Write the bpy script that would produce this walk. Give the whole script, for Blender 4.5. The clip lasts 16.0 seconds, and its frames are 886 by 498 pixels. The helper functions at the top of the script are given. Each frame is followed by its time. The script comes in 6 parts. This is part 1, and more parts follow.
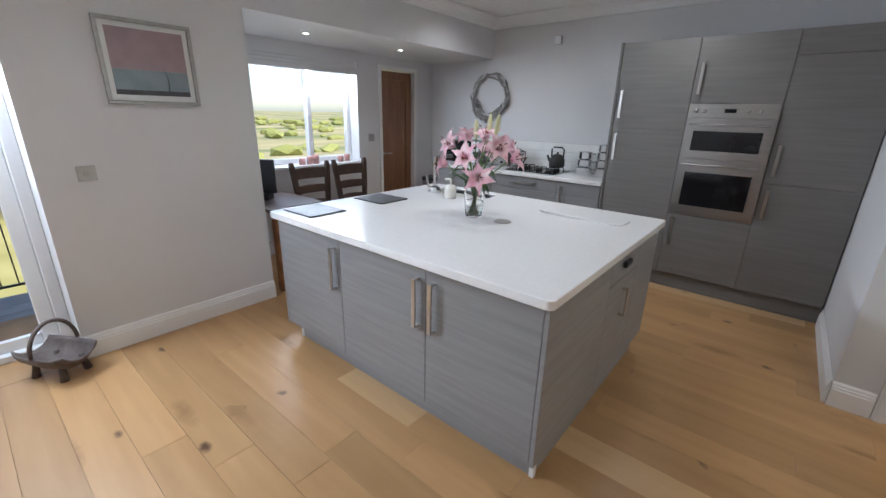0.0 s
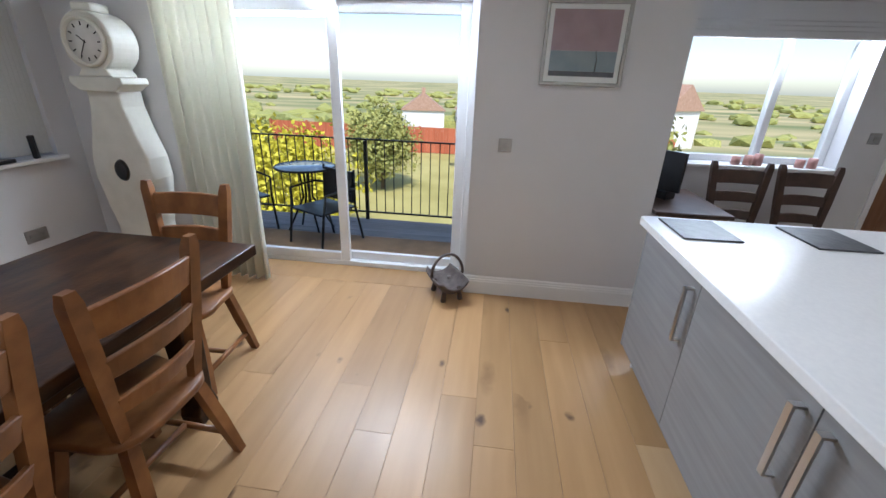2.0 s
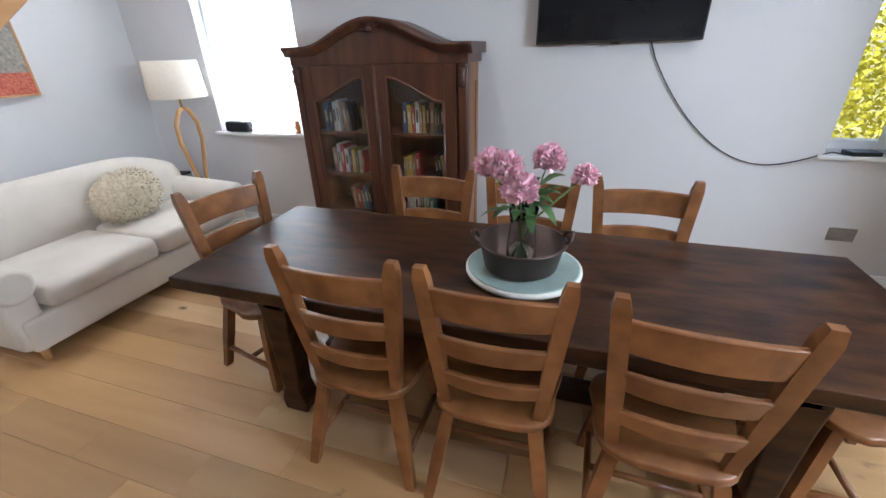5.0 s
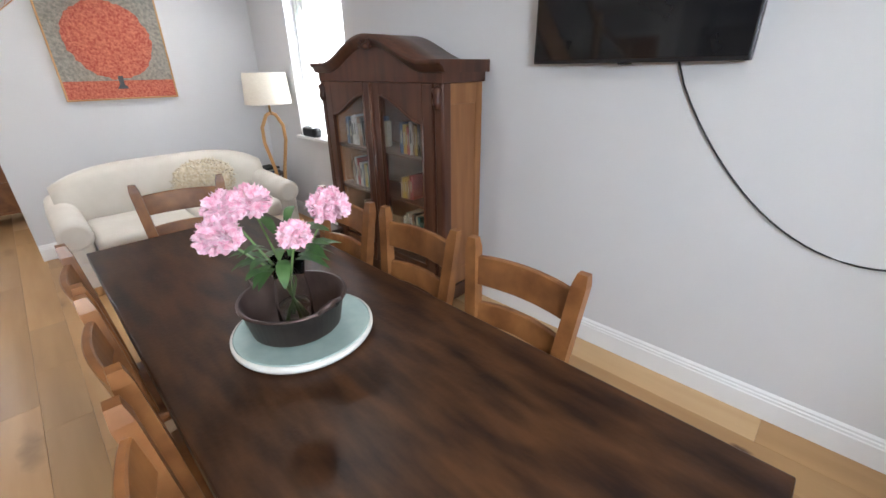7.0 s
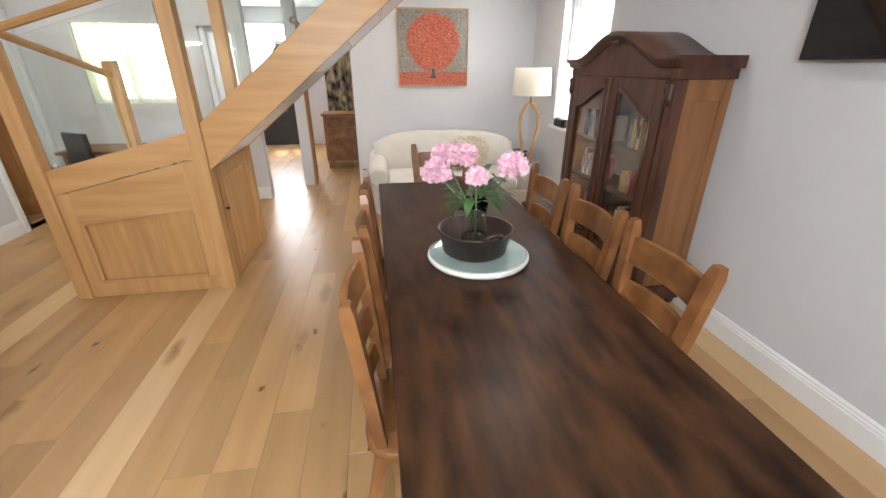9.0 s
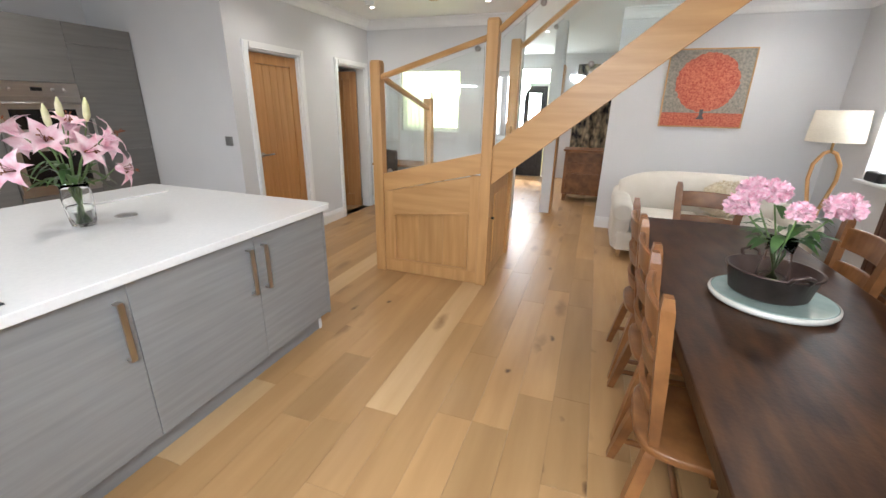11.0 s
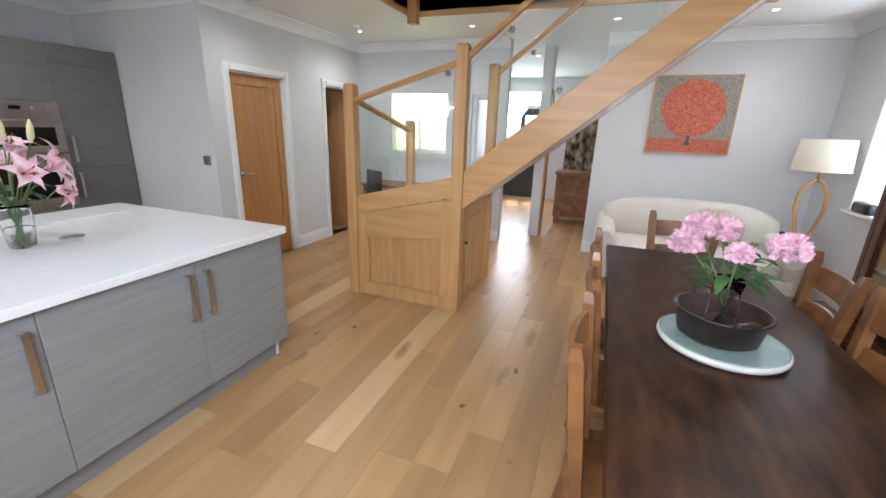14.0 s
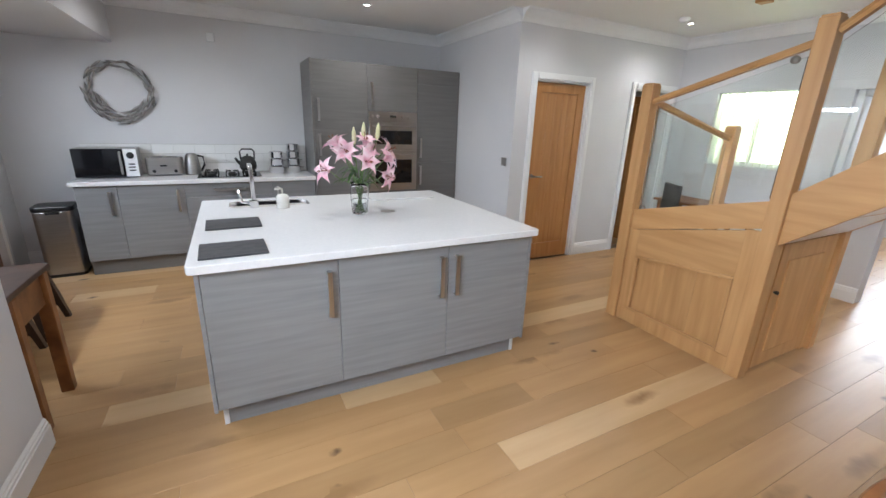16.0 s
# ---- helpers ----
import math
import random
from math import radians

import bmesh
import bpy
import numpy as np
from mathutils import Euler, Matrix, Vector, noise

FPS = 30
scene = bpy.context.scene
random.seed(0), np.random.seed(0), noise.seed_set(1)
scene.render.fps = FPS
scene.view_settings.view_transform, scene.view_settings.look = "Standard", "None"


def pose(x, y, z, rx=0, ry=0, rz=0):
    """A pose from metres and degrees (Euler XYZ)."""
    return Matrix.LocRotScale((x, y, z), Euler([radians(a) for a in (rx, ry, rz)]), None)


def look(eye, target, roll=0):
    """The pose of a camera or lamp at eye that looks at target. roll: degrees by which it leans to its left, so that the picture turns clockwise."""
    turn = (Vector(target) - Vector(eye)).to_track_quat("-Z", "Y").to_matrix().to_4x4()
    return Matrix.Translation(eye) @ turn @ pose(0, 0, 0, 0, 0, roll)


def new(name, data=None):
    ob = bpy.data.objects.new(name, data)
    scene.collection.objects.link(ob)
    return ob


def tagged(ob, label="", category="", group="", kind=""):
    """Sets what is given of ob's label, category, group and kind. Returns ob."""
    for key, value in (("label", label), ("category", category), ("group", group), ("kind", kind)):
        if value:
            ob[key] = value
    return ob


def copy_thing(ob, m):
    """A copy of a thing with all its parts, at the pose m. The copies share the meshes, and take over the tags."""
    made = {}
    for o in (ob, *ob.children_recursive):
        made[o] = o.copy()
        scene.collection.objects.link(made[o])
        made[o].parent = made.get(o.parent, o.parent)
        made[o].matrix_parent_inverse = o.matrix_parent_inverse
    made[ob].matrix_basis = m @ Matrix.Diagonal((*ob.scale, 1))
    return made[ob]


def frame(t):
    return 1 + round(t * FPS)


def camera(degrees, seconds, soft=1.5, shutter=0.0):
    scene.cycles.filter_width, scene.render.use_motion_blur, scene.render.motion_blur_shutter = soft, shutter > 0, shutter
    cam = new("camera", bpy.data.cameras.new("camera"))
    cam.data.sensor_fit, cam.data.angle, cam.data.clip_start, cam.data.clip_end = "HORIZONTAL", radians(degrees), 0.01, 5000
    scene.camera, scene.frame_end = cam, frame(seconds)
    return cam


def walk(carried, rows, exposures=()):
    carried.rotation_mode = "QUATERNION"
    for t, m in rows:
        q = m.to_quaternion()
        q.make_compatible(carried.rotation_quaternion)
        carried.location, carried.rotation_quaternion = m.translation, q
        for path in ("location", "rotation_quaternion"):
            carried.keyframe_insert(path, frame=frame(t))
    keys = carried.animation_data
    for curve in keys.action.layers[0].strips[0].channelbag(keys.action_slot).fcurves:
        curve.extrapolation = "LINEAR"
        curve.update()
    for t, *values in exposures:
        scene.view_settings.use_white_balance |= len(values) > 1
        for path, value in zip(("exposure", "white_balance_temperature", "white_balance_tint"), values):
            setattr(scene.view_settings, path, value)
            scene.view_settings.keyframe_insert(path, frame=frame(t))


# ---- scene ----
cam = camera(94.9, 16.0)
PATH = [
    (0, (0.575, -1.352, 1.53), (-0.634, 0.11, 0.899), 1.35),
    (0.5, (0.562, -1.368, 1.55), (-0.76, -0.031, 0.869), 1.9),
    (1, (0.498, -1.249, 1.563), (-1.048, -0.204, 0.844), 2.2),
    (1.5, (0.449, -1.051, 1.548), (-1.341, -0.553, 0.807), 2.4),
    (2, (0.298, -0.918, 1.542), (-1.539, -1.129, 0.779), 2.1),
    (2.5, (0.233, -0.92, 1.564), (-1.358, -1.817, 0.747), 2.5),
    (3, (0.224, -0.829, 1.612), (-0.871, -2.247, 0.722), 1.5),
    (3.5, (0.236, -0.732, 1.582), (-0.4, -2.403, 0.685), 0.6),
    (4, (0.15, -0.707, 1.581), (-0.031, -2.486, 0.683), -0.8),
    (4.2, (0.075, -0.748, 1.58), (0.079, -2.536, 0.684), -1.2),
    (6.3, (-1.045, -1.6, 1.562), (0.02, -3.06, 0.742), -1.2),
    (6.5, (-1.132, -1.709, 1.561), (0.001, -3.14, 0.743), -1.2),
    (7, (-1.333, -1.993, 1.578), (-0.045, -3.298, 0.762), -0.8),
    (7.5, (-1.502, -2.2, 1.575), (-0.035, -3.286, 0.749), -1.0),
    (8, (-1.634, -2.178, 1.558), (-0.039, -3.066, 0.741), -0.2),
    (8.5, (-1.753, -2.115, 1.558), (-0.033, -2.728, 0.742), -0.2),
    (9, (-1.821, -2.054, 1.558), (-0.018, -2.35, 0.744), -0.0),
    (9.5, (-1.96, -1.892, 1.567), (-0.131, -1.859, 0.758), 0.2),
    (10, (-2.101, -1.743, 1.544), (-0.308, -1.355, 0.748), 0.4),
    (10.2, (-2.144, -1.608, 1.515), (-0.37, -1.12, 0.73), 0.6),
    (12.3, (-2.124, -1.914, 1.539), (-0.337, -1.237, 0.95), 1.4),
    (12.5, (-2.115, -1.928, 1.534), (-0.292, -1.339, 0.957), 1.5),
    (13, (-2.112, -1.952, 1.517), (-0.225, -1.59, 0.964), 1.5),
    (13.5, (-2.053, -1.926, 1.551), (-0.159, -1.61, 0.989), 1.8),
    (14, (-1.95, -1.951, 1.568), (-0.16, -1.276, 0.988), 1.9),
    (14.5, (-1.853, -1.933, 1.566), (-0.306, -0.809, 0.981), 2.0),
    (15, (-1.771, -1.909, 1.569), (-0.523, -0.462, 0.98), 1.9),
    (15.5, (-1.707, -1.992, 1.554), (-0.688, -0.376, 0.963), 1.9),
    (16, (-1.659, -2.074, 1.547), (-0.773, -0.381, 0.957), 2.0),
]
walk(cam, [(t, look(eye, target, roll)) for t, eye, target, roll in PATH], [(0, 0.8, 5850, 10), (1.5, 0.57, 5750, 10), (4.2, 0.97, 5750, 10), (7, 1.12, 6150, 10), (8.5, 1.13, 6500, 10), (10, 1.1, 6700, 10), (12.5, 0.95, 6000, 10), (16, 0.98, 6000, 10)])

# ---- light ----
world = bpy.data.worlds.new("sky")
scene.world = world
world.use_nodes = True
wn = world.node_tree.nodes
sky = wn.new("ShaderNodeTexSky")
sky.sky_type, sky.sun_disc = "NISHITA", False
sky.sun_elevation, sky.sun_rotation = radians(50), radians(75)
wn["Background"].inputs["Strength"].default_value = 0.15
world.node_tree.links.new(sky.outputs[0], wn["Background"].inputs[0])
sun_data = bpy.data.lights.new("sun", "SUN")
sun_data.energy, sun_data.angle, sun_data.color = 3.2, radians(0.5), (1, 0.94, 0.85)
sun = new("sun", sun_data)
sun.matrix_world = look((9, 2.4, 12), (0, 0, 0))


def window_light(name, at, toward, w, h, watts, col=(0.93, 0.96, 1)):
    d = bpy.data.lights.new(name, "AREA")
    d.shape, d.size, d.size_y, d.energy, d.color = "RECTANGLE", w, h, watts, col
    ob = new(name, d)
    ob.matrix_world = look(at, toward)
    return ob


window_light("sofa_window_light", (2.37, -4.3, 1.64), (2.0, 0, 1.2), 0.9, 1.3, 42)
window_light("study_window_light", (3.7, 0.6, 1.6), (0, 0.6, 1.2), 0.86, 0.78, 8, (0.9, 1, 0.6))
window_light("hall_door_light", (7.86, -0.12, 1.4), (3, -0.9, 0.9), 0.9, 1.9, 60)
SPOTS = [(2.85, 1.05), (2.9, -0.38), (2.92, -1.9), (2.9, -3.2), (-0.28, 2.37), (1.28, 0.95), (-1.2, -1.0), (0.6, -3.0), (-1.4, -3.0), (5.0, -0.8), (-1.0, 1.0), (-2.0, 2.3)]

window_light("patio_sky_light", (-2.87, -2.15, 1.99), (0.0, -2.3, 0.75), 1.9, 0.11, 74, (0.86, 0.93, 1))
window_light("alcove_sky_light", (-3.72, 1.25, 1.93), (-1.0, 1.4, 0.7), 1.3, 0.09, 22, (0.88, 0.94, 1))
for sx, sy in SPOTS:
    d = bpy.data.lights.new("downlight_lamp", "SPOT")
    d.energy, d.spot_size, d.spot_blend, d.shadow_soft_size, d.color = 20, radians(155), 1.0, 0.06, (1, 0.965, 0.92)
    new("downlight_lamp", d).matrix_world = look((sx, sy, 2.635), (sx, sy + 0.001, 0))

# ---- materials ----


def mat(name, col, rough=0.5, metal=0.0, col2=None, scale=(6, 6, 6), bump=0.0, bump_scale=None, detail=4.0, var=0.0, spec=0.5, sheen=0.0, trans=0.0, ior=1.45, coat=0.0, r2=None):
    m = bpy.data.materials.new(name)
    m.use_nodes = True
    n, l = m.node_tree.nodes, m.node_tree.links
    p = n["Principled BSDF"]
    p.inputs["Base Color"].default_value = (*col, 1)
    p.inputs["Roughness"].default_value = rough
    p.inputs["Metallic"].default_value = metal
    p.inputs["Specular IOR Level"].default_value = spec
    p.inputs["Transmission Weight"].default_value = trans
    p.inputs["IOR"].default_value = ior
    p.inputs["Coat Weight"].default_value = coat
    p.inputs["Sheen Weight"].default_value = sheen
    tc, mp = n.new("ShaderNodeTexCoord"), n.new("ShaderNodeMapping")
    mp.inputs["Scale"].default_value = scale
    info = n.new("ShaderNodeObjectInfo")
    off = n.new("ShaderNodeVectorMath")
    off.operation = "MULTIPLY_ADD"
    comb = n.new("ShaderNodeCombineXYZ")
    for i in range(3):
        l.new(info.outputs["Random"], comb.inputs[i])
    off.inputs[1].default_value = (37, 19, 23)
    l.new(comb.outputs[0], off.inputs[0])
    l.new(tc.outputs["Object"], off.inputs[2])
    l.new(off.outputs[0], mp.inputs["Vector"])
    nz = n.new("ShaderNodeTexNoise")
    nz.inputs["Scale"].default_value, nz.inputs["Detail"].default_value = 1.0, detail
    l.new(mp.outputs[0], nz.inputs["Vector"])
    if col2:
        rp = n.new("ShaderNodeValToRGB")
        rp.color_ramp.elements[0].position, rp.color_ramp.elements[1].position = 0.32, 0.68
        rp.color_ramp.elements[0].color, rp.color_ramp.elements[1].color = (*col, 1), (*col2, 1)
        l.new(nz.outputs["Fac"], rp.inputs["Fac"])
        out = rp.outputs["Color"]
        if var:
            hs = n.new("ShaderNodeHueSaturation")
            mr = n.new("ShaderNodeMapRange")
            mr.inputs["To Min"].default_value, mr.inputs["To Max"].default_value = 1 - var, 1 + var
            l.new(info.outputs["Random"], mr.inputs["Value"])
            l.new(mr.outputs[0], hs.inputs["Value"])
            l.new(out, hs.inputs["Color"])
            out = hs.outputs["Color"]
        l.new(out, p.inputs["Base Color"])
    if r2 is not None:
        big = n.new("ShaderNodeTexNoise")
        big.inputs["Scale"].default_value = 3.0
        l.new(off.outputs[0], big.inputs["Vector"])
        mr2 = n.new("ShaderNodeMapRange")
        mr2.inputs["From Min"].default_value, mr2.inputs["From Max"].default_value = 0.1, 0.9
        mr2.inputs["To Min"].default_value, mr2.inputs["To Max"].default_value = rough, r2
        l.new(big.outputs["Fac"], mr2.inputs["Value"])
        l.new(mr2.outputs[0], p.inputs["Roughness"])
    if bump:
        b = n.new("ShaderNodeBump")
        b.inputs["Strength"].default_value, b.inputs["Distance"].default_value = bump, 0.01
        src = nz
        if bump_scale:
            src = n.new("ShaderNodeTexNoise")
            src.inputs["Scale"].default_value = bump_scale
            l.new(off.outputs[0], src.inputs["Vector"])
        l.new(src.outputs["Fac"], b.inputs["Height"])
        l.new(b.outputs[0], p.inputs["Normal"])
    return m


def add_knots(m, col, size, squash, cover):
    """Dark knots and cracks of a board, as spots with a shape of their own."""
    n, l = m.node_tree.nodes, m.node_tree.links
    p = n["Principled BSDF"]
    link = p.inputs["Base Color"].links[0]
    src = link.from_socket
    tc, info = n.new("ShaderNodeTexCoord"), n.new("ShaderNodeObjectInfo")
    add = n.new("ShaderNodeVectorMath")
    comb = n.new("ShaderNodeCombineXYZ")
    mul = n.new("ShaderNodeMath")
    mul.operation = "MULTIPLY"
    mul.inputs[1].default_value = 41.0
    l.new(info.outputs["Random"], mul.inputs[0])
    l.new(mul.outputs[0], comb.inputs[0])
    l.new(mul.outputs[0], comb.inputs[1])
    l.new(tc.outputs["Object"], add.inputs[0])
    l.new(comb.outputs[0], add.inputs[1])
    warp = n.new("ShaderNodeTexNoise")
    warp.inputs["Scale"].default_value = 14
    l.new(add.outputs[0], warp.inputs["Vector"])
    ma = n.new("ShaderNodeVectorMath")
    ma.operation = "MULTIPLY_ADD"
    ma.inputs[1].default_value = (0.05, 0.05, 0.05)
    l.new(warp.outputs["Color"], ma.inputs[0])
    l.new(add.outputs[0], ma.inputs[2])
    mp = n.new("ShaderNodeMapping")
    mp.inputs["Scale"].default_value = squash
    l.new(ma.outputs[0], mp.inputs["Vector"])
    vo = n.new("ShaderNodeTexVoronoi")
    vo.inputs["Scale"].default_value = 1.0
    l.new(mp.outputs[0], vo.inputs["Vector"])
    mr = n.new("ShaderNodeMapRange")
    mr.inputs["From Min"].default_value, mr.inputs["From Max"].default_value = size * 0.35, size
    mr.inputs["To Min"].default_value, mr.inputs["To Max"].default_value = 1, 0
    l.new(vo.outputs["Distance"], mr.inputs["Value"])
    sep = n.new("ShaderNodeSeparateColor")
    l.new(vo.outputs["Color"], sep.inputs[0])
    gt = n.new("ShaderNodeMath")
    gt.operation = "LESS_THAN"
    gt.inputs[1].default_value = cover
    l.new(sep.outputs[0], gt.inputs[0])
    mm = n.new("ShaderNodeMath")
    mm.operation = "MULTIPLY"
    l.new(mr.outputs[0], mm.inputs[0])
    l.new(gt.outputs[0], mm.inputs[1])
    mx = n.new("ShaderNodeMix")
    mx.data_type = "RGBA"
    mx.inputs["B"].default_value = (*col, 1)
    l.new(mm.outputs[0], mx.inputs["Factor"])
    l.new(src, mx.inputs["A"])
    l.new(mx.outputs["Result"], p.inputs["Base Color"])


def glow(name, col, strength):
    m = bpy.data.materials.new(name)
    m.use_nodes = True
    p = m.node_tree.nodes["Principled BSDF"]
    p.inputs["Base Color"].default_value = (*col, 1)
    p.inputs["Emission Color"].default_value = (*col, 1)
    p.inputs["Emission Strength"].default_value = strength
    return m


def sheer(name, col, share):
    """Cloth that lets daylight through it."""
    m = bpy.data.materials.new(name)
    m.use_nodes = True
    n, l = m.node_tree.nodes, m.node_tree.links
    tc, nz, rp = n.new("ShaderNodeTexCoord"), n.new("ShaderNodeTexNoise"), n.new("ShaderNodeValToRGB")
    nz.inputs["Scale"].default_value = 60
    rp.color_ramp.elements[0].color, rp.color_ramp.elements[1].color = (*(v * 0.92 for v in col), 1), (*col, 1)
    df, tr, mx = n.new("ShaderNodeBsdfDiffuse"), n.new("ShaderNodeBsdfTranslucent"), n.new("ShaderNodeMixShader")
    mx.inputs[0].default_value = share
    l.new(tc.outputs["Object"], nz.inputs["Vector"])
    l.new(nz.outputs["Fac"], rp.inputs["Fac"])
    l.new(rp.outputs[0], df.inputs[0])
    l.new(rp.outputs[0], tr.inputs[0])
    l.new(df.outputs[0], mx.inputs[1])
    l.new(tr.outputs[0], mx.inputs[2])
    l.new(mx.outputs[0], n["Material Output"].inputs[0])
    return m


M = {}
M["wall"] = mat("wall_paint", (0.63, 0.625, 0.635), 0.75, col2=(0.66, 0.655, 0.665), scale=(1.5, 1.5, 1.5), bump=0.08, bump_scale=160)
M["ceil"] = mat("ceiling_paint", (0.8, 0.8, 0.79), 0.8, col2=(0.83, 0.83, 0.82), scale=(1, 1, 1), bump=0.05, bump_scale=120)
M["trim"] = mat("white_gloss_paint", (0.8, 0.8, 0.8), 0.3, col2=(0.77, 0.77, 0.77), scale=(3, 3, 3), bump=0.03, bump_scale=60)
M["plank"] = mat("oak_board", (0.375, 0.215, 0.092), 0.3, col2=(0.445, 0.268, 0.122), scale=(1.1, 11, 11), bump=0.012, var=0.13, detail=5, r2=0.42, spec=0.45)
M["palep"] = mat("pale_oak_board", (0.5, 0.325, 0.165), 0.3, col2=(0.57, 0.385, 0.21), scale=(1.1, 11, 11), bump=0.012, var=0.05, detail=5, r2=0.42, spec=0.45)
for k in ("plank", "palep"):
    add_knots(M[k], (0.27, 0.15, 0.062), 0.3, (1.6, 5.5, 5.5), 0.3)
    add_knots(M[k], (0.085, 0.042, 0.02), 0.13, (2.6, 4.6, 4.6), 0.5)
M["gap"] = mat("floor_gap", (0.27, 0.155, 0.07), 0.8, col2=(0.2, 0.115, 0.05))
M["unit"] = mat("grey_wood_laminate", (0.225, 0.225, 0.23), 0.4, col2=(0.275, 0.275, 0.28), scale=(2.2, 2.2, 38), bump=0.05, detail=5)
M["unit_tall"] = mat("taupe_wood_laminate", (0.165, 0.158, 0.152), 0.4, col2=(0.195, 0.188, 0.18), scale=(2.2, 2.2, 38), bump=0.05, detail=5)
M["quartz"] = mat("white_quartz", (0.78, 0.78, 0.785), 0.14, col2=(0.82, 0.82, 0.82), scale=(60, 60, 60), r2=0.22)
M["steel"] = mat("brushed_steel", (0.4, 0.385, 0.37), 0.32, 1.0, col2=(0.46, 0.445, 0.43), scale=(4, 4, 90))
M["handle"] = mat("satin_nickel", (0.5, 0.48, 0.46), 0.3, 1.0, col2=(0.56, 0.54, 0.52), scale=(30, 30, 5))
M["chrome"] = mat("chrome", (0.75, 0.75, 0.76), 0.08, 1.0)
M["black"] = mat("black_plastic", (0.012, 0.012, 0.014), 0.35, col2=(0.02, 0.02, 0.022))
M["blackgloss"] = mat("black_glass", (0.008, 0.008, 0.01), 0.06, col2=(0.012, 0.012, 0.013))
M["iron"] = mat("cast_iron", (0.02, 0.02, 0.02), 0.5, 0.3, col2=(0.035, 0.033, 0.03), scale=(40, 40, 40), bump=0.2)
M["slate"] = mat("dark_slate", (0.035, 0.036, 0.04), 0.45, col2=(0.06, 0.06, 0.065), scale=(20, 20, 20), bump=0.3)
M["tile"] = mat("white_glazed_tile", (0.78, 0.78, 0.77), 0.08, col2=(0.8, 0.8, 0.79), scale=(5, 5, 5), var=0.02)
M["grout"] = mat("pale_grout", (0.6, 0.6, 0.58), 0.9, col2=(0.52, 0.52, 0.5), scale=(30, 30, 30))
M["oak"] = mat("golden_oak", (0.47, 0.25, 0.095), 0.38, col2=(0.58, 0.33, 0.14), scale=(20, 20, 1.6), bump=0.08, var=0.05)
M["oakh"] = mat("golden_oak_rail", (0.47, 0.25, 0.095), 0.38, col2=(0.58, 0.33, 0.14), scale=(18, 1.6, 18), bump=0.08, var=0.05)
M["oakdoor"] = mat("oak_door_veneer", (0.36, 0.16, 0.05), 0.35, col2=(0.46, 0.225, 0.08), scale=(26, 26, 1.4), bump=0.05, var=0.04)
# door brown darkened, with the alcove's shade put into the colour
M["shadedoor"] = mat("shaded_brown_door", (0.2, 0.095, 0.05), 0.4, col2=(0.26, 0.13, 0.07), scale=(26, 26, 1.4), bump=0.05)
M["table"] = mat("dark_oak_tabletop", (0.014, 0.0055, 0.0035), 0.3, col2=(0.062, 0.026, 0.01), scale=(4.5, 17, 17), bump=0.06, bump_scale=70, detail=10, r2=0.44, spec=0.25)
add_knots(M["table"], (0.009, 0.006, 0.005), 0.13, (2.0, 3.4, 3.4), 0.25)
M["chair"] = mat("stained_chair_oak", (0.14, 0.052, 0.017), 0.28, col2=(0.27, 0.115, 0.038), scale=(9, 9, 9), bump=0.12, detail=6, var=0.18, r2=0.45)
M["darkchair"] = mat("dark_brown_wood", (0.05, 0.03, 0.022), 0.4, col2=(0.085, 0.05, 0.035), scale=(10, 10, 10), bump=0.1)
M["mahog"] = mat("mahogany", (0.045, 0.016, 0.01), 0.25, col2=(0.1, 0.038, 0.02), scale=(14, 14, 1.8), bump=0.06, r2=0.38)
M["mahogside"] = mat("light_mahogany_side", (0.21, 0.09, 0.034), 0.35, col2=(0.31, 0.14, 0.056), scale=(16, 16, 1.6), bump=0.06)
M["fabric"] = mat("cream_linen", (0.6, 0.55, 0.48), 0.95, col2=(0.66, 0.61, 0.54), scale=(5, 5, 5), bump=0.25, bump_scale=420, sheen=0.3)
M["shade"] = mat("linen_shade", (0.66, 0.6, 0.5), 0.9, col2=(0.72, 0.66, 0.56), scale=(40, 40, 160), bump=0.15)
M["curtain"] = mat("cream_curtain", (0.72, 0.7, 0.62), 0.9, col2=(0.78, 0.76, 0.69), scale=(60, 60, 2), bump=0.1, bump_scale=300)
M["clock"] = mat("cream_chalk_paint", (0.62, 0.6, 0.52), 0.6, col2=(0.7, 0.68, 0.6), scale=(7, 7, 7), bump=0.1, bump_scale=40)
M["upvc"] = mat("white_upvc", (0.8, 0.81, 0.82), 0.25, col2=(0.78, 0.79, 0.8), scale=(2, 2, 2))
M["pewter"] = mat("aged_copper_pan", (0.075, 0.05, 0.045), 0.34, 0.75, col2=(0.12, 0.085, 0.075), scale=(12, 12, 12), bump=0.1, r2=0.5)
M["celadon"] = mat("celadon_glaze", (0.29, 0.39, 0.36), 0.12, col2=(0.36, 0.45, 0.42), scale=(12, 12, 12))
M["cream"] = mat("cream_glaze", (0.7, 0.68, 0.63), 0.2, col2=(0.64, 0.62, 0.57), scale=(14, 14, 14))
M["glass"] = mat("clear_glass", (1, 1, 1), 0.0, trans=1.0, ior=1.45)
M["pane"] = mat("window_pane", (1, 1, 1), 0.0, trans=1.0, ior=1.05)
M["railglass"] = mat("stair_glass", (0.93, 0.98, 0.96), 0.0, trans=1.0, ior=1.45)
M["water"] = mat("water", (0.97, 1, 0.98), 0.0, trans=1.0, ior=1.33)
M["leaf"] = mat("leaf_green", (0.03, 0.075, 0.02), 0.45, col2=(0.07, 0.14, 0.04), scale=(18, 18, 18))
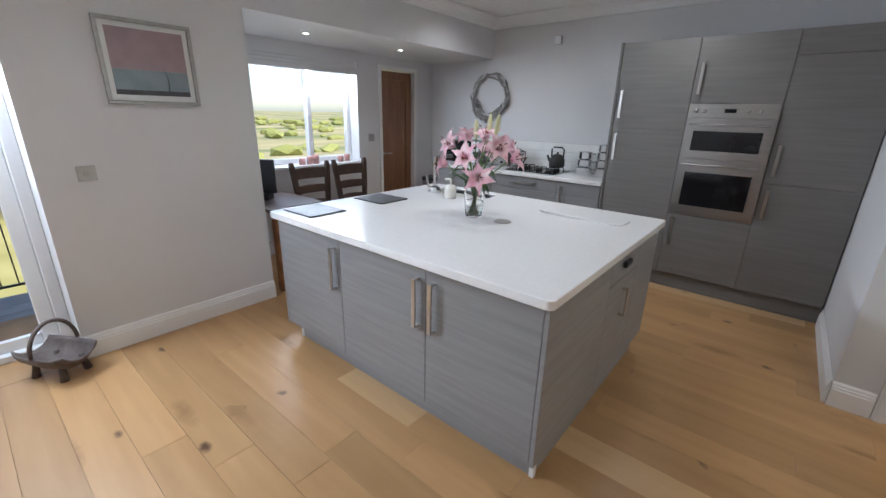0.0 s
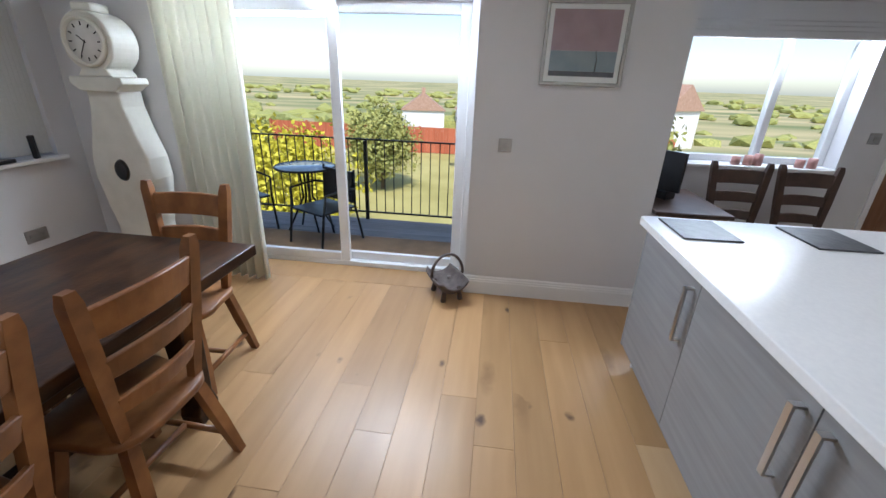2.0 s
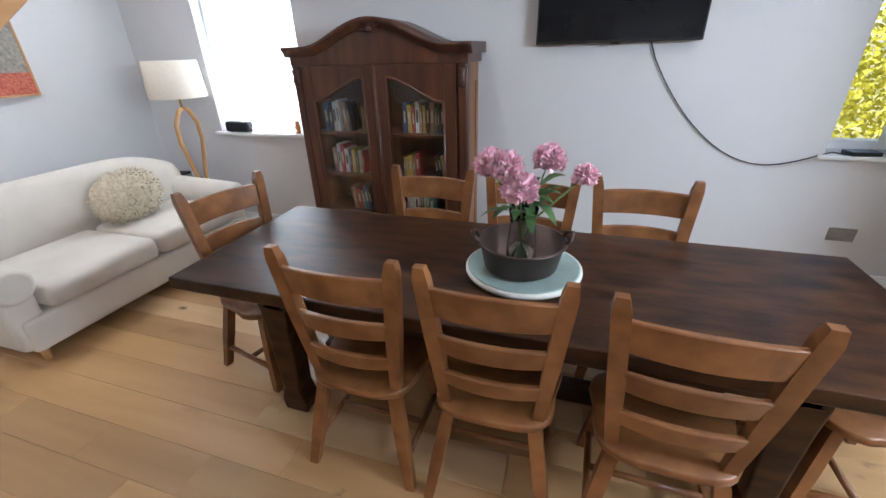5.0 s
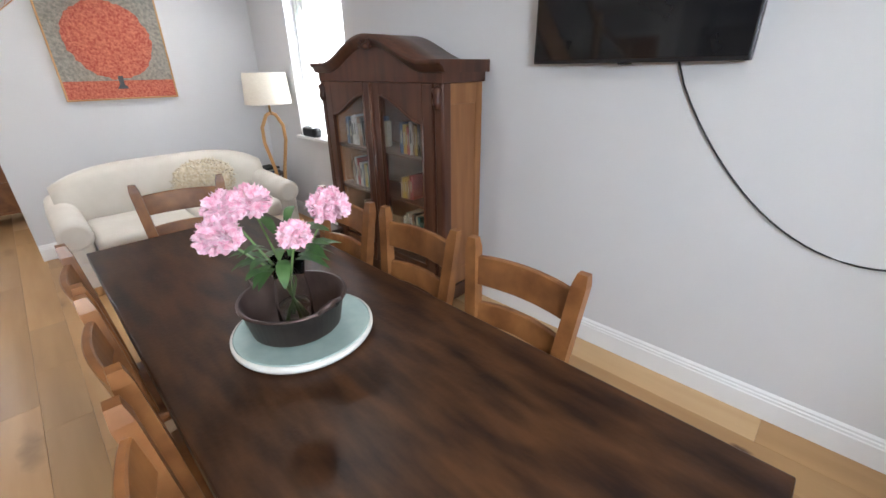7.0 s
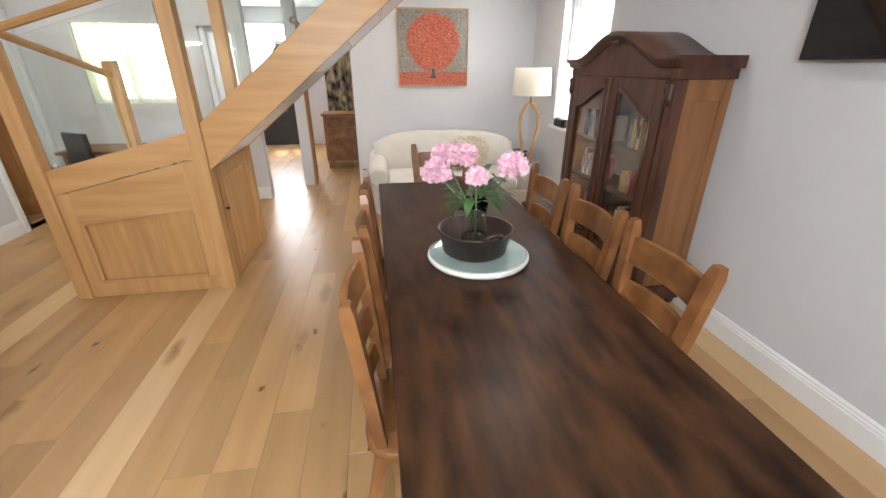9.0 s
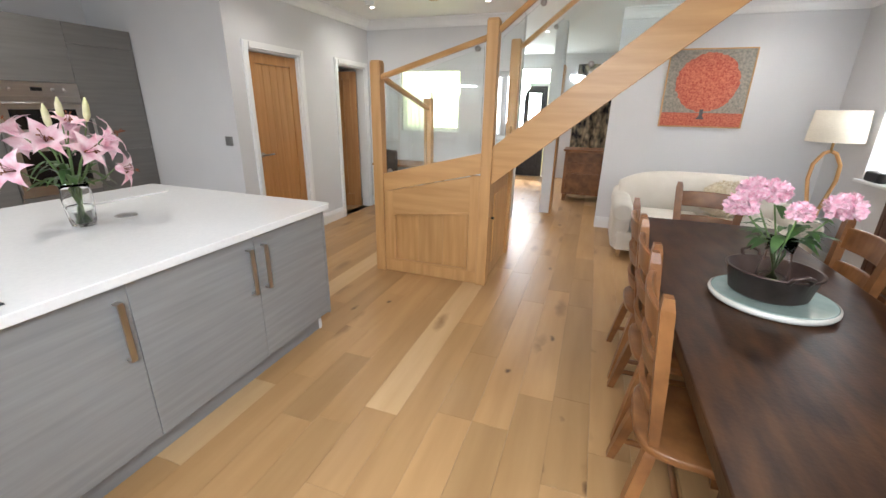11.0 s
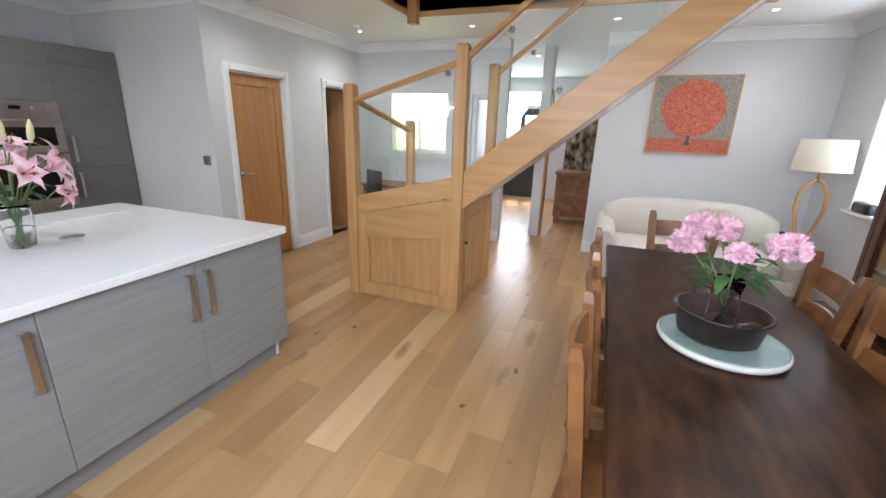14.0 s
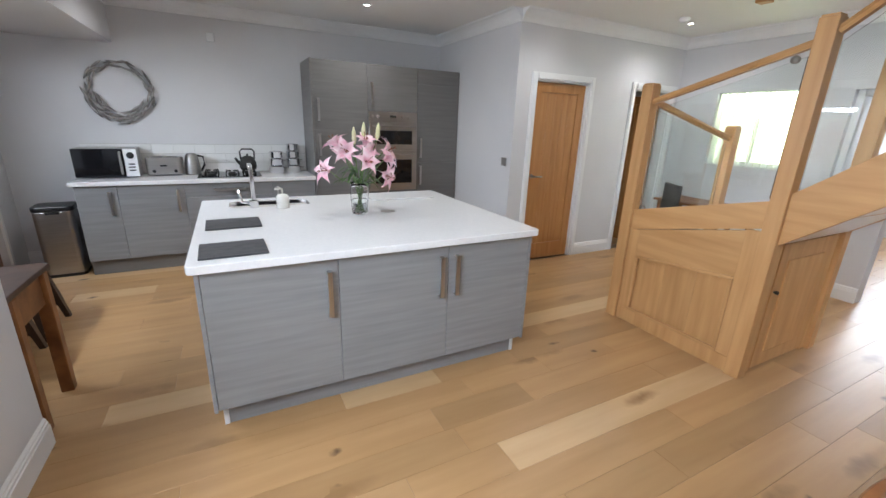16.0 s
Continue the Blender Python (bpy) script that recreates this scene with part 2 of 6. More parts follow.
M["stem"] = mat("stem_green", (0.1, 0.17, 0.05), 0.5, col2=(0.14, 0.22, 0.08), scale=(18, 18, 18))
M["peony"] = mat("peony_pink", (0.74, 0.3, 0.42), 0.7, col2=(0.93, 0.7, 0.77), scale=(55, 55, 55), sheen=0.3, var=0.06)
M["lily"] = mat("lily_pink", (0.76, 0.36, 0.46), 0.6, col2=(0.9, 0.72, 0.76), scale=(22, 22, 22), sheen=0.2, var=0.08)
M["bud"] = mat("lily_bud", (0.62, 0.62, 0.32), 0.6, col2=(0.75, 0.7, 0.5), scale=(20, 20, 20))
M["anther"] = mat("anther_brown", (0.2, 0.06, 0.02), 0.8)
M["deck"] = mat("grey_decking", (0.2, 0.18, 0.165), 0.75, col2=(0.29, 0.26, 0.24), scale=(24, 1.5, 24), bump=0.2, var=0.1)
M["grass"] = mat("dry_lawn", (0.33, 0.29, 0.09), 0.95, col2=(0.46, 0.40, 0.15), scale=(0.5, 0.5, 0.5), bump=0.4, bump_scale=30)
M["bush"] = mat("yellow_shrub", (0.42, 0.38, 0.02), 0.6, col2=(0.62, 0.54, 0.04), scale=(5, 5, 5))
M["tree"] = mat("tree_foliage", (0.22, 0.24, 0.06), 0.7, col2=(0.4, 0.38, 0.11), scale=(3, 3, 3))
M["redbush"] = mat("copper_shrub", (0.3, 0.09, 0.03), 0.7, col2=(0.4, 0.18, 0.06), scale=(5, 5, 5))
M["bark"] = mat("bark", (0.12, 0.09, 0.06), 0.9, col2=(0.18, 0.14, 0.1), scale=(14, 14, 3), bump=0.5)
M["fence"] = mat("red_fence_stain", (0.36, 0.09, 0.04), 0.8, col2=(0.46, 0.14, 0.07), scale=(10, 10, 1), var=0.1)
M["roof"] = mat("clay_roof", (0.36, 0.21, 0.14), 0.85, col2=(0.44, 0.28, 0.2), scale=(3, 3, 3), bump=0.3)
M["render"] = mat("white_render", (0.75, 0.73, 0.7), 0.85, col2=(0.7, 0.68, 0.65), scale=(2, 2, 2))
M["voile"] = sheer("voile_cloth", (0.83, 0.82, 0.74), 0.45)
M["slatcloth"] = sheer("blind_slat_cloth", (0.86, 0.86, 0.84), 0.5)
M["socket"] = mat("grey_nickel_plate", (0.35, 0.34, 0.33), 0.35, 0.8, col2=(0.4, 0.39, 0.38), scale=(30, 30, 30))
M["brass"] = mat("aged_brass", (0.35, 0.22, 0.08), 0.35, 1.0)
M["wicker"] = mat("dark_worn_basket", (0.07, 0.05, 0.045), 0.6, col2=(0.13, 0.1, 0.085), scale=(20, 20, 20), bump=0.3)
M["driftwood"] = mat("silver_driftwood", (0.16, 0.145, 0.135), 0.4, 0.5, col2=(0.4, 0.385, 0.37), scale=(14, 14, 14), bump=0.2, var=0.2)
M["paperwhite"] = mat("mount_white", (0.72, 0.72, 0.7), 0.6, col2=(0.7, 0.7, 0.68))
M["lamp_on"] = glow("lamp_on", (1, 0.93, 0.82), 14)
BOOKS = [mat("book_%s" % k, tuple(v * 0.6 for v in c), 0.6, col2=tuple(v * 0.45 for v in c), scale=(20, 20, 20)) for k, c in dict(white=(0.6, 0.58, 0.54), cream=(0.5, 0.44, 0.33), blue=(0.05, 0.1, 0.2), red=(0.35, 0.03, 0.03), yellow=(0.5, 0.33, 0.05), teal=(0.06, 0.2, 0.19), tan=(0.32, 0.18, 0.1), black=(0.02, 0.02, 0.02)).items()]

# ---- mesh helpers ----


def box(bm, x0, y0, z0, x1, y1, z1, m=None):
    vs = [Vector((x, y, z)) for x in (x0, x1) for y in (y0, y1) for z in (z0, z1)]
    if m is not None:
        vs = [m @ v for v in vs]
    v = [bm.verts.new(c) for c in vs]
    for f in ((0, 1, 3, 2), (4, 6, 7, 5), (0, 4, 5, 1), (2, 3, 7, 6), (0, 2, 6, 4), (1, 5, 7, 3)):
        bm.faces.new([v[i] for i in f])
    return bm


def B(x0, y0, z0, x1, y1, z1, bev=0.0, seg=2, m=None):
    bm = box(bmesh.new(), min(x0, x1), min(y0, y1), min(z0, z1), max(x0, x1), max(y0, y1), max(z0, z1), m)
    if bev:
        bmesh.ops.bevel(bm, geom=bm.edges[:], offset=bev, segments=seg, affect="EDGES", profile=0.5)
    return bm


def prism(bm, pts, a, b, axis="y", m=None):
    """A flat outline, pts, pushed from a to b along an axis."""
    put = {"x": lambda p, t: (t, p[0], p[1]), "y": lambda p, t: (p[0], t, p[1]), "z": lambda p, t: (p[0], p[1], t)}[axis]
    r0, r1 = [], []
    for p in pts:
        for r, t in ((r0, a), (r1, b)):
            c = Vector(put(p, t))
            r.append(bm.verts.new(m @ c if m is not None else c))
    k = len(pts)
    bm.faces.new(r0)
    bm.faces.new(r1[::-1])
    for i in range(k):
        bm.faces.new((r0[i], r1[i], r1[(i + 1) % k], r0[(i + 1) % k]))
    bmesh.ops.recalc_face_normals(bm, faces=bm.faces[:])
    return bm


def tube(bm, pts, r, n=8, flat=1.0, closed=False):
    """A round bar along pts; r a radius or one for each point."""
    pts = [Vector(p) for p in pts]
    rs = r if isinstance(r, (list, tuple)) else [r] * len(pts)
    rings, ref = [], None
    for i, p in enumerate(pts):
        if closed:
            d = pts[(i + 1) % len(pts)] - pts[i - 1]
        else:
            d = pts[min(i + 1, len(pts) - 1)] - pts[max(i - 1, 0)]
        d.normalize()
        if ref is None or abs(d.dot(ref)) > 0.98:
            ref = Vector((0, 0, 1)) if abs(d.z) < 0.9 else Vector((1, 0, 0))
        u = d.cross(ref).normalized()
        w = u.cross(d)
        rings.append([bm.verts.new(p + (u * math.cos(2 * math.pi * k / n) + w * math.sin(2 * math.pi * k / n) * flat) * rs[i]) for k in range(n)])
    m = len(rings)
    for i in range(m if closed else m - 1):
        a, b = rings[i], rings[(i + 1) % m]
        for k in range(n):
            f = bm.faces.new((a[k], a[(k + 1) % n], b[(k + 1) % n], b[k]))
            f.smooth = True
    if not closed:
        bm.faces.new(rings[0][::-1])
        bm.faces.new(rings[-1])
    return bm


def lathe(bm, prof, n=32, c=(0, 0, 0), sx=1.0):
    """A turned body from (radius, height) pairs, closed where the radius is 0."""
    rings = []
    for r, z in prof:
        if r < 1e-6:
            rings.append([bm.verts.new((c[0], c[1], c[2] + z))])
        else:
            rings.append([bm.verts.new((c[0] + sx * r * math.cos(2 * math.pi * k / n), c[1] + r * math.sin(2 * math.pi * k / n), c[2] + z)) for k in range(n)])
    for a, b in zip(rings, rings[1:]):
        for k in range(n):
            k2 = (k + 1) % n
            vs = [a[k % len(a)], a[k2 % len(a)], b[k2 % len(b)], b[k % len(b)]]
            vs = list(dict.fromkeys(vs))
            if len(vs) > 2:
                bm.faces.new(vs).smooth = True
    bmesh.ops.recalc_face_normals(bm, faces=bm.faces[:])
    return bm


def arc(cx, cy, r, a0, a1, n=12):
    return [(cx + r * math.cos(radians(a0 + (a1 - a0) * i / n)), cy + r * math.sin(radians(a0 + (a1 - a0) * i / n))) for i in range(n + 1)]


def round_rect(x0, y0, x1, y1, r, n=5):
    return arc(x1 - r, y0 + r, r, -90, 0, n) + arc(x1 - r, y1 - r, r, 0, 90, n) + arc(x0 + r, y1 - r, r, 90, 180, n) + arc(x0 + r, y0 + r, r, 180, 270, n)


def bevel(bm, w, seg=2):
    bmesh.ops.bevel(bm, geom=[e for e in bm.edges if len(e.link_faces) == 2 and e.calc_face_angle(0) > 0.6], offset=w, segments=seg, affect="EDGES", profile=0.5)
    return bm


def data(name, bm, material):
    me = bpy.data.meshes.new(name)
    bm.to_mesh(me)
    bm.free()
    me.materials.append(material)
    return me


def part(name, bm, material, parent=None, label=""):
    ob = new(name, data(name, bm, material))
    if parent is not None:
        ob.parent = parent
    return tagged(ob, label)


def thing(name, at, label, category, rz=0, group="", kind=""):
    ob = new(name)
    ob.empty_display_size = 0.1
    ob.matrix_basis = pose(*at, 0, 0, rz)
    return tagged(ob, label, category, group, kind)


def single(name, bm, material, label, category, at=(0, 0, 0), rz=0, group="", kind=""):
    ob = part(name, bm, material, None, label)
    ob.matrix_basis = pose(*at, 0, 0, rz)
    return tagged(ob, "", category, group, kind)


def structure(name, bm, material, label):
    return tagged(part(name, bm, material, None, label), "", "", "", "structure")


# ---- the shell ----
XW, YS, YN, XE, H = -2.58, -4.13, 3.38, 3.67, 2.65


def pierced(axis, at, thick, a0, a1, z0, z1, holes):
    """A wall along an axis with openings (a, b, bottom, top)."""
    bm = bmesh.new()

    def put(a, b, lo, hi):
        if b - a > 1e-4 and hi - lo > 1e-4:
            if axis == "x":
                box(bm, a, min(at, at + thick), lo, b, max(at, at + thick), hi)
            else:
                box(bm, min(at, at + thick), a, lo, max(at, at + thick), b, hi)
    cur = a0
    for a, b, lo, hi in sorted(holes):
        put(cur, a, z0, z1)
        put(a, b, z0, lo)
        put(a, b, hi, z1)
        cur = b
    put(cur, a1, z0, z1)
    return bm


structure("wall_south", pierced("x", YS, -0.3, XW - 0.4, XE + 0.15, -0.02, H, [(-2.38, -1.8, 0.94, 2.34), (1.88, 2.86, 0.95, 2.33)]), M["wall"], "pale grey painted plaster wall with two windows")
structure("wall_west", pierced("y", XW, -0.37, YS, 0.2, -0.02, H, [(-3.3, -1.073, 0, 2.12)]), M["wall"], "pale grey painted wall with the patio door opening")
structure("wall_alcove", pierced("y", -3.6, -0.25, -0.05, YN + 0.15, -0.02, H, [(0.5, 2.0, 0.95, 2.08), (2.38, 2.98, 0, 2.05)]), M["wall"], "pale grey alcove wall with window and door")
structure("wall_alcove_return", B(-3.599, -0.05, -0.02, XW - 0.371, 0.199, H), M["wall"], "pale grey return wall of the dining alcove")
structure("wall_north", B(-3.6, YN, -0.02, 1.16, YN + 0.15, H), M["wall"], "pale grey kitchen wall")
structure("wall_kitchen_return", B(1.037, 1.695, -0.02, 1.16, YN, H), M["wall"], "pale grey return wall beside the tall units")
structure("wall_doors", pierced("x", 1.575, 0.12, 1.037, 3.62, -0.02, H, [(1.285, 2.05, 0, 2.03), (2.8, 3.5, 0, 2.03)]), M["wall"], "pale grey wall with two doorways")
structure("wall_study", pierced("y", 3.62, 0.14, -0.68, 1.695, -0.02, H, [(0.14, 1.05, 1.18, 2.0), (-0.58, -0.2, 1.1, 1.98)]), M["wall"], "pale grey wall with blinds at its window")
structure("wall_sofa", B(XE, YS, -0.02, XE + 0.15, -1.83, H), M["wall"], "pale grey wall behind the sofa")
structure("wall_hall_left", B(3.76, 0.45, -0.02, 7.92, 0.57, H), M["wall"], "pale hallway wall")
structure("wall_hall_right", B(XE + 0.15, -2.6, -0.02, 7.92, -2.48, H), M["wall"], "pale hallway wall behind the curtain")
structure("wall_hall_end", pierced("y", 7.8, 0.12, -2.6, 0.57, -0.02, H, [(-0.6, 0.35, 0, 2.35)]), M["wall"], "hallway end wall with the front door")
structure("wall_back_room", B(2.2, 3.2, -0.02, 4.2, 3.3, H), M["wall"], "dim wall beyond the doorway")
structure("wall_back_room_side", B(4.0, 1.74, -0.02, 4.1, 3.2, H), M["wall"], "dim wall beyond the doorway")
structure("wall_back_room_left", B(1.9, 1.74, -0.02, 2.0, 3.3, H), M["wall"], "dim wall beyond the doorway")
WX0, WX1, WY0, WY1 = 1.1, 2.2, -3.1, 0.04
bm = bmesh.new()
box(bm, -2.96, YS - 0.1, H, WX0, YN + 0.15, H + 0.2)
box(bm, WX1, YS - 0.1, H, 7.92, YN + 0.15, H + 0.2)
box(bm, WX0, YS - 0.1, H, WX1, WY0, H + 0.2)
box(bm, WX0, WY1, H, WX1, YN + 0.15, H + 0.2)
structure("ceiling", bm, M["ceil"], "smooth white painted ceiling with a stairwell opening")
structure("ceiling_alcove", B(-3.6, 0.2, 2.2, XW + 0.001, YN, 2.649), M["wall"], "lowered boxed ceiling over the alcove")
bm = bmesh.new()
box(bm, 0.9, -3.3, H + 2.3, 3.9, 0.6, H + 2.4)
box(bm, 0.8, -3.3, H + 0.2, 0.9, 0.6, H + 2.4)
box(bm, 3.9, -3.3, H + 0.2, 4.0, 0.6, H + 2.4)
box(bm, 0.8, 0.6, H + 0.2, 4.0, 0.7, H + 2.4)
box(bm, 0.8, -3.4, H + 0.2, 4.0, -3.3, H + 2.4)
structure("wall_landing", bm, M["wall"], "pale walls of the upper landing")


def run(bm, prof, p, q, inward):
    """A moulding of section prof (out, up) along a wall line from p to q; inward: unit normal into the room."""
    d = Vector((q[0] - p[0], q[1] - p[1], 0))
    L = d.length
    d.normalize()
    m = Matrix(((inward[0], d.x, 0, p[0]), (inward[1], d.y, 0, p[1]), (0, 0, 1, 0), (0, 0, 0, 1)))
    prism(bm, prof, 0, L, "y", m)


SKIRT = [(0.0, 0.0), (0.018, 0.0), (0.018, 0.105), (0.014, 0.11), (0.014, 0.122), (0.009, 0.127), (0.009, 0.138), (0.0, 0.15)]
COVE = [(0.0, 0.0), (0.0, -0.115), (0.012, -0.112), (0.02, -0.085), (0.045, -0.05), (0.08, -0.024), (0.105, -0.014), (0.11, 0.0)]


def moulding(name, prof, p, q, inward, label):
    bm = bmesh.new()
    run(bm, prof, p, q, inward)
    structure(name, bm, M["trim"], label)


e = 0.002
for p, q, nrm in (((XW, YS + e), (XE, YS + e), (0, 1)), ((XW + e, -1.073), (XW + e, 0.2), (1, 0)), ((XE - e, YS), (XE - e, -1.83), (-1, 0)), ((XW + e, YS), (XW + e, -3.3), (1, 0)),
                  ((2.118, 1.575 - e), (2.73, 1.575 - e), (0, -1)), ((1.037 - e, 1.575), (1.037 - e, 2.76), (-1, 0)), ((1.037, 1.575 - e), (1.215, 1.575 - e), (0, -1)), ((3.62 - e, -0.68), (3.62 - e, 1.575), (-1, 0)), ((-3.6 + e, 0.2), (-3.6 + e, 2.33), (1, 0)), ((-3.6, YN - e), (-3.02, YN - e), (0, -1))):
    moulding("baseboard", SKIRT, p, q, nrm, "white moulded skirting board")
COVE_H = [(a, H + b - e) for a, b in COVE]
for p, q, nrm in (((XW, YS + e), (XE, YS + e), (0, 1)), ((XW + e, YS), (XW + e, YN), (1, 0)), ((XE - e, YS), (XE - e, -1.83), (-1, 0)), ((XW, YN - e), (1.037, YN - e), (0, -1)), ((1.037 - e, 1.575), (1.037 - e, YN), (-1, 0)), ((1.037, 1.575 - e), (3.62, 1.575 - e), (0, -1)), ((3.62 - e, -0.68), (3.62 - e, 1.575), (-1, 0))):
    moulding("trim", COVE_H, p, q, nrm, "white plaster coving under the ceiling")


def architrave(bm, x0, x1, h, y, d, w=0.065, t=0.018):
    for a, b, lo, hi in ((x0 - w, x0, 0, h + w), (x1, x1 + w, 0, h + w), (x0, x1, h, h + w)):
        box(bm, a, min(y, y + d * t), lo, b, max(y, y + d * t), hi)
        box(bm, a + 0.012, min(y, y + d * (t + 0.008)), lo, b - 0.022, max(y, y + d * (t + 0.008)), hi - (0.012 if lo else 0.02))
    # lining of the opening
    box(bm, x0, y + 0.001, 0, x0 + 0.02, y + 0.119, h)
    box(bm, x1 - 0.02, y + 0.001, 0, x1, y + 0.119, h)
    box(bm, x0 + 0.02, y + 0.001, h - 0.02, x1 - 0.02, y + 0.119, h)


for x0, x1 in ((1.285, 2.05), (2.8, 3.5)):
    bm = bmesh.new()
    architrave(bm, x0, x1, 2.03, 1.575, -1)
    structure("trim", bm, M["trim"], "white painted door architrave")


def lever(parent, x, y, z, s, dx):
    bm = bmesh.new()
    lathe(bm, [(0, 0), (0.026, 0), (0.026, 0.008), (0, 0.008)], 16)
    bmesh.ops.rotate(bm, verts=bm.verts[:], matrix=Matrix.Rotation(radians(90 if s < 0 else -90), 3, "X"))
    tube(bm, [(0, 0, 0), (0, s * 0.045, 0), (dx * 0.02, s * 0.05, 0), (dx * 0.12, s * 0.05, 0)], 0.009, 8)
    bmesh.ops.translate(bm, verts=bm.verts[:], vec=(x, y, z))
    part("door_handle", bm, M["steel"], parent, "brushed steel lever handle")


def oak_door(name, w, h, at, rz, material, label):
    """A leaf of vertical boards in a frame; its hinge at the origin, its face towards -y."""
    d = tagged(thing(name, at, label, "door", rz), kind="structure")
    st = 0.1
    for a, b, lo, hi in ((0, st, 0, h), (w - st, w, 0, h), (st, w - st, h - st, h), (st, w - st, 0, 0.19)):
        part("rail" if lo == 0 and hi < 1 or lo > 1 else "stile", B(a, 0, lo, b, 0.04, hi, 0.002), material, d)
    k = 5
    bw = (w - 2 * st) / k
    for i in range(k):
        part("board", B(st + i * bw + 0.001, 0.012, 0.19, st + (i + 1) * bw - 0.001, 0.03, h - st, 0.004, 1), material, d)
    return d


d = oak_door("door_1", 0.72, 2.0, (1.307, 1.61, 0.005), 0, M["oakdoor"], "closed golden oak door with vertical boards and lever handle")
lever(d, 0.055, 0, 1.0, -1, 1)
d = oak_door("door_2", 0.66, 1.975, (3.47, 1.7, 0.005), 112, M["oakdoor"], "oak door standing open in its doorway")
lever(d, 0.6, 0, 1.0, -1, -1)
d = oak_door("door_3", 0.59, 2.03, (-3.65, 2.385, 0.005), 90, M["shadedoor"], "closed brown wooden door in the alcove")
lever(d, 0.05, 0, 1.0, -1, 1)
bm = bmesh.new()
for a, b, lo, hi in ((2.34, 2.38, 0, 2.09), (2.98, 3.02, 0, 2.09), (2.38, 2.98, 2.05, 2.09)):
    box(bm, -3.599, a, lo, -3.58, b, hi)
structure("trim", bm, M["trim"], "thin painted door lining")


def window(name, axis, at, a0, a1, z0, z1, inner, mullions, label, fw=0.06, depth=0.07, glass=True):
    """A white frame with panes in an opening; at: the outer plane, inner: the sign towards the room."""
    w = tagged(thing(name, (0, 0, 0), label, "window"), kind="structure")

    def bx(a, b, lo, hi, d0, d1, bev=0.006):
        if axis == "x":
            return B(a, at + d0 * inner, lo, b, at + d1 * inner, hi, bev, 1)
        return B(at + d0 * inner, a, lo, at + d1 * inner, b, hi, bev, 1)
    for i, (a, b, lo, hi) in enumerate(((a0, a0 + fw, z0, z1), (a1 - fw, a1, z0, z1), (a0 + fw, a1 - fw, z0, z0 + fw), (a0 + fw, a1 - fw, z1 - fw, z1))):
        part("window_frame", bx(a, b, lo, hi, 0, depth), M["upvc"], w)
    edges = [a0 + fw] + [v for q in mullions for v in (q - fw / 2, q + fw / 2)] + [a1 - fw]
    for q in mullions:
        part("mullion", bx(q - fw / 2, q + fw / 2, z0 + fw, z1 - fw, 0, depth + 0.004), M["upvc"], w)
    if glass:
        for a, b in zip(edges[::2], edges[1::2]):
            g = part("pane", bx(a, b, z0 + fw, z1 - fw, 0.03, 0.036, 0), M["pane"], w)
            g.visible_shadow = False
    return w


window("window_1", "y", -3.82, 0.5, 2.0, 0.95, 2.08, 1, [1.42], "white framed kitchen window looking over the valley")
window("window_2", "x", YS - 0.22, -2.38, -1.8, 0.94, 2.34, 1, [], "narrow white framed window beside the tall clock")
window("window_3", "x", YS - 0.28, 1.88, 2.86, 0.95, 2.33, 1, [2.37], "white framed window behind the bookcase", glass=False)
window("window_4", "y", 3.76, 0.14, 1.05, 1.18, 2.0, -1, [0.6], "white framed window with vertical blinds", glass=False)
window("window_5", "y", 3.75, -0.58, -0.2, 1.1, 1.98, -1, [], "small window with a dark head", glass=False)
structure("window_sill_kitchen", B(-3.75, 0.46, 0.92, -3.55, 2.04, 0.948, 0.006), M["trim"], "white painted window sill")
structure("window_sill_clock", B(-2.42, YS - 0.15, 0.91, -1.76, YS + 0.045, 0.938, 0.006), M["trim"], "white painted window sill")
structure("window_sill_sofa", B(1.84, YS - 0.2, 0.92, 2.9, YS + 0.05, 0.948, 0.006), M["trim"], "white painted window sill")

# ---- patio door ----
pd = tagged(thing("door_4", (0, 0, 0), "white sliding patio door with two tall panes", "patio door"), kind="structure")
PX = -2.95
for a, b, lo, hi in ((-3.3, -3.23, 0, 2.12), (-1.14, -1.074, 0, 2.12), (-3.23, -1.14, 2.05, 2.12), (-3.23, -1.14, 0, 0.045)):
    part("door_frame", B(PX - 0.02, a, lo, PX + 0.09, b, hi, 0.005, 1), M["upvc"], pd)
for a, b, x in ((-3.23, -2.1, PX + 0.05), (-2.2, -1.14, PX + 0.0)):
    leaf = part("sliding_leaf", B(x, a, 0.046, x + 0.04, a + 0.08, 2.049, 0.005, 1), M["upvc"], pd)
    for c, d2, lo, hi in ((b - 0.08, b, 0.046, 2.049), (a + 0.08, b - 0.08, 0.046, 0.12), (a + 0.08, b - 0.08, 1.97, 2.049)):
        part("leaf_rail", B(x, c, lo, x + 0.04, d2, hi, 0.005, 1), M["upvc"], leaf)
    g = part("pane", B(x + 0.017, a + 0.08, 0.12, x + 0.023, b - 0.08, 1.97), M["pane"], leaf)
    g.visible_shadow = False
structure("door_threshold", B(PX + 0.091, -3.29, -0.01, XW + 0.01, -1.08, 0.0025, 0.002), M["plank"], "oak threshold boards at the patio door")

# ---- kitchen island ----


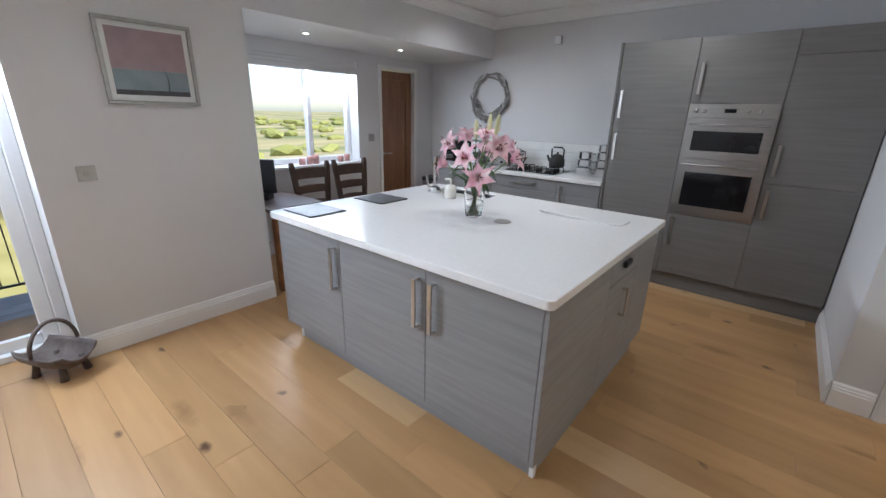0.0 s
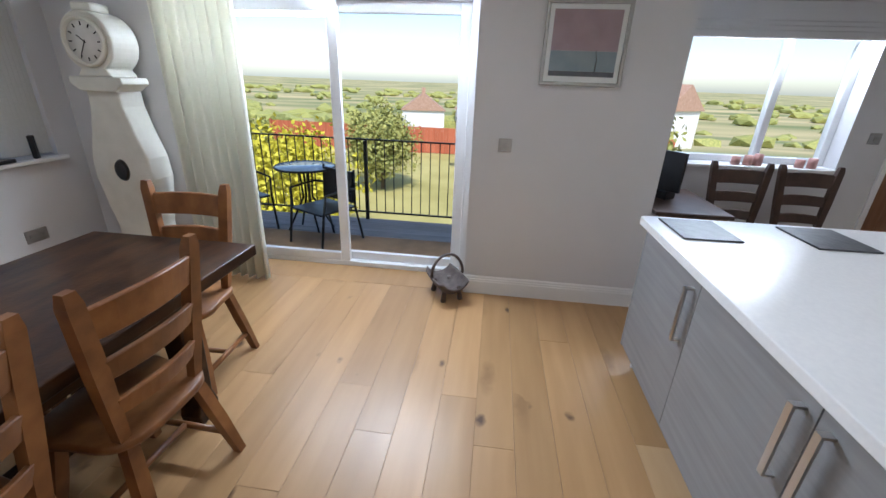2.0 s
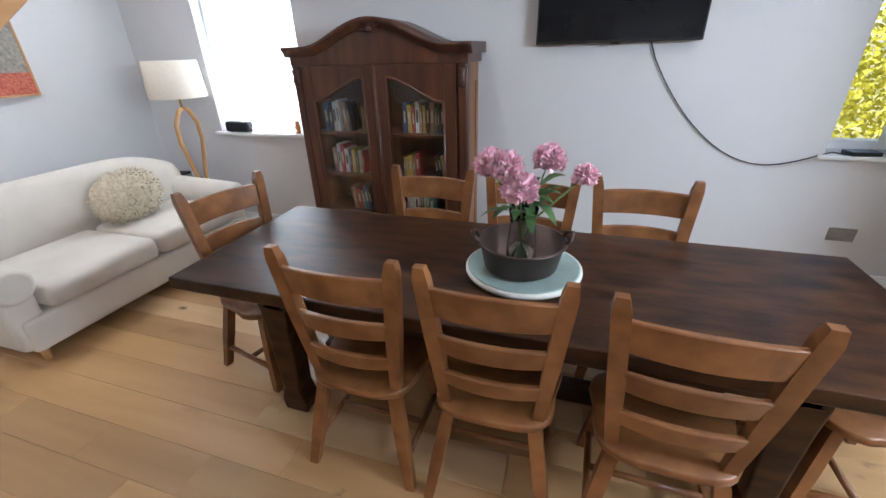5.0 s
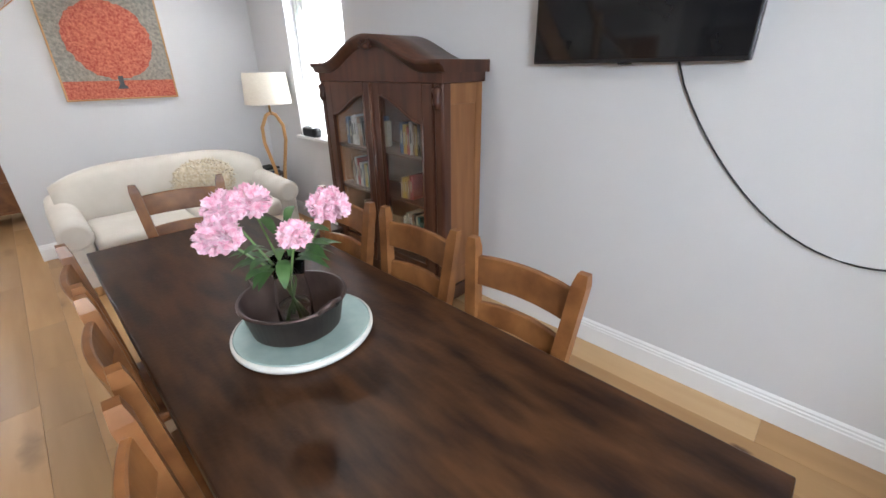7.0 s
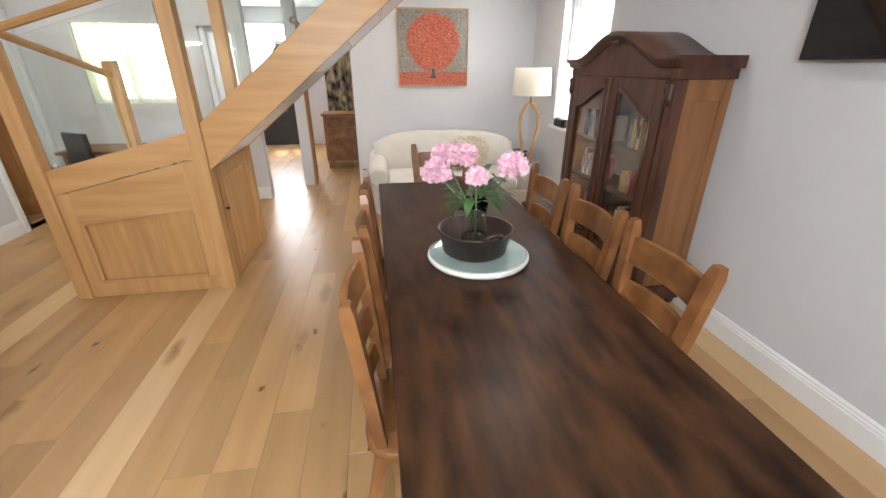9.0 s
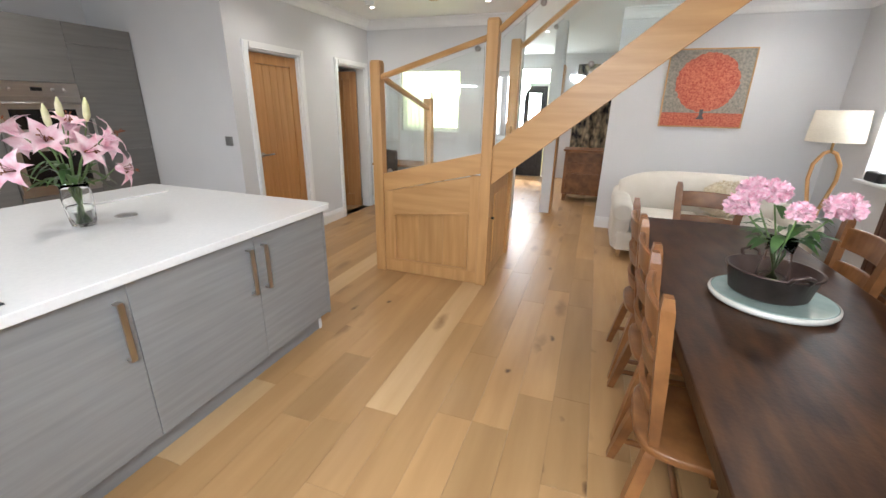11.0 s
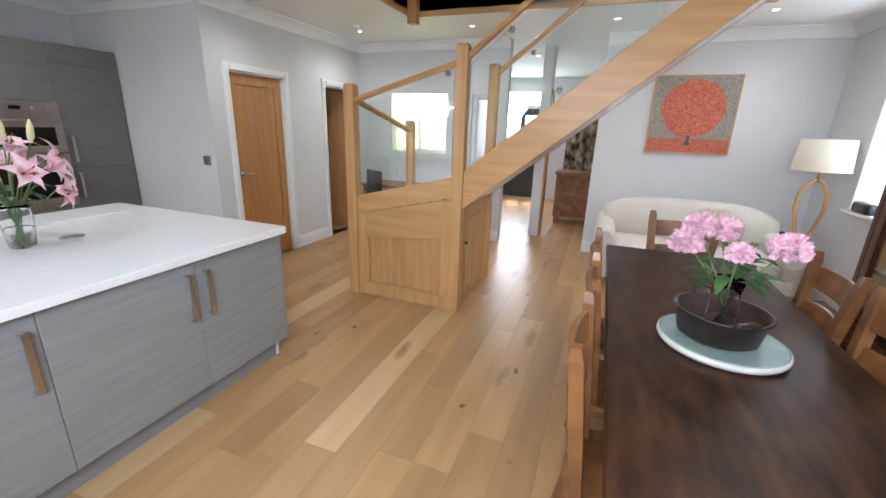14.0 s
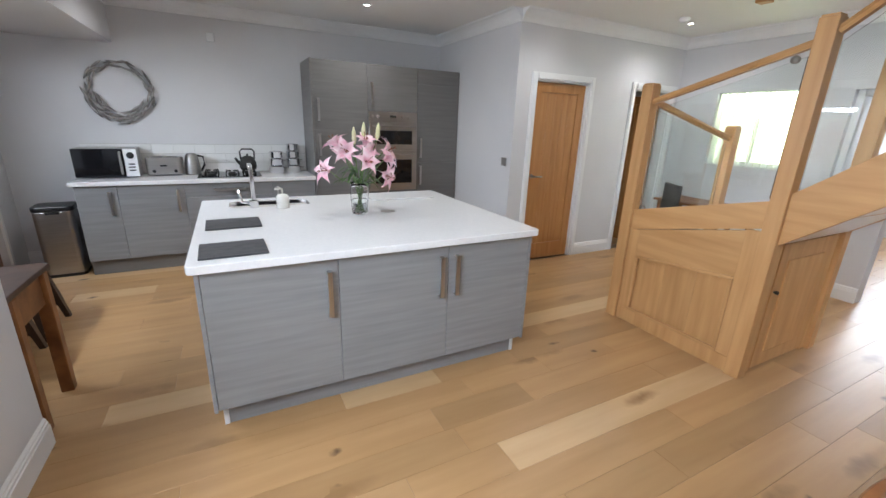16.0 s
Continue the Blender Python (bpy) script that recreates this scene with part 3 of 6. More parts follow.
def bar_handle(parent, x, y, z, h, s=-1, r=0.0, axis="z"):
    """A flat bow handle on two short feet; s: the way out of the door along y."""
    bm = bmesh.new()
    if axis == "z":
        box(bm, x - 0.011, y + s * 0.026, z, x + 0.011, y + s * 0.034, z + h)
        box(bm, x - 0.011, y, z, x + 0.011, y + s * 0.026, z + 0.008)
        box(bm, x - 0.011, y, z + h - 0.008, x + 0.011, y + s * 0.026, z + h)
    else:
        box(bm, x, y + s * 0.026, z - 0.01, x + h, y + s * 0.034, z + 0.01)
        box(bm, x, y, z - 0.01, x + 0.008, y + s * 0.026, z + 0.01)
        box(bm, x + h - 0.008, y, z - 0.01, x + h, y + s * 0.026, z + 0.01)
    bmesh.ops.recalc_face_normals(bm, faces=bm.faces[:])
    part("handle", bm, M["handle"], parent, "brushed nickel bow handle")


def cab_door(parent, x0, x1, z0, z1, y, material, hx=None, hz=0, hh=0.24, s=-1, axis="z"):
    d = part("door", B(x0 + 0.0015, y, z0 + 0.0015, x1 - 0.0015, y - s * 0.019, z1 - 0.0015, 0.0015, 1), material, parent)
    if hx is not None:
        bar_handle(d, hx, y, hz, hh, s, axis=axis)
    return d


isl = thing("kitchen_island", (0, 0, 0), "grey wood-effect kitchen island with bow handles", "kitchen island")
IX0, IX1, IY0, IY1 = -1.86, 0.035, -0.08, 1.47
part("body", B(IX0 + 0.02, IY0 + 0.02, 0.15, IX1 - 0.021, IY1 - 0.02, 0.879), M["unit"], isl)
part("plinth", B(IX0 + 0.045, 0.0, 0.0, IX1 - 0.035, IY1 - 0.06, 0.149), M["unit"], isl)
for x in (IX0 + 0.045, IX1 - 0.035):
    part("plinth_corner", B(x - 0.012, -0.008, 0.0, x + 0.012, 0.016, 0.146, 0.003), M["trim"], isl, "white plinth corner strip")
part("end_panel", B(IX0, IY0, 0.13, IX0 + 0.019, IY1, 0.879, 0.001, 1), M["unit"], isl)
for a, b, hx in ((IX0 + 0.02, -1.22, -1.27), (-1.22, -0.575, -0.625), (-0.575, IX1 - 0.021, -0.525)):
    cab_door(isl, a, b, 0.14, 0.875, IY0, M["unit"], hx, 0.56, 0.25)
part("end_panel", B(IX1 - 0.02, IY0, 0.13, IX1, 0.6, 0.879, 0.001, 1), M["unit"], isl)
side = thing("island_drawer_unit", (IX1, 0.6, 0), "grey island cabinet with a drawer over a door", "cabinet", 90)
d = part("drawer", B(0.002, -0.0, 0.73, 0.45, 0.019, 0.876, 0.0015, 1), M["unit"], side)
bm = B(0.17, -0.02, 0.79, 0.27, 0.0, 0.825, 0.008)
part("cup_handle", bm, M["black"], d, "dark cup handle")
cab_door(side, 0.002, 0.45, 0.14, 0.727, 0.0, M["unit"], 0.23, 0.5, 0.16)
part("end_panel", B(0.452, 0.0, 0.13, 0.87, 0.019, 0.879, 0.001, 1), M["unit"], side)
bm = prism(bmesh.new(), round_rect(IX0 - 0.025, IY0 - 0.045, IX1 + 0.025, IY1 + 0.03, 0.03), 0.88, 0.92, "z")
bevel(bm, 0.004)
SX0, SX1, SY0, SY1 = -1.7, -1.14, 1.14, 1.4
isl_top = single("island_worktop", bm, M["quartz"], "polished white quartz worktop with rounded corners", "worktop")
cut = part("sink_cutter", prism(bmesh.new(), round_rect(SX0, SY0, SX1, SY1, 0.05), 0.84, 0.97, "z"), M["quartz"])
mod = isl_top.modifiers.new("sink", "BOOLEAN")
mod.operation, mod.object = "DIFFERENCE", cut
bpy.context.view_layer.update()
fixed = bpy.data.meshes.new_from_object(isl_top.evaluated_get(bpy.context.evaluated_depsgraph_get()))
isl_top.modifiers.clear()
isl_top.data = fixed
bpy.data.objects.remove(cut)
bm = bmesh.new()
for a, b, c, d2, lo, hi in ((SX0, SX1, SY0, SY1, 0.882, 0.885), (SX0 - 0.004, SX0, SY0, SY1, 0.885, 0.912), (SX1, SX1 + 0.004, SY0, SY1, 0.885, 0.912), (SX0, SX1, SY0 - 0.004, SY0, 0.885, 0.912), (SX0, SX1, SY1, SY1 + 0.004, 0.885, 0.912)):
    box(bm, a, c, lo, b, d2, hi)
single("sink", bm, M["cream"], "pale undermounted sink in the island", "sink")

tap = thing("mixer_tap", (-1.54, 1.09, 0.92), "tall square chrome mixer tap on the island", "tap")
part("base", B(-0.03, -0.025, 0, 0.03, 0.025, 0.06, 0.006), M["chrome"], tap)
part("spout", B(-0.014, -0.014, 0.06, 0.014, 0.014, 0.3, 0.004), M["chrome"], tap)
part("spout_arm", B(-0.014, 0.014, 0.272, 0.014, 0.2, 0.3, 0.004), M["chrome"], tap)
part("lever", tube(bmesh.new(), [(-0.03, 0, 0.04), (-0.075, 0, 0.05), (-0.095, 0, 0.14)], [0.012, 0.011, 0.008], 8), M["chrome"], tap)
soap = thing("soap_dispenser", (-1.35, 1.05, 0.92), "small white ceramic soap dispenser with pump", "soap dispenser")
part("bottle", lathe(bmesh.new(), [(0, 0), (0.042, 0), (0.045, 0.008), (0.043, 0.085), (0.03, 0.1), (0.014, 0.104), (0, 0.104)], 24), M["cream"], soap)
part("pump", tube(bmesh.new(), [(0, 0, 0.104), (0, 0, 0.135), (-0.012, 0, 0.142), (-0.05, 0, 0.138)], 0.009, 8), M["cream"], soap)
for cx, cy in ((-1.69, 0.085), (-1.68, 0.64)):
    bm = B(-0.15, -0.13, 0, 0.15, 0.13, 0.008, 0.0025, 1)
    single("placemat", bm, M["slate"], "dark slate rectangular placemat on the worktop", "placemat", (cx, cy, 0.9205), random.uniform(-2, 2), "placemats")
bm = prism(bmesh.new(), round_rect(-0.28, -0.1, 0.28, 0.1, 0.06), 0, 0.012, "z")
cb = thing("chopping_board", (-0.37, 1.2, 0.9205), "white rounded chopping board lying flat", "chopping board", -3)
part("board", bevel(bm, 0.003), M["quartz"], cb)
bm = lathe(bmesh.new(), [(0, 0.004), (0.05, 0.004), (0.052, 0.003), (0.054, 0), (0, 0)], 28)
single("popup_socket", bm, M["socket"], "round nickel pop-up socket lid flush in the worktop", "socket", (-0.67, 0.71, 0.9205))


def petal(bm, base, way, up, length, width, curl, n=7):
    """A curved pointed petal with a slight trough."""
    way, up = Vector(way).normalized(), Vector(up)
    side_v = way.cross(up).normalized()
    up = side_v.cross(way)
    rows = []
    for i in range(n + 1):
        t = i / n
        w = width * (math.sin(math.pi * min(1, t * 0.92 + 0.08)) ** 0.7) * (1 - t ** 5)
        c = Vector(base) + way * length * (t - 0.12 * t ** 3 * abs(curl)) + up * length * (0.35 * t - curl * 0.75 * t ** 3)
        rows.append([bm.verts.new(c + side_v * w * s + up * (0.18 * width * abs(s))) for s in (-1, -0.5, 0, 0.5, 1)])
    for a, b in zip(rows, rows[1:]):
        for k in range(4):
            bm.faces.new((a[k], a[k + 1], b[k + 1], b[k])).smooth = True


def lily_flower(c, way, size):
    bm = bmesh.new()
    way = Vector(way).normalized()
    u = way.orthogonal().normalized()
    w = way.cross(u)
    for k in range(6):
        a = 2 * math.pi * k / 6 + random.uniform(-0.12, 0.12)
        out = u * math.cos(a) + w * math.sin(a)
        petal(bm, Vector(c), out * 0.8 + way * 0.75, way, size * random.uniform(0.9, 1.1), size * (0.2 if k % 2 else 0.28), random.uniform(0.7, 1.1))
    return bm


def leaf_blade(bm, base, tip, width, sag=0.2):
    base, tip = Vector(base), Vector(tip)
    d = tip - base
    s = d.cross(Vector((0, 0, 1)))
    s = s.normalized() if s.length > 1e-4 else Vector((1, 0, 0))
    rows = []
    for i in range(6):
        t = i / 5
        w = width * math.sin(math.pi * (0.08 + 0.9 * t)) ** 0.8
        c = base + d * t + Vector((0, 0, sag * d.length * math.sin(math.pi * t)))
        rows.append([bm.verts.new(c - s * w), bm.verts.new(c + Vector((0, 0, -0.15 * w))), bm.verts.new(c + s * w)])
    for a, b in zip(rows, rows[1:]):
        for k in range(2):
            bm.faces.new((a[k], a[k + 1], b[k + 1], b[k])).smooth = True


def vase_body(prof, thick=0.004):
    inner = [(max(r - thick, 0.001), z) for r, z in prof[::-1]]
    inner[-1] = (inner[-1][0], prof[0][1] + 0.012)
    return lathe(bmesh.new(), [(0, prof[0][1])] + prof + inner + [(0, prof[0][1] + 0.012)], 32)


vase = thing("lily_vase", (-0.88, 0.7, 0.921), "clear glass vase of pink lilies on the island", "vase of flowers")
part("vase", vase_body([(0.05, 0), (0.054, 0.02), (0.06, 0.08), (0.064, 0.14), (0.058, 0.19), (0.064, 0.215)]), M["glass"], vase)
part("water", lathe(bmesh.new(), [(0, 0.013), (0.048, 0.014), (0.054, 0.08), (0.056, 0.1), (0, 0.1)], 24), M["water"], vase)
random.seed(11)
FL = [((-0.2, -0.02, 0.30), (-0.8, -0.4, 0.3)), ((-0.1, -0.08, 0.42), (-0.4, -0.8, 0.5)), ((-0.12, 0.06, 0.45), (-0.5, 0.5, 0.7)), ((0.02, -0.1, 0.36), (0.1, -0.9, 0.35)), ((0.05, 0.02, 0.46), (0.1, -0.3, 0.9)), ((0.16, -0.04, 0.42), (0.8, -0.5, 0.4)), ((0.2, 0.06, 0.36), (0.9, 0.2, 0.3)), ((0.1, 0.14, 0.4), (0.5, 0.8, 0.4)), ((-0.04, 0.14, 0.38), (-0.2, 0.9, 0.4)), ((0.12, -0.14, 0.28), (0.6, -0.8, 0.0))]
for c, wy in FL:
    part("stem", tube(bmesh.new(), [(c[0] * -0.12, c[1] * -0.12, 0.02), (c[0] * 0.15, c[1] * 0.15, 0.2), (c[0] * 0.7, c[1] * 0.7, c[2] - 0.05), c], [0.004, 0.004, 0.0035, 0.003], 6), M["stem"], vase)
    fl = part("flower", lily_flower(c, wy, 0.118), M["lily"], vase, "open pink lily bloom")
    bm = bmesh.new()
    for k in range(5):
        w = Vector(wy).normalized()
        o = Vector((random.uniform(-1, 1), random.uniform(-1, 1), random.uniform(-1, 1))) * 0.022
        t = Vector(c) + w * 0.075 + o
        tube(bm, [c, Vector(c) + w * 0.04 + o * 0.4, t], 0.0012, 4)
        tube(bm, [t - o.normalized() * 0.008, t + o.normalized() * 0.008], 0.003, 5)
    part("stamens", bm, M["anther"], fl)
for c in ((0.05, 0.05, 0.5), (-0.02, 0.02, 0.47), (0.13, 0.0, 0.5)):
    bm = tube(bmesh.new(), [c, (c[0] * 1.05, c[1], c[2] + 0.03), (c[0] * 1.1, c[1], c[2] + 0.08), (c[0] * 1.12, c[1], c[2] + 0.115)], [0.006, 0.016, 0.014, 0.003], 8)
    part("bud", bm, M["bud"], vase, "closed pale lily bud")
    part("stem", tube(bmesh.new(), [(0, 0, 0.03), (c[0] * 0.3, c[1] * 0.3, 0.25), c], 0.003, 6), M["stem"], vase)
for k in range(26):
    a, h = random.uniform(0, 6.28), random.uniform(0.2, 0.36)
    r0 = random.uniform(0.02, 0.06)
    L = random.uniform(0.09, 0.15)
    bm = bmesh.new()
    leaf_blade(bm, (r0 * math.cos(a), r0 * math.sin(a), h), ((r0 + L) * math.cos(a), (r0 + L) * math.sin(a), h + random.uniform(-0.1, 0.05)), random.uniform(0.011, 0.018), 0.25)
    part("leaf", bm, M["leaf"], vase)

# ---- kitchen run ----
KY = 2.775


def base_unit(x0, x1, handle, label, drawer=False, hz=0.6):
    u = thing("base_cabinet", (x0, KY, 0), label, "cabinet", group="kitchen base cabinets")
    w = x1 - x0
    part("body", B(0, 0.02, 0.15, w, 0.55, 0.879), M["unit"], u)
    part("plinth", B(0, 0.05, 0, w, 0.07, 0.149), M["unit_tall"], u)
    if drawer:
        cab_door(u, 0, w, 0.74, 0.876, 0, M["unit"], w / 2 - 0.15, 0.81, 0.3, axis="x")
        cab_door(u, 0, w, 0.15, 0.738, 0, M["unit"])
    else:
        cab_door(u, 0, w, 0.15, 0.876, 0, M["unit"], w - 0.06 if handle > 0 else 0.06, hz, 0.22)


base_unit(-2.97, -2.65, 1, "grey base cabinet with a single door")
base_unit(-2.65, -2.1, 1, "grey base cabinet with a single door")
base_unit(-2.1, -1.28, 1, "grey base cabinet with a wide top drawer", True)
base_unit(-1.28, -0.815, -1, "grey base cabinet with a single door")
single("kitchen_worktop", B(-3.0, KY - 0.03, 0.88, -0.806, YN - 0.011, 0.92, 0.004), M["quartz"], "white quartz worktop along the kitchen wall", "worktop")
sp = structure("splashback", B(-3.0, YN - 0.01, 0.92, -0.81, YN - 0.001, 1.235), M["grout"], "white glazed tile splashback")

XT = [-0.805, -0.175, 0.45, 1.03]


def tall_unit(x0, x1, doors, label, top=2.165):
    u = thing("tall_cabinet", (x0, 2.774, 0), label, "cabinet", group="tall kitchen units")
    w = x1 - x0
    part("plinth", B(0, 0.05, 0, w, 0.07, 0.149), M["unit_tall"], u)
    part("body", B(0, 0.021, 0.15, w, 0.585, top - 0.002), M["unit_tall"], u)
    for lo, hi, hx, hz in doors:
        cab_door(u, 0, w, lo, hi, 0, M["unit_tall"], hx, hz, 0.24)
    return u


tall_unit(XT[0] + 0.02, XT[1], [(1.44, 2.165, 0.05, 1.53), (0.15, 1.44, 0.05, 1.15)], "tall taupe wood-effect larder cabinet with two doors")
ov = tall_unit(XT[1], XT[2], [(1.66, 2.165, 0.05, 1.73), (0.15, 0.72, 0.05, 0.44)], "tall taupe oven housing cabinet")
tall_unit(XT[2], XT[3], [(1.99, 2.165, None, 0), (1.06, 1.99, 0.05, 1.12), (0.15, 1.06, 0.05, 0.78)], "tall taupe fridge housing with stacked doors")
single("end_panel", B(XT[0], 2.765, 0, XT[0] + 0.019, YN - 0.012, 2.17, 0.001, 1), M["unit_tall"], "tall taupe side panel of the larder", "panel")
oven = thing("double_oven", (XT[1] + 0.004, 2.766, 0.722), "built-in stainless steel double oven", "oven")
W = XT[2] - XT[1] - 0.008
part("frame", B(0, 0.0, 0, W, 0.007, 0.936), M["steel"], oven)
cp = part("control_panel", B(0.004, -0.016, 0.825, W - 0.004, 0, 0.932, 0.003), M["steel"], oven)
for x in (0.06, 0.12, 0.42, 0.5):
    part("knob", lathe(bmesh.new(), [(0, 0.016), (0.014, 0.016), (0.017, 0), (0, 0)], 16), M["steel"], cp).matrix_basis = pose(x, -0.016, 0.878, 90)
part("display", B(0.26, -0.018, 0.865, 0.34, -0.0155, 0.895), M["blackgloss"], cp, "black clock display")
for lo, hi, wl, wh in ((0.50, 0.815, 0.56, 0.72), (0.03, 0.49, 0.09, 0.38)):
    dr = part("oven_door", B(0.004, -0.022, lo, W - 0.004, 0, hi, 0.003), M["steel"], oven)
    part("window", B(0.07, -0.024, wl, W - 0.07, -0.0215, wh, 0.001), M["blackgloss"], dr, "black glass oven window")
    bm = tube(bmesh.new(), [(0.035, -0.06, hi - 0.045), (W - 0.035, -0.06, hi - 0.045)], 0.009, 10)
    for x in (0.05, W - 0.05):
        tube(bm, [(x, -0.02, hi - 0.045), (x, -0.06, hi - 0.045)], 0.007, 8)
    part("handle", bm, M["steel"], dr)

mw = thing("microwave", (-2.98, 2.96, 0.921), "steel microwave with a dark glass door", "microwave", 4)
part("body", B(0, 0.02, 0.012, 0.5, 0.34, 0.285, 0.008), M["steel"], mw)
part("door", B(0, 0, 0.014, 0.39, 0.019, 0.283, 0.004), M["blackgloss"], mw, "dark glass door")
part("control_panel", B(0.392, 0, 0.014, 0.5, 0.019, 0.283, 0.004), M["upvc"], mw, "white control panel")
part("handle", B(0.355, -0.03, 0.04, 0.375, -0.012, 0.26, 0.005), M["steel"], mw)
part("dial", lathe(bmesh.new(), [(0, 0.012), (0.03, 0.012), (0.032, 0), (0, 0)], 20), M["black"], mw).matrix_basis = pose(0.446, 0, 0.22, 90)
for z in (0.07, 0.1, 0.13):
    part("buttons", B(0.42, -0.003, z, 0.475, 0, z + 0.012), M["black"], mw)
ts = thing("toaster", (-2.44, 3.08, 0.921), "brushed steel four-slot toaster", "toaster", 2)
part("body", bevel(prism(bmesh.new(), round_rect(0, 0, 0.33, 0.19, 0.04), 0.012, 0.19, "z"), 0.015), M["steel"], ts)
for x in (0.06, 0.19):
    part("slot", B(x, 0.05, 0.188, x + 0.09, 0.14, 0.1915), M["black"], ts)
for x in (0.07, 0.26):
    part("knob", lathe(bmesh.new(), [(0, 0.016), (0.014, 0.016), (0.017, 0), (0, 0)], 16), M["black"], ts).matrix_basis = pose(x, 0, 0.05, 90)
part("lever", B(0.13, -0.025, 0.1, 0.19, 0.002, 0.115, 0.004), M["black"], ts)
kt = thing("electric_kettle", (-2.03, 3.2, 0.921), "tall brushed steel electric kettle", "kettle")
part("body", lathe(bmesh.new(), [(0, 0), (0.075, 0), (0.078, 0.01), (0.075, 0.1), (0.06, 0.2), (0.04, 0.225), (0, 0.23)], 28), M["steel"], kt)
part("handle", tube(bmesh.new(), [(0.05, 0, 0.2), (0.11, 0, 0.19), (0.115, 0, 0.1), (0.075, 0, 0.03)], 0.011, 8), M["black"], kt)
hob = thing("gas_hob", (-1.98, 2.85, 0.921), "black gas hob with cast iron pan supports", "hob")
part("plate", B(0, 0, 0, 0.62, 0.42, 0.008, 0.003), M["blackgloss"], hob)
for x, y in ((0.13, 0.12), (0.13, 0.31), (0.33, 0.22), (0.5, 0.12), (0.5, 0.31)):
    g = part("pan_support", bmesh.new(), M["iron"], hob)
    bm = bmesh.new()
    for k in range(4):
        a = math.pi / 4 + k * math.pi / 2
        tube(bm, [(x + 0.02 * math.cos(a), y + 0.02 * math.sin(a), 0.045), (x + 0.085 * math.cos(a), y + 0.085 * math.sin(a), 0.045), (x + 0.09 * math.cos(a), y + 0.09 * math.sin(a), 0.008)], 0.006, 6)
    lathe(bm, [(0, 0.03), (0.03, 0.03), (0.04, 0.022), (0.045, 0.008), (0, 0.008)], 16, (x, y, 0))
    bm.to_mesh(g.data)
    g.data.materials.clear()
    g.data.materials.append(M["iron"])
    bm.free()
wk = thing("whistling_kettle", (-1.48, 3.16, 0.969), "dark whistling kettle on the hob", "kettle")
part("body", lathe(bmesh.new(), [(0, 0), (0.08, 0), (0.09, 0.03), (0.085, 0.09), (0.06, 0.135), (0.03, 0.15), (0, 0.152)], 28), M["iron"], wk)
part("lid_knob", lathe(bmesh.new(), [(0, 0.15), (0.01, 0.15), (0.014, 0.168), (0, 0.175)], 14), M["black"], wk)
part("handle", tube(bmesh.new(), [(-0.07, 0, 0.11), (-0.075, 0, 0.2), (-0.05, 0, 0.225), (0.05, 0, 0.225), (0.075, 0, 0.2), (0.07, 0, 0.11)], 0.009, 8), M["black"], wk)
part("spout", tube(bmesh.new(), [(-0.08, 0, 0.06), (-0.11, 0, 0.1), (-0.125, 0, 0.13)], [0.02, 0.014, 0.011], 10), M["iron"], wk)
for cx, cy, k in ((-1.17, 3.2, 3), (-0.98, 3.24, 4)):
    z = 0.921
    for i in range(k):
        r = 0.082 - 0.005 * i
        pn = thing("saucepan", (cx, cy, z), "polished steel saucepan in a stack", "saucepan", 20 * i, "stacked saucepans")
        part("body", lathe(bmesh.new(), [(0, 0), (r - 0.008, 0), (r, 0.008), (r, 0.07), (r + 0.004, 0.073), (r - 0.004, 0.073), (r - 0.004, 0.01), (0, 0.006)], 28), M["chrome"], pn)
        part("lid", lathe(bmesh.new(), [(0, 0.084), (0.03, 0.083), (r, 0.075), (r, 0.073), (0, 0.073)], 28), M["chrome"], pn)
        part("handle", tube(bmesh.new(), [(r, 0, 0.055), (r + 0.04, 0, 0.055)], 0.008, 6), M["steel"], pn)
        z += 0.0845
wr = thing("driftwood_wreath", (-2.58, YN - 0.03, 1.74), "round wreath of silvered driftwood sticks on the wall", "wreath")
random.seed(5)
for k in range(74):
    a = 2 * math.pi * k / 46 if k < 46 else math.pi * (1.05 + 0.9 * (k - 46) / 28)
    a += random.uniform(-0.06, 0.06)
    r = 0.262 + random.uniform(-0.03, 0.03) if k < 46 else random.uniform(0.18, 0.27)
    t = a + math.pi / 2 + random.choice((-1, 1)) * random.uniform(0.05, 0.32)
    L = random.uniform(0.055, 0.085)
    c = Vector((r * math.cos(a), random.uniform(-0.024, 0.012), r * 1.03 * math.sin(a)))
    d3 = Vector((math.cos(t), random.uniform(-0.1, 0.1), math.sin(t))) * L
    part("stick", tube(bmesh.new(), [c - d3, c - d3 * 0.4 + Vector((0, -0.004, 0)), c + d3 * 0.4, c + d3], [0.002, 0.013, 0.012, 0.002], 6), M["driftwood"], wr)
bn = thing("pedal_bin", (-3.19, 2.98, 0), "tall brushed steel pedal bin with black lid", "bin", 3)
part("body", bevel(prism(bmesh.new(), round_rect(-0.15, -0.12, 0.15, 0.14, 0.05), 0.03, 0.64, "z"), 0.006), M["steel"], bn)
part("base", prism(bmesh.new(), round_rect(-0.148, -0.118, 0.148, 0.138, 0.05), 0, 0.03, "z"), M["black"], bn)
part("lid", bevel(prism(bmesh.new(), round_rect(-0.155, -0.125, 0.155, 0.145, 0.05), 0.64, 0.69, "z"), 0.012), M["black"], bn)
part("lid_latch", B(-0.05, -0.126, 0.615, 0.05, -0.12, 0.64, 0.002), M["black"], bn)
single("alarm_sensor", B(-1.75, YN - 0.035, 2.3, -1.67, YN - 0.001, 2.39, 0.01), M["upvc"], "small white alarm sensor on the wall", "sensor")

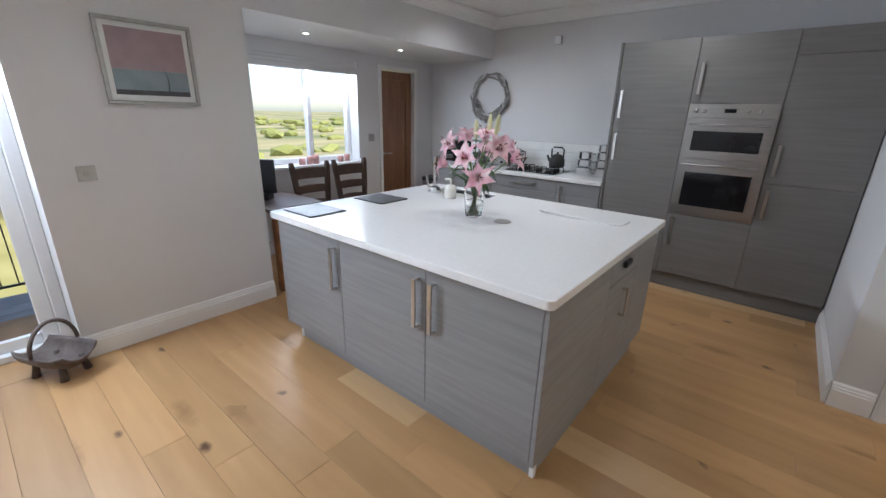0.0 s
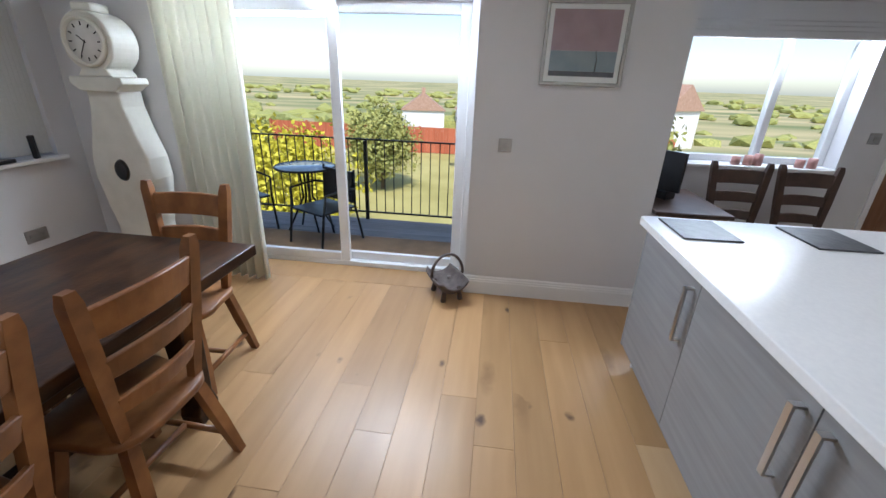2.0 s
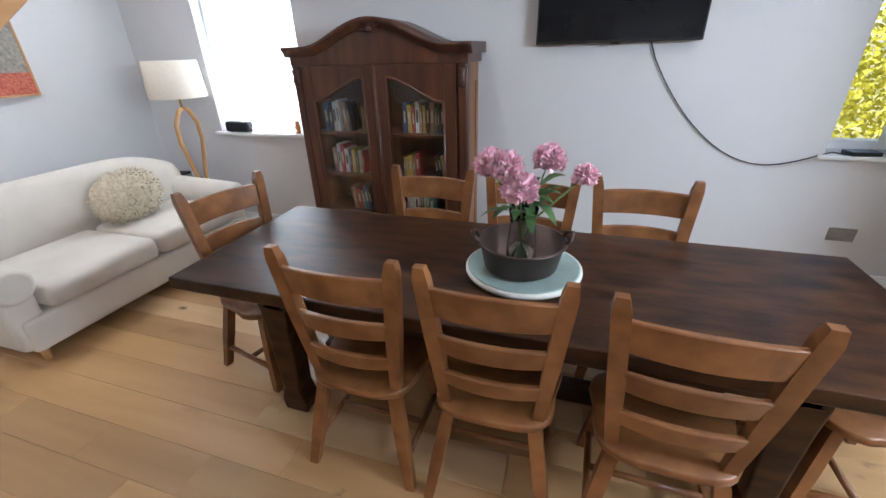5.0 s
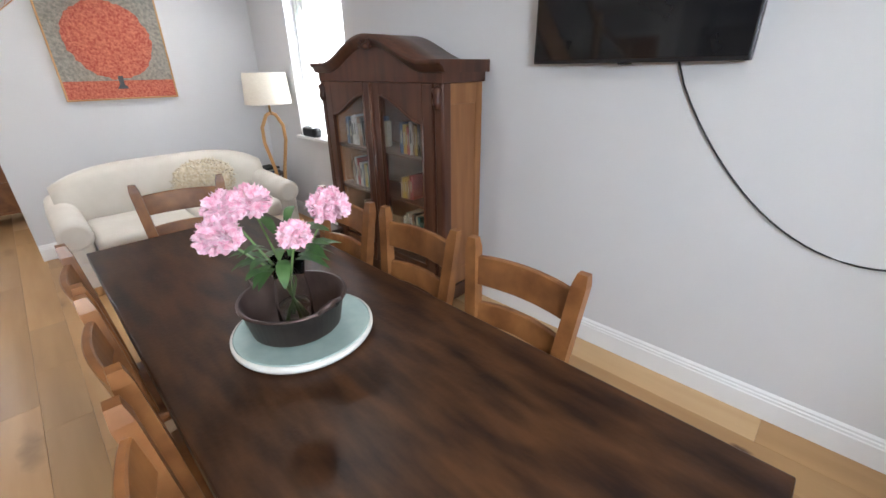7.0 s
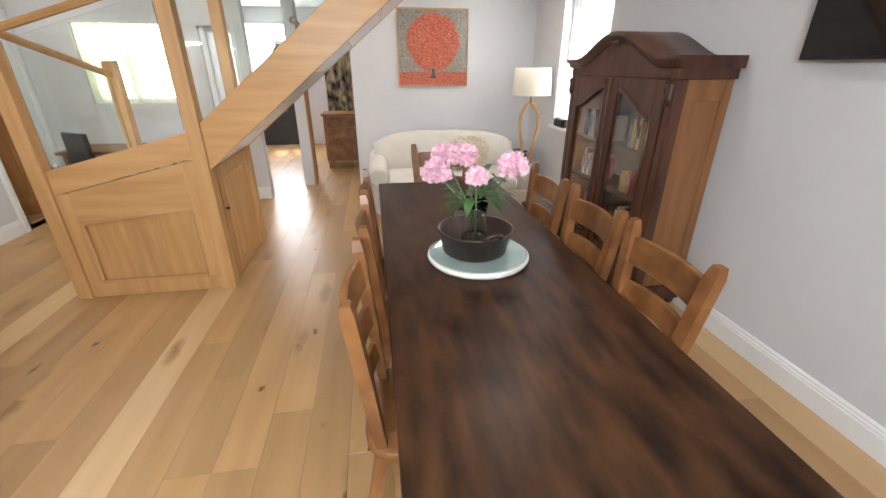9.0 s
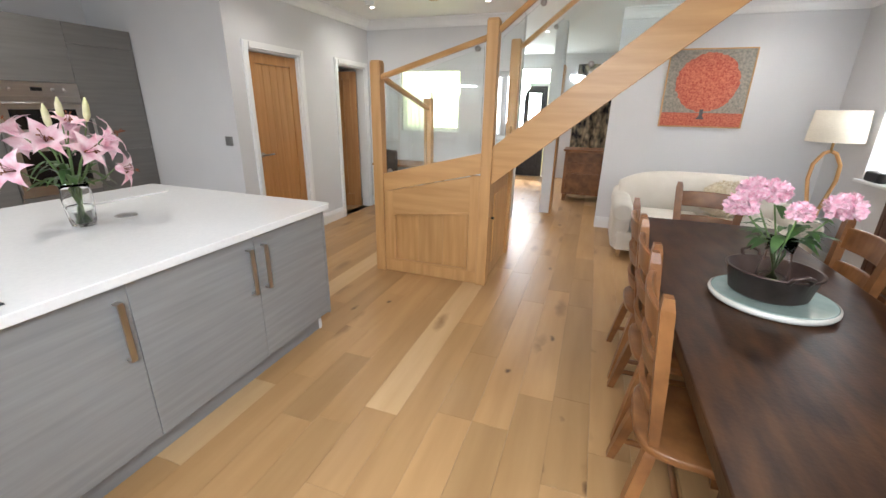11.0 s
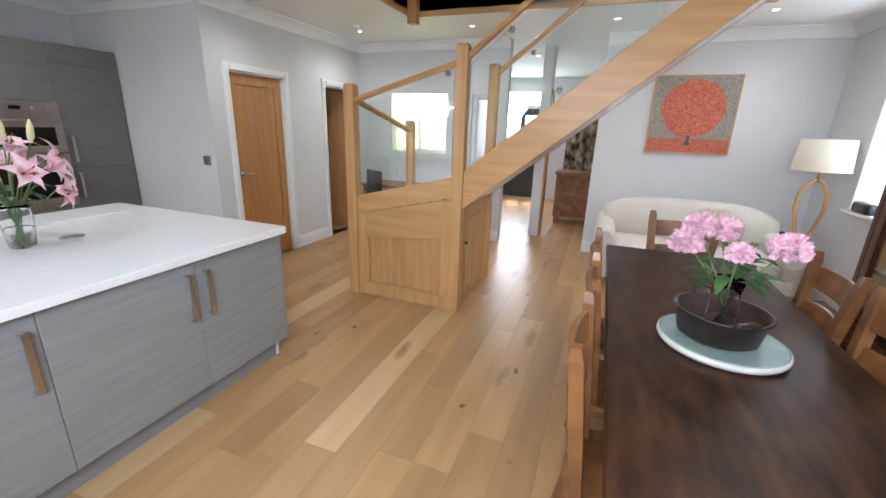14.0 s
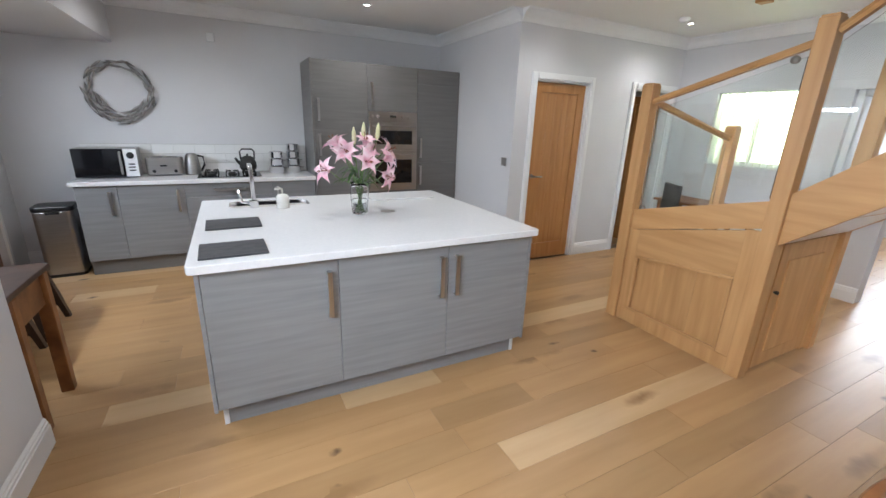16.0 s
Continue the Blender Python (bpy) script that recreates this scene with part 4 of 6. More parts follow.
# ---- dining table ----
TX0, TX1, TY0, TY1, TZ = -1.453, 1.224, -2.953, -2.06, 0.76
tb = thing("dining_table", (0, 0, 0), "long dark-stained oak refectory dining table", "dining table")
bm = B(TX0, TY0, TZ - 0.055, TX1, TY1, TZ, 0.006)
part("tabletop", bm, M["table"], tb)
for y in (TY0 + 0.1, TY1 - 0.13):
    part("apron", B(TX0 + 0.36, y, TZ - 0.155, TX1 - 0.36, y + 0.03, TZ - 0.056, 0.003), M["table"], tb)
for x in (TX0 + 0.33, TX1 - 0.45):
    part("apron", B(x, TY0 + 0.1, TZ - 0.155, x + 0.12, TY1 - 0.1, TZ - 0.056, 0.003), M["table"], tb)
    for y in (TY0 + 0.11, TY1 - 0.21):
        bm = prism(bmesh.new(), [(x - 0.0, 0), (x + 0.12, 0), (x + 0.13, 0.06), (x + 0.105, 0.14), (x + 0.12, 0.5), (x + 0.13, TZ - 0.156), (x - 0.01, TZ - 0.156), (x, 0.5), (x + 0.015, 0.14), (x - 0.01, 0.06)], y, y + 0.1, "y")
        part("leg", bevel(bm, 0.008), M["table"], tb)
part("stretcher", B(TX0 + 0.4, (TY0 + TY1) / 2 - 0.05, 0.14, TX1 - 0.4, (TY0 + TY1) / 2 + 0.05, 0.2, 0.006), M["table"], tb)


def slat(z, h, w0, w1, y0, bow, tilt):
    """A bowed back slat."""
    bm = bmesh.new()
    rows = []
    n = 10
    for i in range(n + 1):
        s = -1 + 2 * i / n
        yb = y0 + bow * (1 - s * s)
        arch = 0.012 * (1 - s * s)
        rows.append([bm.verts.new((s * w0, yb, z)), bm.verts.new((s * w1, yb + tilt, z + h + arch * 0.6)), bm.verts.new((s * w1, yb + tilt + 0.022, z + h + arch * 0.6)), bm.verts.new((s * w0, yb + 0.022, z))])
    for a, b in zip(rows, rows[1:]):
        for k in range(4):
            bm.faces.new((a[k], a[(k + 1) % 4], b[(k + 1) % 4], b[k]))
    bm.faces.new(rows[0])
    bm.faces.new(rows[-1][::-1])
    bmesh.ops.recalc_face_normals(bm, faces=bm.faces[:])
    return bevel(bm, 0.004, 1)


def post(p, q, w, d):
    p, q = Vector(p), Vector(q)
    bm = bmesh.new()
    ring = lambda c, k: [bm.verts.new(c + Vector((sx * w * k, sy * d * k, 0))) for sx, sy in ((-1, -1), (1, -1), (1, 1), (-1, 1))]
    rs = [ring(p, 0.82), ring(p.lerp(q, 0.5), 1.05), ring(p.lerp(q, 0.93), 1.0), ring(q, 0.7)]
    for a, b in zip(rs, rs[1:]):
        for k in range(4):
            bm.faces.new((a[k], a[(k + 1) % 4], b[(k + 1) % 4], b[k]))
    bm.faces.new(rs[0][::-1])
    bm.faces.new(rs[-1])
    return bevel(bm, 0.006, 1)


def dining_chair(at, rz, material, label, group, w=0.215):
    """A ladder-back chair; its back towards +y."""
    c = thing("dining_chair", at, label, "chair", rz, group)
    bm = bmesh.new()
    n = 28
    rows = []
    for z, k in ((0.415, 0.94), (0.422, 1.0), (0.446, 1.0), (0.452, 0.97)):
        ring = []
        for i in range(n):
            a = 2 * math.pi * i / n
            ca, sa = math.cos(a), math.sin(a)
            sx = math.copysign(abs(ca) ** 0.55, ca) * (0.215 + (0.02 if sa < 0 else 0))
            sy = math.copysign(abs(sa) ** 0.55, sa) * 0.2
            ring.append(bm.verts.new((sx * k, (sy - 0.2) * k - 0.2 * (1 - k), z)))
        rows.append(ring)
    for a, b in zip(rows, rows[1:]):
        for k in range(n):
            bm.faces.new((a[k], a[(k + 1) % n], b[(k + 1) % n], b[k])).smooth = True
    bm.faces.new(rows[0][::-1])
    inner = [bm.verts.new((v.co.x * 0.5, (v.co.y + 0.2) * 0.5 - 0.2, 0.44)) for v in rows[-1]]
    for k in range(n):
        bm.faces.new((rows[-1][k], rows[-1][(k + 1) % n], inner[(k + 1) % n], inner[k])).smooth = True
    bm.faces.new(inner)
    part("seat", bm, material, c)
    for s in (-1, 1):
        part("back_post", post((s * 0.16, -0.06, 0.44), (s * w, 0.0, 1.015), 0.024, 0.02), material, c)
        part("leg", post((s * 0.22, 0.02, 0.0), (s * 0.15, -0.06, 0.425), 0.023, 0.02), material, c)
        part("leg", post((s * 0.215, -0.4, 0.0), (s * 0.15, -0.33, 0.425), 0.023, 0.02), material, c)
        part("stretcher", tube(bmesh.new(), [(s * 0.198, -0.38, 0.12), (s * 0.198, -0.02, 0.12)], 0.014, 8), material, c)
    part("stretcher", tube(bmesh.new(), [(-0.19, -0.2, 0.125), (0.19, -0.2, 0.125)], 0.013, 8), material, c)
    for z, h in ((0.545, 0.068), (0.69, 0.078), (0.84, 0.108)):
        t = (z - 0.44) / 0.575
        t2 = (z + h - 0.44) / 0.575
        part("slat", slat(z, h, 0.16 + (w - 0.16) * t - 0.012, 0.16 + (w - 0.16) * t2 - 0.012, -0.07 + 0.06 * t, 0.028, 0.016), material, c)
    return c


G = "chairs round the dining table"
first = dining_chair((0.37, -1.985, 0), 0, M["chair"], "brown stained ladder-back wooden chair tucked under the table", G)
for x, y, r in ((-0.15, -1.985, 1), (-0.697, -1.96, -2), (0.39, -3.045, 180), (-0.14, -3.055, 180), (-0.665, -3.05, 180), (1.353, -2.56, -103), (-1.59, -2.49, 92)):
    copy_thing(first, pose(x, y, 0, 0, 0, r))
tagged(first, "brown stained ladder-back wooden chair at the long table")

# ---- bowl of peonies ----
pl = thing("platter", (-0.18, -2.485, TZ + 0.001), "round celadon glazed platter with a pale rim", "platter")
part("dish", lathe(bmesh.new(), [(0, 0), (0.205, 0), (0.222, 0.004), (0.23, 0.016), (0.229, 0.028), (0.219, 0.029), (0, 0.029)], 48), M["cream"], pl)
part("glaze", lathe(bmesh.new(), [(0, 0.0295), (0.218, 0.0295), (0.221, 0.0325), (0.215, 0.0335), (0.207, 0.031), (0, 0.0305)], 48), M["celadon"], pl, "sea green glaze")
pan = thing("preserving_pan", (-0.17, -2.47, TZ + 0.033), "dark copper preserving pan with loop handles", "pan", 12)
part("body", lathe(bmesh.new(), [(0, 0), (0.125, 0), (0.142, 0.012), (0.162, 0.108), (0.172, 0.112), (0.172, 0.117), (0.16, 0.117), (0.137, 0.014), (0, 0.006)], 48), M["pewter"], pan)
for s in (-1, 1):
    part("handle", tube(bmesh.new(), [(s * 0.16, -0.035, 0.108), (s * 0.18, -0.035, 0.135), (s * 0.19, 0, 0.148), (s * 0.18, 0.035, 0.135), (s * 0.16, 0.035, 0.108)], 0.008, 8), M["pewter"], pan)
pv = thing("peony_vase", (-0.17, -2.47, TZ + 0.04), "clear glass vase of pink peonies in the pan", "vase of flowers")
part("vase", vase_body([(0.052, 0), (0.058, 0.02), (0.056, 0.1), (0.047, 0.18), (0.056, 0.24)]), M["glass"], pv)
part("water", lathe(bmesh.new(), [(0, 0.013), (0.047, 0.014), (0.048, 0.08), (0, 0.08)], 24), M["water"], pv)


def peony(c, size, seed):
    rnd = random.Random(seed)
    bm = bmesh.new()
    c = Vector(c)
    for i in range(210):
        t = i / 210
        el = math.asin(1 - 1.5 * t)
        az = i * 2.39996
        d3 = Vector((math.cos(az) * math.cos(el), math.sin(az) * math.cos(el), math.sin(el)))
        u = d3.orthogonal().normalized()
        u.rotate(Matrix.Rotation(rnd.uniform(0, 6.28), 3, d3))
        v = d3.cross(u)
        r = size * rnd.uniform(0.72, 1.02)
        w = size * rnd.uniform(0.15, 0.26)
        b = c + d3 * size * 0.35
        top = c + d3 * r
        ks = [bm.verts.new(b + u * w * 0.3), bm.verts.new(b - u * w * 0.3)]
        mid = [bm.verts.new(b.lerp(top, 0.7) + u * w * s + v * w * 0.3 * abs(s)) for s in (1, 0, -1)]
        tip = [bm.verts.new(top + u * w * s * 0.7 + v * w * (0.55 + rnd.uniform(-0.25, 0.2)) + d3 * rnd.uniform(-0.1, 0.1) * size) for s in (1, 0.35, -0.35, -1)]
        for f in ((ks[0], mid[0], mid[1]), (ks[0], mid[1], ks[1]), (ks[1], mid[1], mid[2]), (mid[0], tip[0], tip[1], mid[1]), (mid[1], tip[1], tip[2]), (mid[1], tip[2], tip[3], mid[2])):
            bm.faces.new(f).smooth = True
    bmesh.ops.create_icosphere(bm, subdivisions=2, radius=size * 0.62, matrix=Matrix.Translation(c))
    return bm


random.seed(3)
for i, (c, s) in enumerate((((-0.07, -0.13, 0.39), 0.066), ((0.0, 0.17, 0.36), 0.068), ((0.12, 0.03, 0.4), 0.066), ((-0.2, 0.05, 0.385), 0.046), ((0.05, 0.13, 0.42), 0.06))):
    part("stem", tube(bmesh.new(), [(-c[0] * 0.15, -c[1] * 0.15, 0.02), (c[0] * 0.2, c[1] * 0.2, 0.2), c], [0.0045, 0.004, 0.0035], 6), M["stem"], pv)
    part("flower", peony(c, s, i), M["peony"], pv, "ruffled pink peony bloom" if i < 4 else "half-open pink peony")
for k in range(34):
    a, h = random.uniform(0, 6.28), random.uniform(0.22, 0.33)
    r0, L = random.uniform(0.03, 0.07), random.uniform(0.07, 0.11)
    bm = bmesh.new()
    leaf_blade(bm, (r0 * math.cos(a), r0 * math.sin(a), h), ((r0 + L) * math.cos(a), (r0 + L) * math.sin(a), h + random.uniform(-0.06, 0.04)), random.uniform(0.014, 0.022), 0.2)
    part("leaf", bm, M["leaf"], pv)

# ---- staircase ----
st = thing("staircase", (0, 0, 0), "golden oak winder staircase with glass balustrade panels", "staircase")
NX, NB, NA, N2 = 1.2, -0.88, 0.12, 2.14
NW = 0.046


def newel(x, y, z0, z1, label=""):
    p = part("newel_post", B(x - NW, y - NW, z0, x + NW, y + NW, z1, 0.006), M["oak"], st, label)
    part("newel_cap", B(x - NW + 0.006, y - NW + 0.006, z1, x + NW - 0.006, y + NW - 0.006, z1 + 0.012, 0.004), M["oak"], p)


newel(NX, NB, 0, 2.14)
newel(NX, NA, 0, 1.87)
newel(N2, NB, 0.0, 2.13)
newel(2.34, NA - 0.02, 0.0, 1.6)
# framed panel below the winders
p = part("panel_frame", prism(bmesh.new(), [(NB + NW, 1.0), (NA - NW, 0.78), (NA - NW, 0.94), (NB + NW, 1.17)], NX - 0.02, NX + 0.02, "x"), M["oakh"], st)
for y0, y1, z0, z1 in ((NB + NW, NA - NW, 0.0, 0.11), (NB + NW, NB + NW + 0.09, 0.11, 0.98), (NA - NW - 0.09, NA - NW, 0.11, 0.79)):
    part("panel_rail", B(NX - 0.024, y0, z0, NX + 0.017, y1, z1, 0.005), M["oak"], st)
part("panel_rail", prism(bmesh.new(), [(NB + 0.13, 0.66), (NA - 0.13, 0.58), (NA - 0.13, 0.795), (NB + 0.13, 0.97)], NX - 0.023, NX + 0.016, "x"), M["oakh"], st)
k = 3
ya, yb = NB + 0.14, NA - 0.14
for i in range(k):
    a, b = ya + (yb - ya) * i / k, ya + (yb - ya) * (i + 1) / k
    zt = lambda y: 0.66 - 0.08 * (y - NB - 0.13) / (NA - NB - 0.26)
    part("panel_board", prism(bmesh.new(), [(a + 0.001, 0.11), (b - 0.001, 0.11), (b - 0.001, zt(b)), (a + 0.001, zt(a))], NX + 0.004, NX + 0.012, "x"), M["oak"], st)
# bead round the recessed boards
zb = lambda y: 0.66 - 0.08 * (y - NB - 0.13) / (NA - NB - 0.26)
for y0, y1, za, zc in ((ya - 0.004, yb + 0.004, 0.11, 0.11), (ya - 0.004, yb + 0.004, zb(ya) - 0.022, zb(yb) - 0.022)):
    part("bead", bevel(prism(bmesh.new(), [(y0, za), (y1, zc), (y1, zc + 0.022), (y0, za + 0.022)], NX - 0.03, NX - 0.004, "x"), 0.006), M["oakh"], st)
for y0 in (ya - 0.004, yb - 0.018):
    part("bead", B(NX - 0.03, y0, 0.132, NX - 0.004, y0 + 0.022, zb(y0) - 0.023, 0.006), M["oak"], st)
# cupboard under the flight
part("cupboard_frame", B(NX + NW, NB - 0.016, 0, NX + 0.14, NB + 0.016, 0.98, 0.003), M["oak"], st)
part("cupboard_frame", B(N2 - 0.12, NB - 0.016, 0, N2 - NW, NB + 0.016, 1.35, 0.003), M["oak"], st)
cd = part("cupboard_door", B(NX + 0.145, NB - 0.02, 0.02, N2 - 0.125, NB - 0.002, 0.9, 0.003), M["oak"], st)
part("raised_panel", B(NX + 0.24, NB - 0.03, 0.13, N2 - 0.22, NB - 0.0205, 0.79, 0.008), M["oak"], cd)
part("latch", lathe(bmesh.new(), [(0, 0.03), (0.012, 0.026), (0.012, 0.012), (0.006, 0), (0, 0)], 12), M["iron"], cd, "small black latch").matrix_basis = pose(NX + 0.17, NB - 0.02, 0.58, 90)
part("cupboard_rail", B(NX + 0.145, NB - 0.016, 0.905, N2 - 0.125, NB + 0.016, 1.2, 0.003), M["oakh"], st)
# the upper flight rises towards the south
SL = (1.89 - 0.94) / (2.14 - 0.96)


def zs(y, z0):
    return z0 + (NB - y) * SL


YE = -3.02
for x, t in ((NX, 0.022), (N2, 0.022)):
    pts = [(NB - NW, zs(NB - NW, 0.88)), (NB - NW, zs(NB - NW, 1.19)), (YE, zs(YE, 1.19)), (YE, zs(YE, 0.88))]
    part("string", bevel(prism(bmesh.new(), pts, x - t, x + t, "x"), 0.003), M["oakh"], st, "long sloping oak string")
part("soffit", prism(bmesh.new(), [(NB - NW, zs(NB - NW, 0.885)), (NB - NW, zs(NB - NW, 0.905)), (YE, zs(YE, 0.905)), (YE, zs(YE, 0.885))], NX + 0.024, N2 - 0.024, "x"), M["trim"], st, "white boarded soffit")
for i in range(9):
    y = NB - 0.06 - i * 0.24
    z = zs(y, 1.12)
    part("tread", B(NX + 0.023, y - 0.26, z - 0.03, N2 - 0.023, y, z, 0.004), M["oakh"], st)
    part("riser", B(NX + 0.023, y - 0.02, z - 0.13, N2 - 0.023, y - 0.001, z - 0.031), M["trim"], st)
for i in range(4):
    z = 0.2 * (i + 1)
    part("tread", B(NX + 0.025 + 0.25 * (3 - i), NB + 0.05, z - 0.035, NX + 0.025 + 0.25 * (4 - i) + 0.02, NA - 0.05, z, 0.004), M["oakh"], st)


def rail_bar(p, q, name="handrail", r=0.03):
    d = (Vector(q) - Vector(p)).normalized()
    s = d.cross(Vector((0, 0, 1))).normalized()
    u = s.cross(d)
    bm = bmesh.new()
    prof = [(-0.6, -0.5), (0.6, -0.5), (0.95, 0.1), (0.7, 0.75), (0, 0.95), (-0.7, 0.75), (-0.95, 0.1)]
    ends = [[bm.verts.new(Vector(c) + s * a * r + u * b * r) for a, b in prof] for c in (p, q)]
    n = len(prof)
    for i in range(n):
        bm.faces.new((ends[0][i], ends[0][(i + 1) % n], ends[1][(i + 1) % n], ends[1][i]))
    bm.faces.new(ends[0][::-1])
    bm.faces.new(ends[1])
    bmesh.ops.recalc_face_normals(bm, faces=bm.faces[:])
    return part(name, bm, M["oakh"], st)


def clamp(parent, x, y, z):
    part("glass_clamp", lathe(bmesh.new(), [(0, 0.014), (0.02, 0.012), (0.022, -0.012), (0, -0.014)], 16), M["steel"], parent, "round steel glass clamp").matrix_basis = pose(x, y, z, 0, 90, 0)


def glass_panel(x, outline):
    g = part("glass_panel", prism(bmesh.new(), outline, x - 0.004, x + 0.004, "x"), M["railglass"], st, "clear toughened glass panel")
    g.visible_shadow = False
    return g


rail_bar((NX, NA - NW, 1.75), (NX, NB + NW, 2.02))
g = glass_panel(NX, [(NA - NW - 0.03, 0.95), (NB + NW + 0.02, 1.18), (NB + NW + 0.02, 1.96), (NA - NW - 0.03, 1.7)])
clamp(g, NX, NA - 0.1, 0.965)
clamp(g, NX, NB + 0.12, 1.95)
for x in (NX, N2):
    rail_bar((x, NB - NW, zs(NB - NW, 2.03)), (x, YE, zs(YE, 2.03)))
    g = glass_panel(x, [(NB - NW - 0.02, zs(NB - NW, 1.2)), (-2.2, zs(-2.2, 1.2)), (-2.2, zs(-2.2, 1.98)), (NB - NW - 0.02, zs(NB - NW, 1.98))])
    clamp(g, x, NB - 0.35, zs(NB - 0.35, 1.95))
    clamp(g, x, -1.6, zs(-1.6, 1.25))
rail_bar((NX + NW, NA - 0.02, 1.75), (2.34 - NW, NA - 0.02, 1.5))
g = part("glass_panel", prism(bmesh.new(), [(NX + 0.07, 0.95), (2.27, 0.62), (2.27, 1.47), (NX + 0.07, 1.7)], NA - 0.024, NA - 0.016, "y"), M["railglass"], st)
g.visible_shadow = False
# edge of the stairwell above
for x0, y0, x1, y1 in ((WX1, WY0, WX1 + 0.03, WY1), (WX0 - 0.03, WY0, WX0, WY1), (WX0 - 0.03, WY1, WX1 + 0.03, WY1 + 0.03)):
    structure("trim", B(x0, y0, H - 0.05, x1, y1, H + 0.25, 0.003), M["oakh"], "oak fascia round the stairwell opening")
for x, y in ((WX1 - 0.05, WY1 - 0.05), (2.08, -2.95)):
    single("upper_newel", B(x - NW, y - NW, H - 0.13, x + NW, y + NW, H + 1.1, 0.006), M["oak"], "oak newel hanging below the stairwell edge", "newel post")

# ---- bookcase ----
bc = thing("bookcase", (0.37, -3.75, 0), "dark mahogany armoire bookcase with arched glazed doors", "bookcase")
BW, BD = 1.31, 0.36
CURVE = [(BW * i / 24, 1.6 + 0.16 * max(0, math.sin(math.pi * min(1, max(0, (i / 24 - 0.12) / 0.76)))) ** 1.6) for i in range(25)]
part("base", B(0.01, 0.0, 0.06, BW - 0.01, -BD, 0.17, 0.008), M["mahog"], bc)
for x in (0.05, BW - 0.11):
    for y in (-0.08, -BD + 0.02):
        part("foot", lathe(bmesh.new(), [(0, 0), (0.03, 0), (0.04, 0.03), (0.03, 0.06), (0, 0.06)], 16, (x + 0.03, y, 0)), M["mahog"], bc)
for x in (0.03, BW - 0.055):
    part("side", B(x, -0.01, 0.171, x + 0.025, -BD, 1.5, 0.002), M["mahogside"], bc, "lighter reddish side panel")
part("back", B(0.056, -BD + 0.012, 0.171, BW - 0.056, -BD, 1.5), M["mahog"], bc)
for x in (0.0, BW - 0.075):
    part("pilaster", bevel(prism(bmesh.new(), [(x, -0.05), (x + 0.075, -0.05), (x + 0.075, 0.01), (x + 0.06, 0.022), (x + 0.015, 0.022), (x, 0.01)], 0.171, 1.5, "z"), 0.004), M["mahog"], bc)
    part("capital", lathe(bmesh.new(), [(0, 1.36), (0.02, 1.36), (0.032, 1.4), (0.022, 1.43), (0.034, 1.47), (0, 1.49)], 14, (x + 0.037, 0.022, 0)), M["mahog"], bc, "carved capital")
top = [(a, z) for a, z in CURVE] + [(BW, 1.5), (0, 1.5)]
part("pediment", bevel(prism(bmesh.new(), top, -BD, 0.02, "y"), 0.004), M["mahog"], bc, "arched pediment")
bm = bmesh.new()
rows = []
for a, z in [(-0.03, 1.6)] + CURVE + [(BW + 0.03, 1.6)]:
    rows.append([bm.verts.new((a, y, z + dz)) for y, dz in ((0.02, -0.045), (0.035, -0.035), (0.045, -0.01), (0.065, 0.0), (0.065, 0.022), (-BD, 0.022), (-BD, -0.045))])
for a, b in zip(rows, rows[1:]):
    for i in range(7):
        bm.faces.new((a[i], a[(i + 1) % 7], b[(i + 1) % 7], b[i])).smooth = True
bm.faces.new(rows[0][::-1])
bm.faces.new(rows[-1])
bmesh.ops.recalc_face_normals(bm, faces=bm.faces[:])
part("cornice", bm, M["mahog"], bc, "swept moulded cornice")
bm = bmesh.new()
for i in range(9):
    a = math.pi * i / 8
    tube(bm, [(BW / 2, 0.03, 1.7), (BW / 2 + 0.07 * math.cos(a), 0.05, 1.71 + 0.06 * math.sin(a))], [0.012, 0.004], 6)
lathe(bm, [(0, -0.02), (0.022, -0.01), (0.026, 0.01), (0, 0.03)], 14, (BW / 2, 0.04, 1.71))
part("carved_shell", bm, M["mahog"], bc, "carved shell crest")
for s in (0, 1):
    x0 = 0.078 if s == 0 else BW / 2 + 0.004
    x1 = BW / 2 - 0.004 if s == 0 else BW - 0.078
    sw = 0.085
    dr = part("door", B(x0, 0.0, 0.175, x0 + sw, 0.028, 1.499, 0.006), M["mahog"], bc)
    part("stile", B(x1 - sw, 0.0, 0.175, x1, 0.028, 1.499, 0.006), M["mahog"], dr)
    part("lower_rail", B(x0 + sw, 0.0, 0.175, x1 - sw, 0.028, 0.33, 0.006), M["mahog"], dr)
    part("raised_panel", B(x0 + sw + 0.03, 0.026, 0.215, x1 - sw - 0.03, 0.036, 0.29, 0.008), M["mahog"], dr)
    lift = lambda u: 1.27 + 0.15 * (3 * u * u - 2 * u ** 3)
    arch = [(x0 + sw + (x1 - x0 - 2 * sw) * i / 16, lift(i / 16 if s == 0 else 1 - i / 16)) for i in range(17)]
    part("arched_rail", prism(bmesh.new(), arch + [(x1 - sw, 1.499), (x0 + sw, 1.499)], 0.0, 0.028, "y"), M["mahog"], dr)
    part("glass_bead", tube(bmesh.new(), [(a, 0.029, z) for a, z in arch] + [(x1 - sw, 0.029, 0.33), (x0 + sw, 0.029, 0.33)], 0.009, 6, closed=True), M["mahog"], dr)
    g = part("glass", B(x0 + sw, 0.01, 0.33, x1 - sw, 0.014, 1.44), M["glass"], dr)
    g.visible_shadow = False
